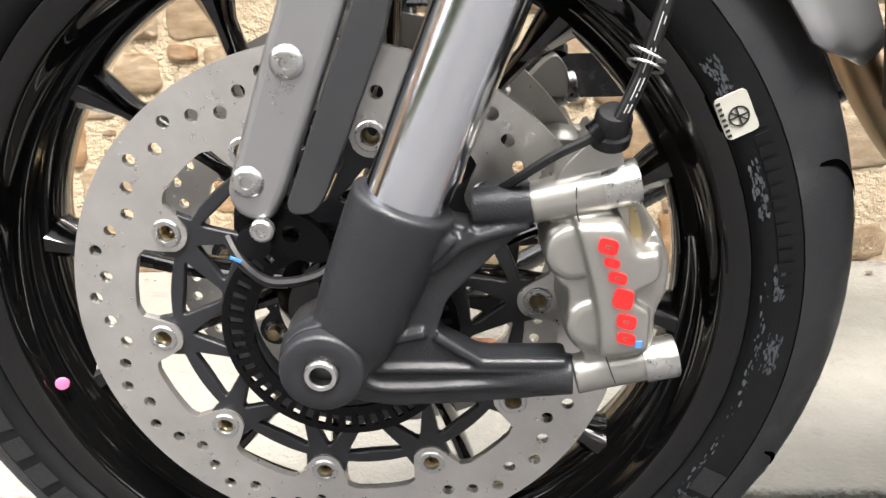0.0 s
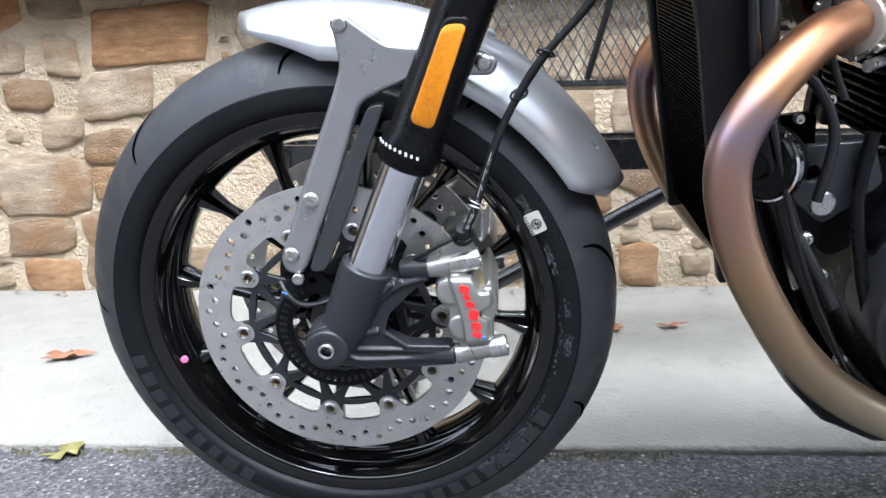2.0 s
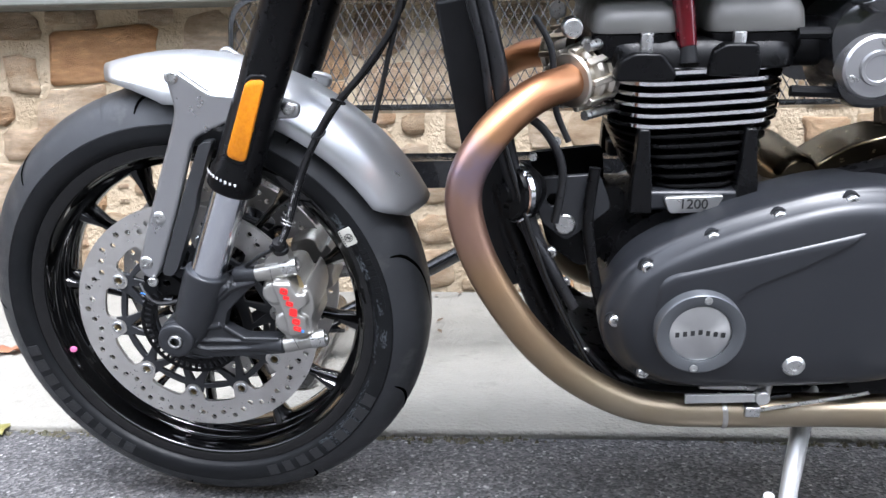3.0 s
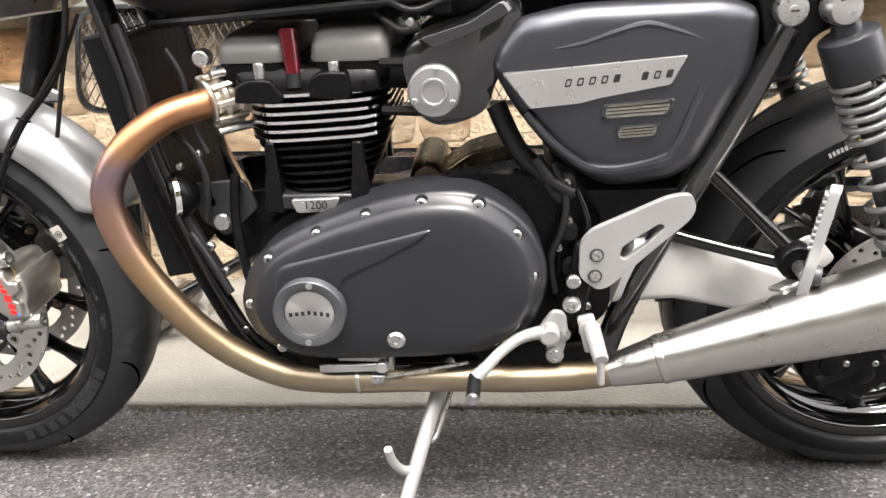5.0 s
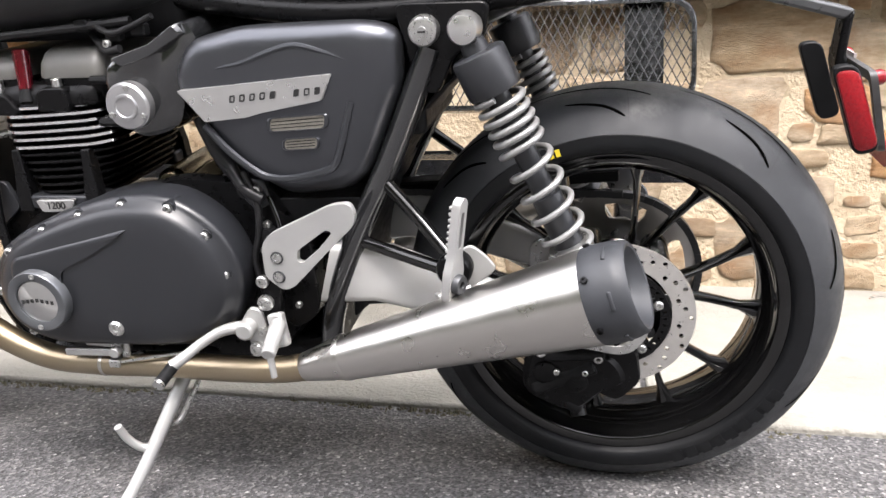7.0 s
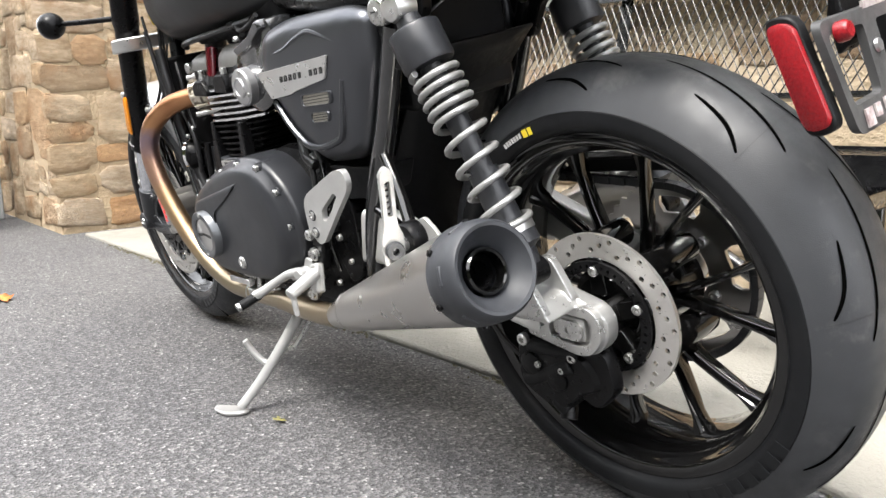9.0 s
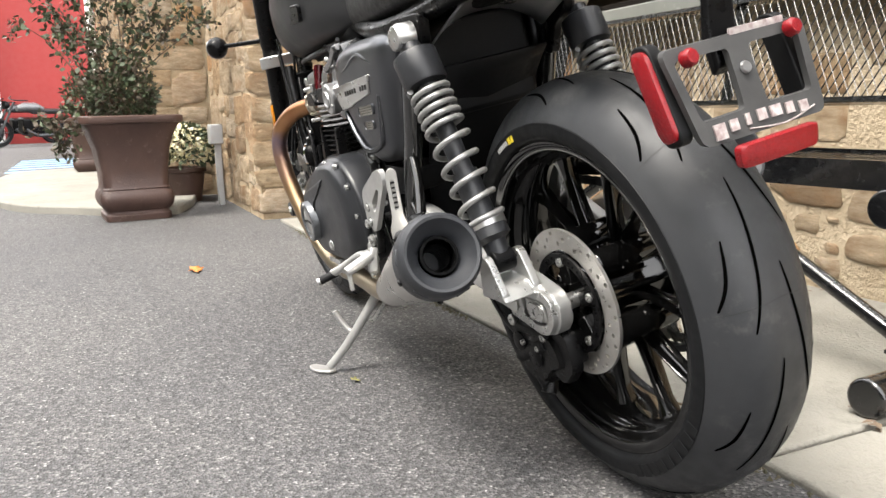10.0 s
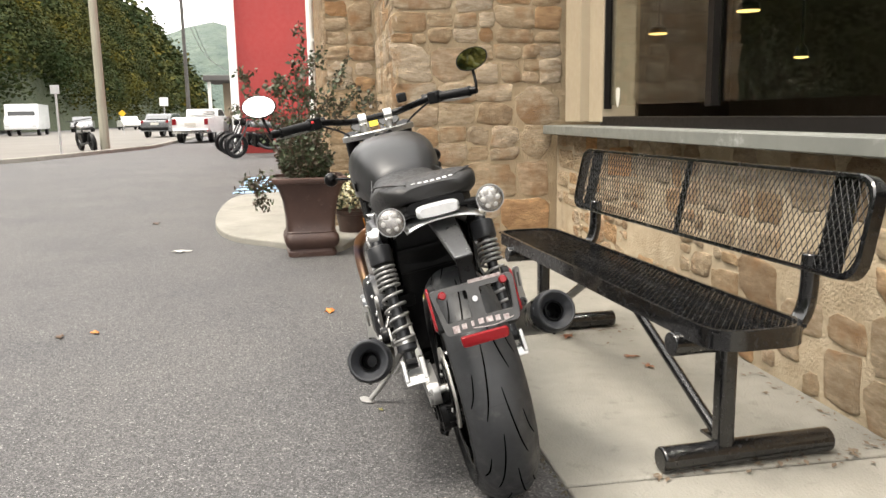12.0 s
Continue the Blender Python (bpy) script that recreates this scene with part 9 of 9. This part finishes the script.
for i in range(26):
    a = radians(-90 + 180 * i / 25)
    box(bm, (RX + 0.127 * math.cos(a), 0.089, RZ + 0.127 * math.sin(a)), (0.0155, 0.014, 0.010), Matrix.Rotation(-a - math.pi / 2, 3, "Y"))
part("drive_chain", bm, STRUT_DARK, moto, "oiled steel drive chain", smooth=False)
bm = bmesh.new()
bar(bm, (1.02, 0.094, 0.452), (1.40, 0.094, 0.478), 0.03, 0.004)
bar(bm, (1.02, 0.108, 0.440), (1.40, 0.108, 0.466), 0.004, 0.03)
part("chain_guard", bm, PLASTIC, moto, "black chain guard", bevel=0.002)
bm = bmesh.new()
cyl(bm, (RX, -0.12, RZ), (RX, 0.12, RZ), 0.012, seg=20)
part("rear_axle", bm, ALU, moto)

# ---- foot controls and side stand ----
for s in (-1, 1):
    b = bmesh.new()
    o = round2([(0.936, 0.412), (0.937, 0.458), (0.950, 0.474), (1.040, 0.516), (1.066, 0.519), (1.072, 0.500), (1.066, 0.486), (1.030, 0.452), (0.975, 0.398), (0.960, 0.393)], 0.010, 4)
    hole = round2([(0.985, 0.437), (0.987, 0.452), (1.030, 0.482), (1.038, 0.478), (1.014, 0.452), (0.992, 0.434)], 0.005, 3)
    plate(b, o, [hole], s * 0.180, s * 0.190)
    hg = part("heel_guard", b, ALU_PAINT, moto, "silver heel guard plate with a slot", bevel=0.0022)
    for x, z in ((0.957, 0.441), (0.956, 0.413)):
        b = bmesh.new()
        lathe(b, [(0, 0.0006), (0.0090, 0.0006), (0.0092, -0.004)], (x, s * 0.190, z), (0, s, 0), 20)
        part("washer", b, STRUT_DARK, hg)
        bolt(hg, ZINC, (x, s * 0.1905, z), (0, s, 0), 0.0066, 0.003)
    b = bmesh.new()
    bar(b, (0.948, s * 0.170, 0.450), (0.930, s * 0.178, 0.345), 0.030, 0.016, (0, 1, 0))
    br = part("footpeg_bracket", b, SATIN, moto, "black footpeg bracket", bevel=0.004)
    bolt(br, ZINC, (0.930, s * 0.187, 0.405), (0, s, 0), 0.009, 0.006)
    b = bmesh.new()
    tube(b, [(0.952, s * 0.205, 0.350), (0.958, s * 0.262, 0.335)], lambda t: 0.0115 - 0.002 * t, 12, smooth=False)
    pg = part("footpeg", b, ALU_PAINT, moto, "silver rider footpeg", bevel=0.002)
    b = bmesh.new()
    bar(b, (0.945, s * 0.196, 0.362), (0.956, s * 0.21, 0.318), 0.022, 0.016, (0, 1, 0))
    part("peg_clevis", b, ALU_PAINT, pg, bevel=0.004)
    b = bmesh.new()
    cyl(b, (0.958, s * 0.256, 0.336), (0.960, s * 0.258, 0.300), 0.005, 0.0042, 12)
    part("feeler", b, ALU_PAINT, pg)
    if s < 0:
        b = bmesh.new()
        tube(b, [(0.904, -0.198, 0.3370), (0.885, -0.201, 0.3385), (0.862, -0.207, 0.3335), (0.838, -0.220, 0.3210), (0.820, -0.236, 0.3090), (0.806, -0.248, 0.3010)], lambda t: 0.0105 - 0.0025 * math.sin(math.pi * t) - 0.0015 * t, 12)
        gl_ = part("gear_lever", b, ALU_PAINT, moto, "silver gear lever with a black rubber")
        b = bmesh.new()
        cyl(b, (0.807, -0.240, 0.3010), (0.804, -0.280, 0.2930), 0.0085, seg=18)
        part("lever_rubber", b, PLASTIC, gl_, bevel=0.0025)
        b = bmesh.new()
        cyl(b, (0.804, -0.278, 0.2935), (0.8035, -0.284, 0.2920), 0.0078, seg=18)
        part("lever_tip", b, ZINC, gl_)
        b = bmesh.new()
        cyl(b, (0.901, -0.185, 0.337), (0.901, -0.212, 0.337), 0.013, seg=20)
        part("lever_pivot", b, ALU_PAINT, gl_, bevel=0.003)
        b = bmesh.new()
        tube(b, [(0.905, -0.195, 0.338), (0.860, -0.19, 0.326), (0.815, -0.175, 0.306), (0.742, -0.172, 0.290)], 0.0035, 8)
        cyl(b, (0.862, -0.19, 0.3265), (0.842, -0.188, 0.3185), 0.0062, seg=6)
        part("shift_rod", b, ALU, gl_)
        for p_, r_ in (((0.909, -0.196, 0.302), 0.0085), ((0.929, -0.190, 0.372), 0.0085), ((0.921, -0.192, 0.330), 0.006), ((0.945, -0.196, 0.338), 0.005)):
            b = bmesh.new()
            lathe(b, [(r_ * 1.35, -0.006), (r_ * 1.35, -0.001), (r_, 0.0), (r_, 0.004), (r_ * 0.5, 0.005), (r_ * 0.45, 0.002), (0, 0.002)], p_, (0, -1, 0), 18)
            part("linkage_bolt", b, ZINC, gl_)
        b = bmesh.new()
        plate(b, round2([(0.890, 0.344), (0.905, 0.366), (0.922, 0.362), (0.926, 0.330), (0.918, 0.296), (0.902, 0.292), (0.896, 0.320)], 0.007, 3), [], -0.192, -0.184)
        part("linkage_plate", b, ALU_PAINT, gl_, bevel=0.002)
        b = bmesh.new()
        bar(b, (0.690, -0.176, 0.286), (0.620, -0.174, 0.287), 0.006, 0.010)
        part("shift_arm", b, ALU, gl_, bevel=0.002)
        b = bmesh.new()
        cyl(b, (0.692, -0.180, 0.296), (0.690, -0.180, 0.272), 0.008, seg=12)
        part("rod_joint", b, ZINC, gl_)
    else:
        b = bmesh.new()
        tube(b, [(0.93, 0.205, 0.345), (0.88, 0.215, 0.33), (0.82, 0.225, 0.325)], 0.007, 10)
        part("brake_pedal", b, ALU_PAINT, moto, "silver rear brake pedal")
bm = bmesh.new()
tube(bm, [(0.772, -0.112, 0.262), (0.760, -0.135, 0.235), (0.735, -0.185, 0.170), (0.712, -0.240, 0.108), (0.694, -0.284, 0.068)], lambda t: 0.0115 - 0.0025 * t, 16)
stand = part("side_stand", bm, ALU_PAINT, moto, "silver side stand resting on the asphalt")
bm = bmesh.new()
Z_ = lambda x, y: -0.005 / math.cos(radians(12)) - y * math.tan(radians(12)) + 0.002
foot = round2([(0.705, -0.272), (0.712, -0.292), (0.690, -0.318), (0.655, -0.322), (0.640, -0.308), (0.670, -0.282)], 0.010, 4)
loft(bm, [[V((x, y, Z_(x, y) + h)) for x, y in foot] for h in (0.0, 0.007)])
part("stand_foot", bm, ALU_PAINT, stand, bevel=0.002)
bm = bmesh.new()
tube(bm, [(0.722, -0.215, 0.134), (0.705, -0.222, 0.138), (0.694, -0.232, 0.160), (0.690, -0.24, 0.186)], lambda t: 0.0068 - 0.001 * t, 12)
part("stand_tang", bm, ALU_PAINT, stand)
bm = bmesh.new()
tube(bm, [(0.782, -0.108, 0.240), (0.775, -0.12, 0.222), (0.752, -0.165, 0.166), (0.745, -0.176, 0.155), (0.735, -0.178, 0.152)], 0.0042, 10)
part("stand_spring", bm, ZINC, stand)
bm = bmesh.new()
bar(bm, (0.80, -0.100, 0.265), (0.755, -0.118, 0.243), 0.03, 0.035)
part("stand_bracket", bm, SATIN, stand, bevel=0.005)
# catalyst box and sump under the engine
bm = bmesh.new()
body(bm, [(0.52, 0.235, 0.262, 0.10, 0.5), (0.56, 0.215, 0.27, 0.13, 0.5), (0.80, 0.215, 0.275, 0.13, 0.5), (0.98, 0.235, 0.28, 0.11, 0.5)], 5, 28)
part("sump_guard", bm, SATIN, moto, "black sump and catalyst box")
bm = bmesh.new()
body(bm, [(0.476, 0.246, 0.266, 0.06, 0.5), (0.486, 0.230, 0.272, 0.10, 0.5), (0.505, 0.212, 0.274, 0.128, 0.5), (0.55, 0.195, 0.264, 0.140, 0.5), (0.66, 0.192, 0.255, 0.140, 0.5), (0.74, 0.202, 0.255, 0.13, 0.5)], 3, 28)
part("belly_pan", bm, SATIN, moto, "black belly pan under the header pipes")

# the bars are turned slightly, and the front wheel with them; the rear wheel runs a little to the right of the frame
front_wheel.matrix_basis = pose(0, 0, 0, 0, 0, -2.5)
rear_wheel.matrix_basis = pose(0, 0.018, -0.002)
rc.matrix_basis = pose(0, 0.010, 0)

# ---- wall stones, piece by piece ----
def stone(parent, place, u, v, w, h, rr, mat, depth=0.013):
    """A rough stone at (u, v) on a wall, w by h; place maps (u, out, v) to the world."""
    n = 16
    q = min(w, h)
    edge = []
    for sx, sz in ((1, 1), (-1, 1), (-1, -1), (1, -1)):
        ca, cb = rr.uniform(0.04, 0.42) * q, rr.uniform(0.04, 0.32) * q
        dx, dz = rr.uniform(-0.08, 0.06) * q, rr.uniform(-0.08, 0.06) * q
        flat = (sx * (w / 2 - ca + dx), sz * (h / 2 + dz))
        side = (sx * (w / 2 + dx), sz * (h / 2 - cb + dz))
        edge += [side, flat] if sx * sz > 0 else [flat, side]
    outline = []
    for i in range(8):
        a, b = edge[i], edge[(i + 1) % 8]
        outline += [a, ((a[0] + b[0]) / 2 + rr.uniform(-0.06, 0.06) * q, (a[1] + b[1]) / 2 + rr.uniform(-0.06, 0.06) * q)]
    sl = rr.uniform(-0.10, 0.10)
    def ring(k, out, jit):
        return [place(u + x * k + sl * z * k, out + j, v + z * k + sl * x * k * 0.5) for (x, z), j in zip(outline, jit)]
    zero = [0.0] * n
    rows = [ring(1.03, -0.012, zero), ring(1.0, depth * 0.35, [rr.uniform(-0.3, 0.3) * depth for _ in range(n)]),
            ring(0.93, depth * 0.95, [rr.uniform(-0.35, 0.35) * depth for _ in range(n)]),
            ring(0.5, depth * 1.15, [rr.uniform(-0.15, 0.2) * depth for _ in range(n)])]
    vs = [tuple(p) for r in rows for p in r] + [tuple(place(u, depth * rr.uniform(1.0, 1.3), v))]
    fs = []
    for k in range(3):
        for i in range(n):
            j = (i + 1) % n
            fs.append((k * n + i, k * n + j, (k + 1) * n + j, (k + 1) * n + i))
    for i in range(n):
        fs.append((3 * n + i, 3 * n + (i + 1) % n, 4 * n))
    me = bpy.data.meshes.new("stone")
    me.from_pydata(vs, [], fs)
    me.materials.append(mat)
    me.polygons.foreach_set("use_smooth", [True] * len(fs))
    ob = new("stone", me)
    ob.parent = parent
    return ob


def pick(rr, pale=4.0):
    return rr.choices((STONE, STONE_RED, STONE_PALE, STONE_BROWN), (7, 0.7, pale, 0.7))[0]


def course(parent, place, u0, u1, v0, v1, seed, hmin, hmax, wk, skip=(), lay=None):
    rr = random.Random(seed)
    lay = lay or (lambda u_, v_, w_, h_, r_: stone(parent, place, u_, v_, w_, h_, r_, pick(r_)))
    v = v0
    while v < v1 - 0.03:
        h = min(rr.uniform(hmin, hmax), v1 - v)
        u = u0 + rr.uniform(-0.05, 0.0)
        while u < u1:
            w = h * rr.uniform(0.8, 2.4) * wk
            hh, vv = h, v + h / 2
            w = min(w, u1 - u + 0.02)
            clash = lambda uc, vc, ww, hq: any(abs(uc - a) < (ww + c) / 2 - 0.006 and abs(vc - b) < (hq + d) / 2 - 0.006 for a, b, c, d, *_ in skip)
            if w <= 0.05:
                pass
            elif not clash(u + w / 2, vv, w, hh):
                if rr.random() < 0.2 and h > 0.11:
                    k = rr.uniform(0.42, 0.58)
                    lay(u + w / 2, v + h * k / 2, w - 0.016, h * k - 0.014, rr)
                    lay(u + w / 2, v + h * k + h * (1 - k) / 2, w - 0.016, h * (1 - k) - 0.014, rr)
                else:
                    lay(u + w / 2, vv, w - 0.018, hh - 0.016 + rr.uniform(-0.010, 0.008), rr)
            else:
                n = max(1, round(w / 0.075))
                for i in range(n):
                    for q in (0, 1):
                        uc, vc = u + w * (i + 0.5) / n, v + h * (0.25 + 0.5 * q)
                        if not clash(uc, vc, w / n, h / 2):
                            lay(uc, vc, w / n - 0.014, h / 2 - 0.012, rr)
            u += w
        v += h


on_main = lambda u, o, v: V((u, WALL_Y + 0.019 - o, v))
on_wing = lambda u, o, v: V((WING_X - 0.018 + o, u, v))
on_front = lambda u, o, v: V((u, FRONT_Y + 0.04 - o, v))
on_return = lambda u, o, v: V((RETURN_X - 0.018 + o, u, v))
on_far = lambda u, o, v: V((u, FAR_Y + 0.04 - o, v))
KNOWN = [(-0.80, 0.74, 0.33, 0.14, STONE_RED), (-1.06, 0.69, 0.10, 0.10, STONE_PALE), (-0.92, 0.58, 0.20, 0.13, STONE_PALE),
         (-1.17, 0.58, 0.13, 0.075, STONE_BROWN), (-1.08, 0.48, 0.12, 0.08, STONE), (-1.15, 0.33, 0.25, 0.165, STONE_PALE),
         (-1.18, 0.175, 0.20, 0.09, STONE_BROWN), (-1.15, 0.055, 0.15, 0.10, STONE_RED), (-0.98, 0.20, 0.13, 0.10, STONE),
         (-0.96, 0.075, 0.16, 0.12, STONE), (-0.94, 0.43, 0.14, 0.09, STONE_BROWN), (-0.92, 0.32, 0.17, 0.09, STONE),
         (0.32, 0.51, 0.19, 0.12, STONE_PALE), (0.36, 0.28, 0.21, 0.14, STONE), (0.36, 0.15, 0.12, 0.10, STONE_PALE), (0.55, 0.075, 0.10, 0.11, STONE_RED),
         (1.81, 0.765, 0.33, 0.20, STONE), (2.10, 0.70, 0.18, 0.14, STONE_PALE), (2.01, 0.56, 0.17, 0.11, STONE_RED), (2.17, 0.41, 0.13, 0.13, STONE_RED), (1.84, 0.14, 0.30, 0.20, STONE)]
rr0 = random.Random(77)
for u, v, w, h, m in KNOWN:
    stone(wall_main, on_main, u, v, w + 0.012, h + 0.012, rr0, m, 0.008)


def rubble(parent, place, u0, u1, v0, v1, seed, big, gap=0.026, skip=(), pale=4.0, bare=0.0):
    """Uncoursed rubble: the field is cut again and again into blocks of uneven size."""
    rr = random.Random(seed)
    def fits(u, v, w, h):
        return not any(abs(u - a) < (w + c) / 2 - 0.004 and abs(v - b) < (h + d) / 2 - 0.004 for a, b, c, d, *_ in skip)
    def cut(a, b, c, d):
        w, h = b - a, d - c
        limit = big * rr.uniform(0.45, 1.0)
        hit = not fits((a + b) / 2, (c + d) / 2, w - gap, h - gap)
        if w * h > limit * limit * 0.62 or w > 2.6 * h or h > 1.15 * w or (hit and max(w, h) > 0.11):
            k = rr.uniform(0.36, 0.64)
            if w > h * 1.35:
                cut(a, a + w * k, c, d)
                cut(a + w * k, b, c, d)
            else:
                cut(a, b, c, c + h * k)
                cut(a, b, c + h * k, d)
        elif not hit and w > 0.05 and h > 0.04:
            g = gap * rr.uniform(0.3, 1.7)
            if rr.random() < bare:
                return
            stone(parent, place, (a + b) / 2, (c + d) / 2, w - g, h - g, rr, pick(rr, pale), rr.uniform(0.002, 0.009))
    u = u0
    while u < u1 - 0.05:
        e = min(u + rr.uniform(0.8, 1.2), u1)
        e = u1 if u1 - e < 0.35 else e
        v = v0
        while v < v1 - 0.05:
            f = min(v + rr.uniform(0.4, 0.7), v1)
            f = v1 if v1 - f < 0.2 else f
            cut(u, e, v, f)
            v = f
        u = e


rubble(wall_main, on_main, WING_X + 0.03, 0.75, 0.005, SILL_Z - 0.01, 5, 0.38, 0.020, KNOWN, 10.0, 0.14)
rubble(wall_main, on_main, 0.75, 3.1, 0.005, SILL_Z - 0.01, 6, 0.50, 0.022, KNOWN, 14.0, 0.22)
rubble(wall_wing, on_wing, FRONT_Y + 0.01, WALL_Y - 0.02, 0.02, SILL_Z + 0.05, 15, 0.46, 0.012)
rubble(wall_wing, on_wing, FRONT_Y + 0.01, WALL_Y + 0.05, SILL_Z + 0.05, 2.6, 16, 0.46, 0.012)
rubble(wall_front, on_front, RETURN_X + 0.03, WING_X - 0.02, 0.02, 2.6, 25, 0.50, 0.014)
rubble(wall_return, on_return, FAR_Y + 0.02, FRONT_Y + 0.03, 0.02, 2.6, 35, 0.42, 0.014)


def far_stones(u0, u1, v1):
    """The far stretch of the house front, joined."""
    verts, faces = [], []
    def lay(u, v, w, h, rr):
        k = len(verts)
        for x, z, o in ((-0.5, -0.5, 0), (0.5, -0.5, 0), (0.5, 0.5, 0), (-0.5, 0.5, 0), (-0.42, -0.38, 1), (0.42, -0.38, 1), (0.42, 0.38, 1), (-0.42, 0.38, 1)):
            verts.append(tuple(on_far(u + x * w, o * rr.uniform(0.012, 0.03), v + z * h)))
        faces.extend([(k + 4, k + 5, k + 6, k + 7)] + [(k + i, k + (i + 1) % 4, k + 4 + (i + 1) % 4, k + 4 + i) for i in range(4)])
    course(None, on_far, u0, u1, 0.02, v1, 31, 0.14, 0.26, 1.3, (), lay)
    me = bpy.data.meshes.new("far_stones")
    me.from_pydata(verts, [], faces)
    me.materials.append(STONE)
    ob = new("far_stones", me)
    ob.parent = wall_far
    tagged(ob, "joined stones of the far house front", kind="stuff")


far_stones(-13.9, RETURN_X - 0.02, 3.9)
